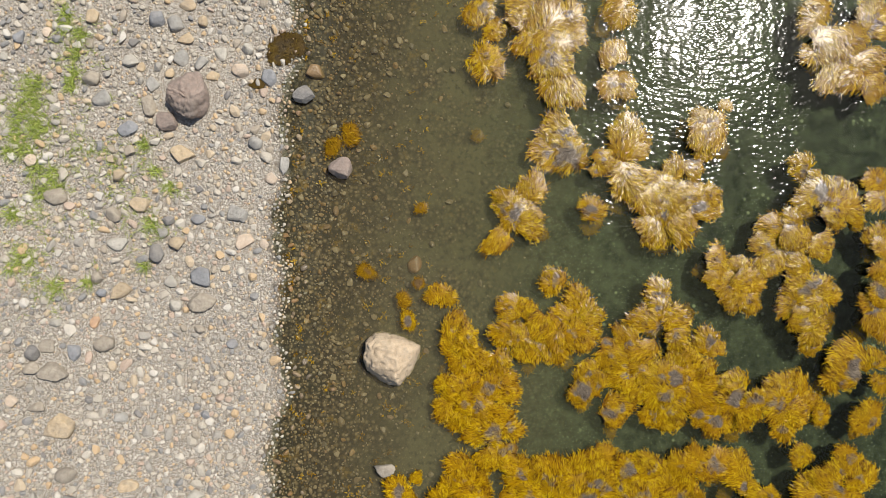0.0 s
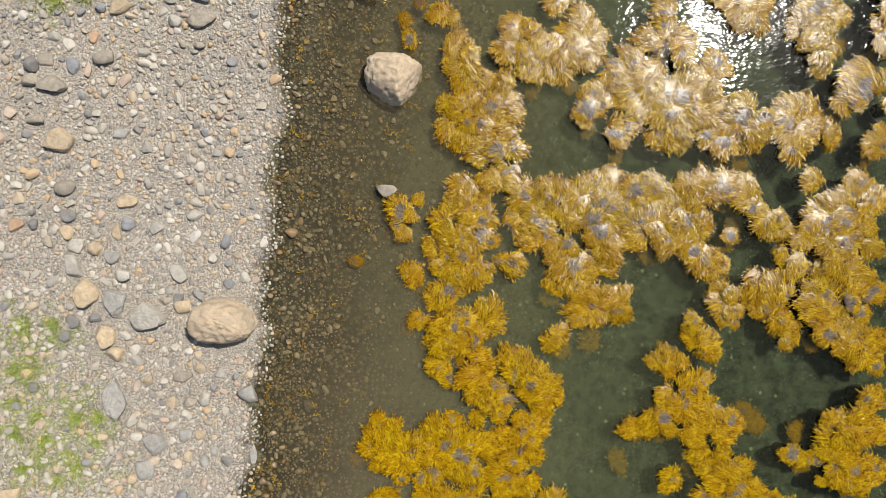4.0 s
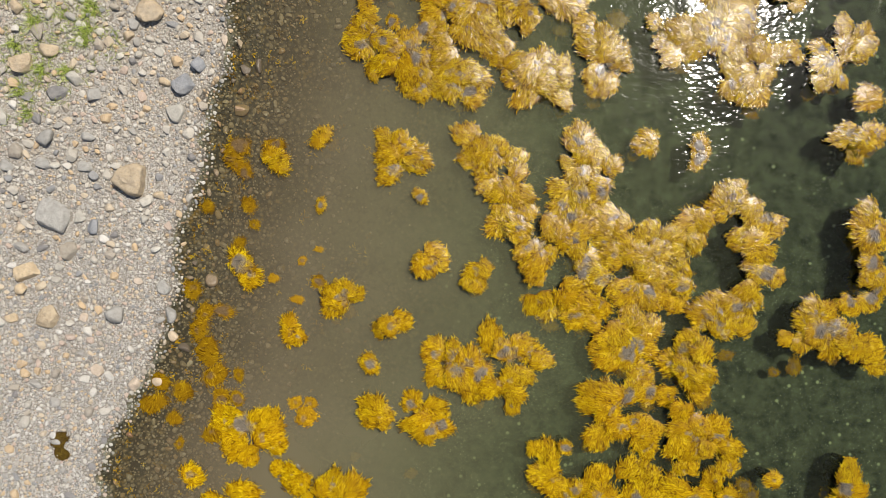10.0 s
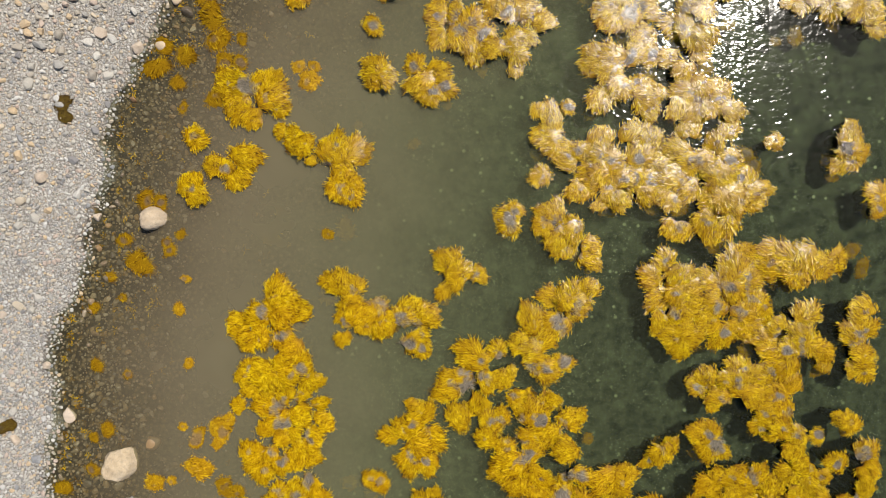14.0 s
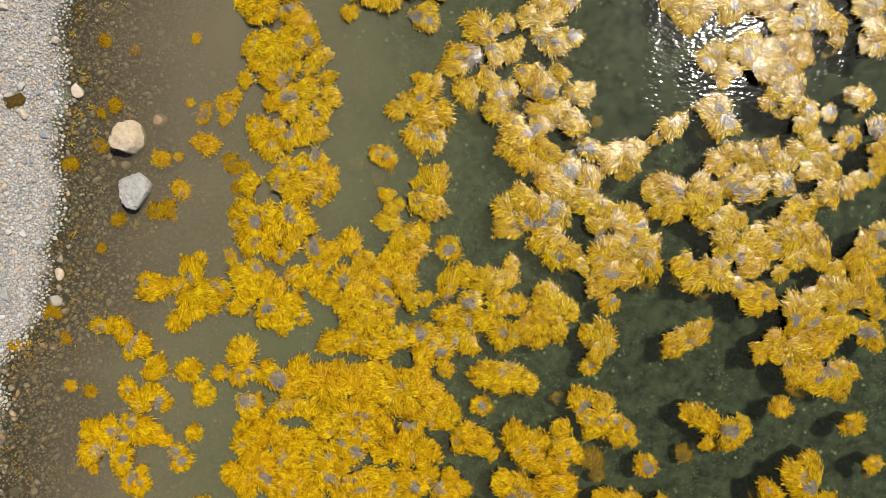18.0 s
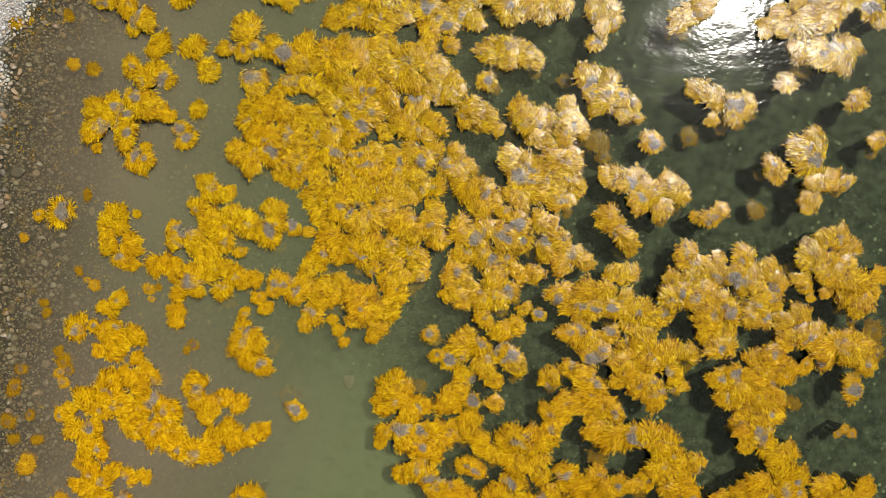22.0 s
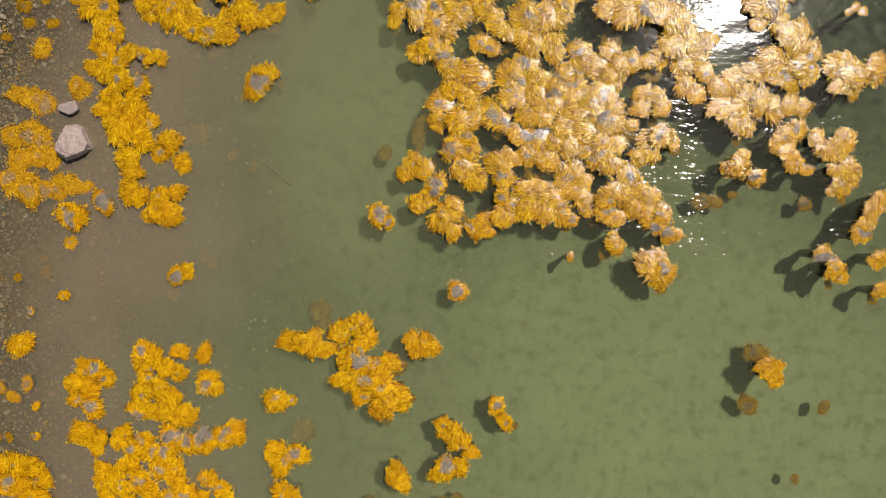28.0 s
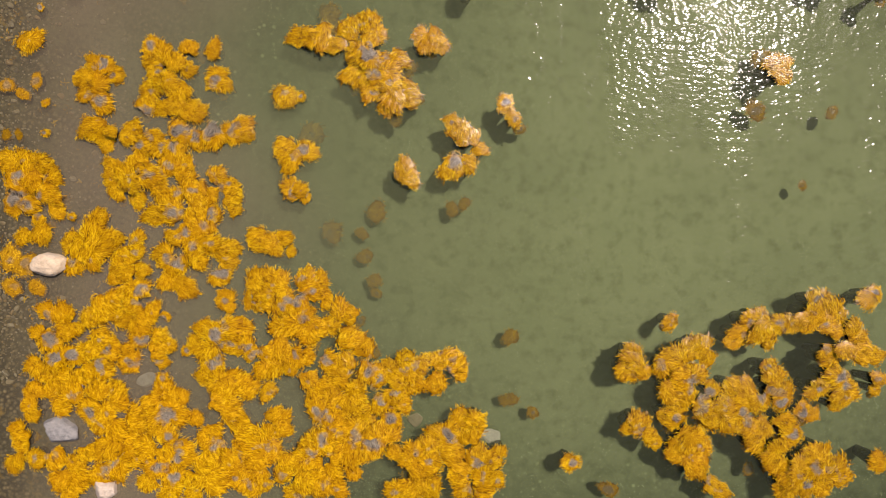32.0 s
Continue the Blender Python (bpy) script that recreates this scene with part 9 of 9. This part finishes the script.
rockweed_bed(-1.47, -21.05, "crest", [(0.02, -0.33, 0.072), (0.37, -0.31, 0.081), (-0.34, -0.28, 0.081), (0.24, -0.27, 0.090), (-0.21, -0.26, 0.054), (0.11, -0.24, 0.099), (0.33, -0.18, 0.090), (-0.07, -0.17, 0.072), (-0.27, -0.17, 0.081), (0.20, -0.13, 0.099), (-0.39, -0.13, 0.090), (0.11, -0.08, 0.090), (-0.03, -0.08, 0.081), (-0.27, -0.04, 0.090), (0.35, 0.00, 0.099), (-0.16, 0.01, 0.090), (-0.38, 0.01, 0.090), (0.15, 0.05, 0.090), (-0.29, 0.05, 0.090), (0.24, 0.09, 0.099), (0.38, 0.14, 0.099), (-0.20, 0.14, 0.081), (-0.34, 0.14, 0.099), (-0.07, 0.19, 0.063), (0.33, 0.27, 0.072), (-0.11, 0.28, 0.081), (0.20, 0.36, 0.090), (0.29, 0.45, 0.090), (-0.18, 0.48, 0.063)])
rockweed_bed(-0.41, -21.12, "crest", [(0.48, -0.25, 0.081), (0.30, -0.25, 0.081), (-0.13, -0.25, 0.090), (-0.24, -0.25, 0.081), (0.05, -0.23, 0.090), (-0.04, -0.20, 0.081), (0.57, -0.16, 0.081), (0.46, -0.14, 0.108), (0.28, -0.12, 0.090), (-0.57, -0.11, 0.054), (-0.06, -0.07, 0.081), (0.03, -0.02, 0.090), (0.53, -0.01, 0.090), (0.42, 0.02, 0.090), (-0.15, 0.02, 0.054), (-0.59, 0.03, 0.090), (0.59, 0.06, 0.063), (0.21, 0.06, 0.081), (-0.06, 0.07, 0.090), (-0.24, 0.07, 0.063), (-0.50, 0.07, 0.081), (0.03, 0.11, 0.090), (-0.41, 0.11, 0.090), (0.35, 0.18, 0.081), (0.21, 0.20, 0.090), (0.10, 0.20, 0.081), (-0.28, 0.20, 0.081), (-0.37, 0.20, 0.099), (-0.55, 0.21, 0.099), (-0.46, 0.25, 0.090)])
rockweed_bed(0.75, -21.15, "crest", [(0.00, 0.00, 0.063)])
rockweed_bed(3.20, -21.17, "crest", [(0.00, 0.00, 0.063)])
rockweed_bed(2.23, -21.26, "deep", [(0.00, 0.00, 0.046)])
rockweed_bed(1.08, -21.42, "deep", [(0.00, 0.00, 0.064)])

for x, y, tufts in ((-1.14, 1.59, [(0.0, 0.0, 0.09), (0.07, 0.05, 0.07), (-0.05, -0.06, 0.06)]), (-2.86, -7.58, [(0.0, 0.0, 0.06), (0.02, -0.1, 0.06)]), (-3.37, -10.08, [(0.0, 0.0, 0.05), (0.06, 0.01, 0.045)]), (-1.33, 1.31, [(0.0, 0.0, 0.045)])):
    rockweed_bed(x, y, "wrack", tufts)


def sprigs(seed, count):
    """Torn bits of seaweed on the seabed along the shore, as one sheet of short crossing fronds."""
    rng, verts, faces, strand = random.Random(seed), [], [], []
    for _ in range(count):
        y = rng.uniform(-21.0, 2.6)
        x = float(np.interp(y, SHORE_Y, SHORE_X)) + 0.08 + 1.5 * rng.random() ** 1.6
        if noise.noise(Vector((x * 1.9, y * 1.9, 8.0))) < rng.uniform(-0.2, 0.35):
            continue
        z, r, tone = float(height_at(x, y)), rng.uniform(0.012, 0.045), rng.random()
        z = min(z + 0.03, -0.004) if z < -0.01 else z + 0.015
        for _ in range(7):
            a, length = rng.uniform(0, 6.28), r * rng.uniform(0.5, 1.1)
            root = Vector((x + rng.gauss(0, r * 0.3), y + rng.gauss(0, r * 0.3), z))
            way = Vector((math.cos(a), math.sin(a), 0))
            side = Vector((-way.y, way.x, rng.gauss(0, 0.3))) * 0.0042
            b = len(verts)
            verts += [root, root + way * length * 0.6 - side + Vector((0, 0, 0.004)), root + way * length * 0.6 + side + Vector((0, 0, 0.004)), root + way * length]
            faces += [(b, b + 1, b + 2), (b + 1, b + 3, b + 2)]
            strand += [min(1.0, max(0.0, tone + rng.gauss(0, 0.15)))] * 4
    me = bpy.data.meshes.new("sprigs")
    me.from_pydata(verts, [], faces)
    mark(me, "tip", [0.8] * len(verts))
    mark(me, "strand", strand)
    me.materials.append(WEED["low"])
    tagged(new("seaweed_sprigs", me), "torn orange-brown seaweed bits along the shallow water's edge", "seaweed", kind="stuff")


sprigs(21, 2600)

# ---- loose pebbles ----
def scatter(seed, count, lo, hi, where, taken, gap=0.8, sea=False):
    """Stones that do not overlap: x, y, radius."""
    rng, out = random.Random(seed), []
    cell = 0.05
    for _ in range(count):
        y = rng.uniform(-20.5 if sea else -12.5, 3.2)
        edge = float(np.interp(y, SHORE_Y, SHORE_X))
        x = rng.uniform(max(edge - 0.1, -4.0), edge + 0.4 + 2.0 * rng.random() ** 2) if sea else rng.uniform(-4.0, edge + 0.1)
        d = float(off_shore(x, y))
        if rng.random() > where(x, y, d):
            continue
        r = lo + (hi - lo) * rng.random() ** 2
        i, j, n = int(x // cell), int(y // cell), int((r + 0.06) / cell) + 1
        if any(math.hypot(x - a, y - b) < gap * (r + c) for u in range(i - n, i + n + 1) for v in range(j - n, j + n + 1) for a, b, c in taken.get((u, v), ())):
            continue
        taken.setdefault((i, j), []).append((x, y, r))
        out.append((x, y, r))
    return out


SHAPES = {level: [pebble_shape(level, 300 + n) for n in range(14)] for level in (1, 2)}


def heap(name, stones, level, material, seed, label):
    """Many pebbles as one mesh."""
    rng = np.random.default_rng(seed)
    verts, faces, base = [], [], 0
    zs = height_at(np.array([s[0] for s in stones]), np.array([s[1] for s in stones]))
    for (x, y, r), z in zip(stones, zs):
        v, f = SHAPES[level][rng.integers(14)]
        a = rng.uniform(0, 2 * math.pi)
        ca, sa = math.cos(a), math.sin(a)
        sx, sy, sz = r * rng.uniform(0.9, 1.35), r * rng.uniform(0.7, 1.0), r * rng.uniform(0.55, 0.95)
        p = v * (sx, sy, sz)
        verts.append(np.stack([p[:, 0] * ca - p[:, 1] * sa + x, p[:, 0] * sa + p[:, 1] * ca + y, p[:, 2] + z + sz * 0.35], -1))
        faces.append(f + base)
        base += len(v)
    me = mesh_of(name, np.concatenate(verts), np.concatenate(faces), material, False)
    return tagged(new(name, me), label, "pebbles", kind="stuff")


taken = {}
for x, y, r in made_stones:
    for u in range(int((x - r) // 0.05), int((x + r) // 0.05) + 1):
        for v in range(int((y - r) // 0.05), int((y + r) // 0.05) + 1):
            if math.hypot((u + 0.5) * 0.05 - x, (v + 0.5) * 0.05 - y) < r:
                taken.setdefault((u, v), []).append(((u + 0.5) * 0.05, (v + 0.5) * 0.05, 0.03))


def coarse(y):
    """Share of larger stones: the beach gets finer along the shore."""
    return float(np.interp(y, [-9, -6.5, -5, 3], [0.05, 0.25, 1.0, 1.0]))


def patchy(x, y):
    """Sunken pebbles lie in drifts with bare silt between."""
    return min(1.0, max(0.12, 0.55 + 1.7 * noise.noise(Vector((x * 2.3, y * 2.3, 4.0)))))


cobbles = scatter(1, 16000, 0.022, 0.05, lambda x, y, d: (0.8 if d < -0.45 else 0.4) * coarse(y) if d < -0.03 else 0, taken)
pebbles = scatter(2, 70000, 0.012, 0.026, lambda x, y, d: 0.9 if d < 0.06 else 0, taken, 0.74)
gravel = scatter(3, 40000, 0.0065, 0.013, lambda x, y, d: 1 if d < 0.04 else 0, taken, 0.7)
drowned = scatter(4, 34000, 0.010, 0.034, lambda x, y, d: float(np.interp(d, [0, 0.4, 0.9, 1.6, 2.5], [1, 0.8, 0.3, 0.12, 0.03])) * patchy(x, y) if d > -0.05 else 0, taken, 0.7, True)
silted = scatter(5, 30000, 0.007, 0.014, lambda x, y, d: float(np.interp(d, [0, 0.4, 0.9, 1.6, 2.5], [1, 1, 0.4, 0.15, 0.0])) if d > 0 else 0, taken, 0.8, True)
near = sorted(range(len(cobbles)), key=lambda i: abs(cobbles[i][1] + 2.5))[:300]
cobble_meshes = []
for n in range(10):
    v, f = SHAPES[2][n]
    cobble_meshes.append(mesh_of("cobble", v, f, COBBLE, False))
for i in near:
    x, y, r = cobbles[i]
    ob = part("cobble", cobble_meshes[i % 10], ground)
    ob.matrix_basis = Matrix.LocRotScale((x, y, float(height_at(x, y)) + r * 0.2), Euler((0, 0, dice.uniform(0, 6.3))), (r * dice.uniform(0.95, 1.35), r * dice.uniform(0.75, 1.0), r * dice.uniform(0.45, 0.75)))
rest = [c for i, c in enumerate(cobbles) if i not in set(near)]
heap("cobbles", rest, 2, PEBBLE, 1, "grey and tan beach cobbles among finer pebbles")
heap("large_pebbles", [p for p in pebbles if p[2] > 0.0185], 1, PEBBLE, 2, "dry grey, tan and peach beach pebbles")
heap("pebbles", [p for p in pebbles if p[2] <= 0.0185], 1, PEBBLE, 6, "small dry grey, tan and peach beach pebbles")
heap("gravel", gravel, 1, PEBBLE, 3, "fine pale gravel filling the beach between pebbles")
heap("sunken_pebbles", [p for p in drowned if p[2] > 0.022], 2, PEBBLE_WET, 4, "wet dark and brown pebbles along and under the water's edge")
heap("small_sunken_pebbles", [p for p in drowned if p[2] <= 0.022], 1, PEBBLE_WET, 7, "small wet brown pebbles along and under the water's edge")
heap("sunken_gravel", silted, 1, PEBBLE_WET, 5, "wet brown gravel along and under the water's edge")
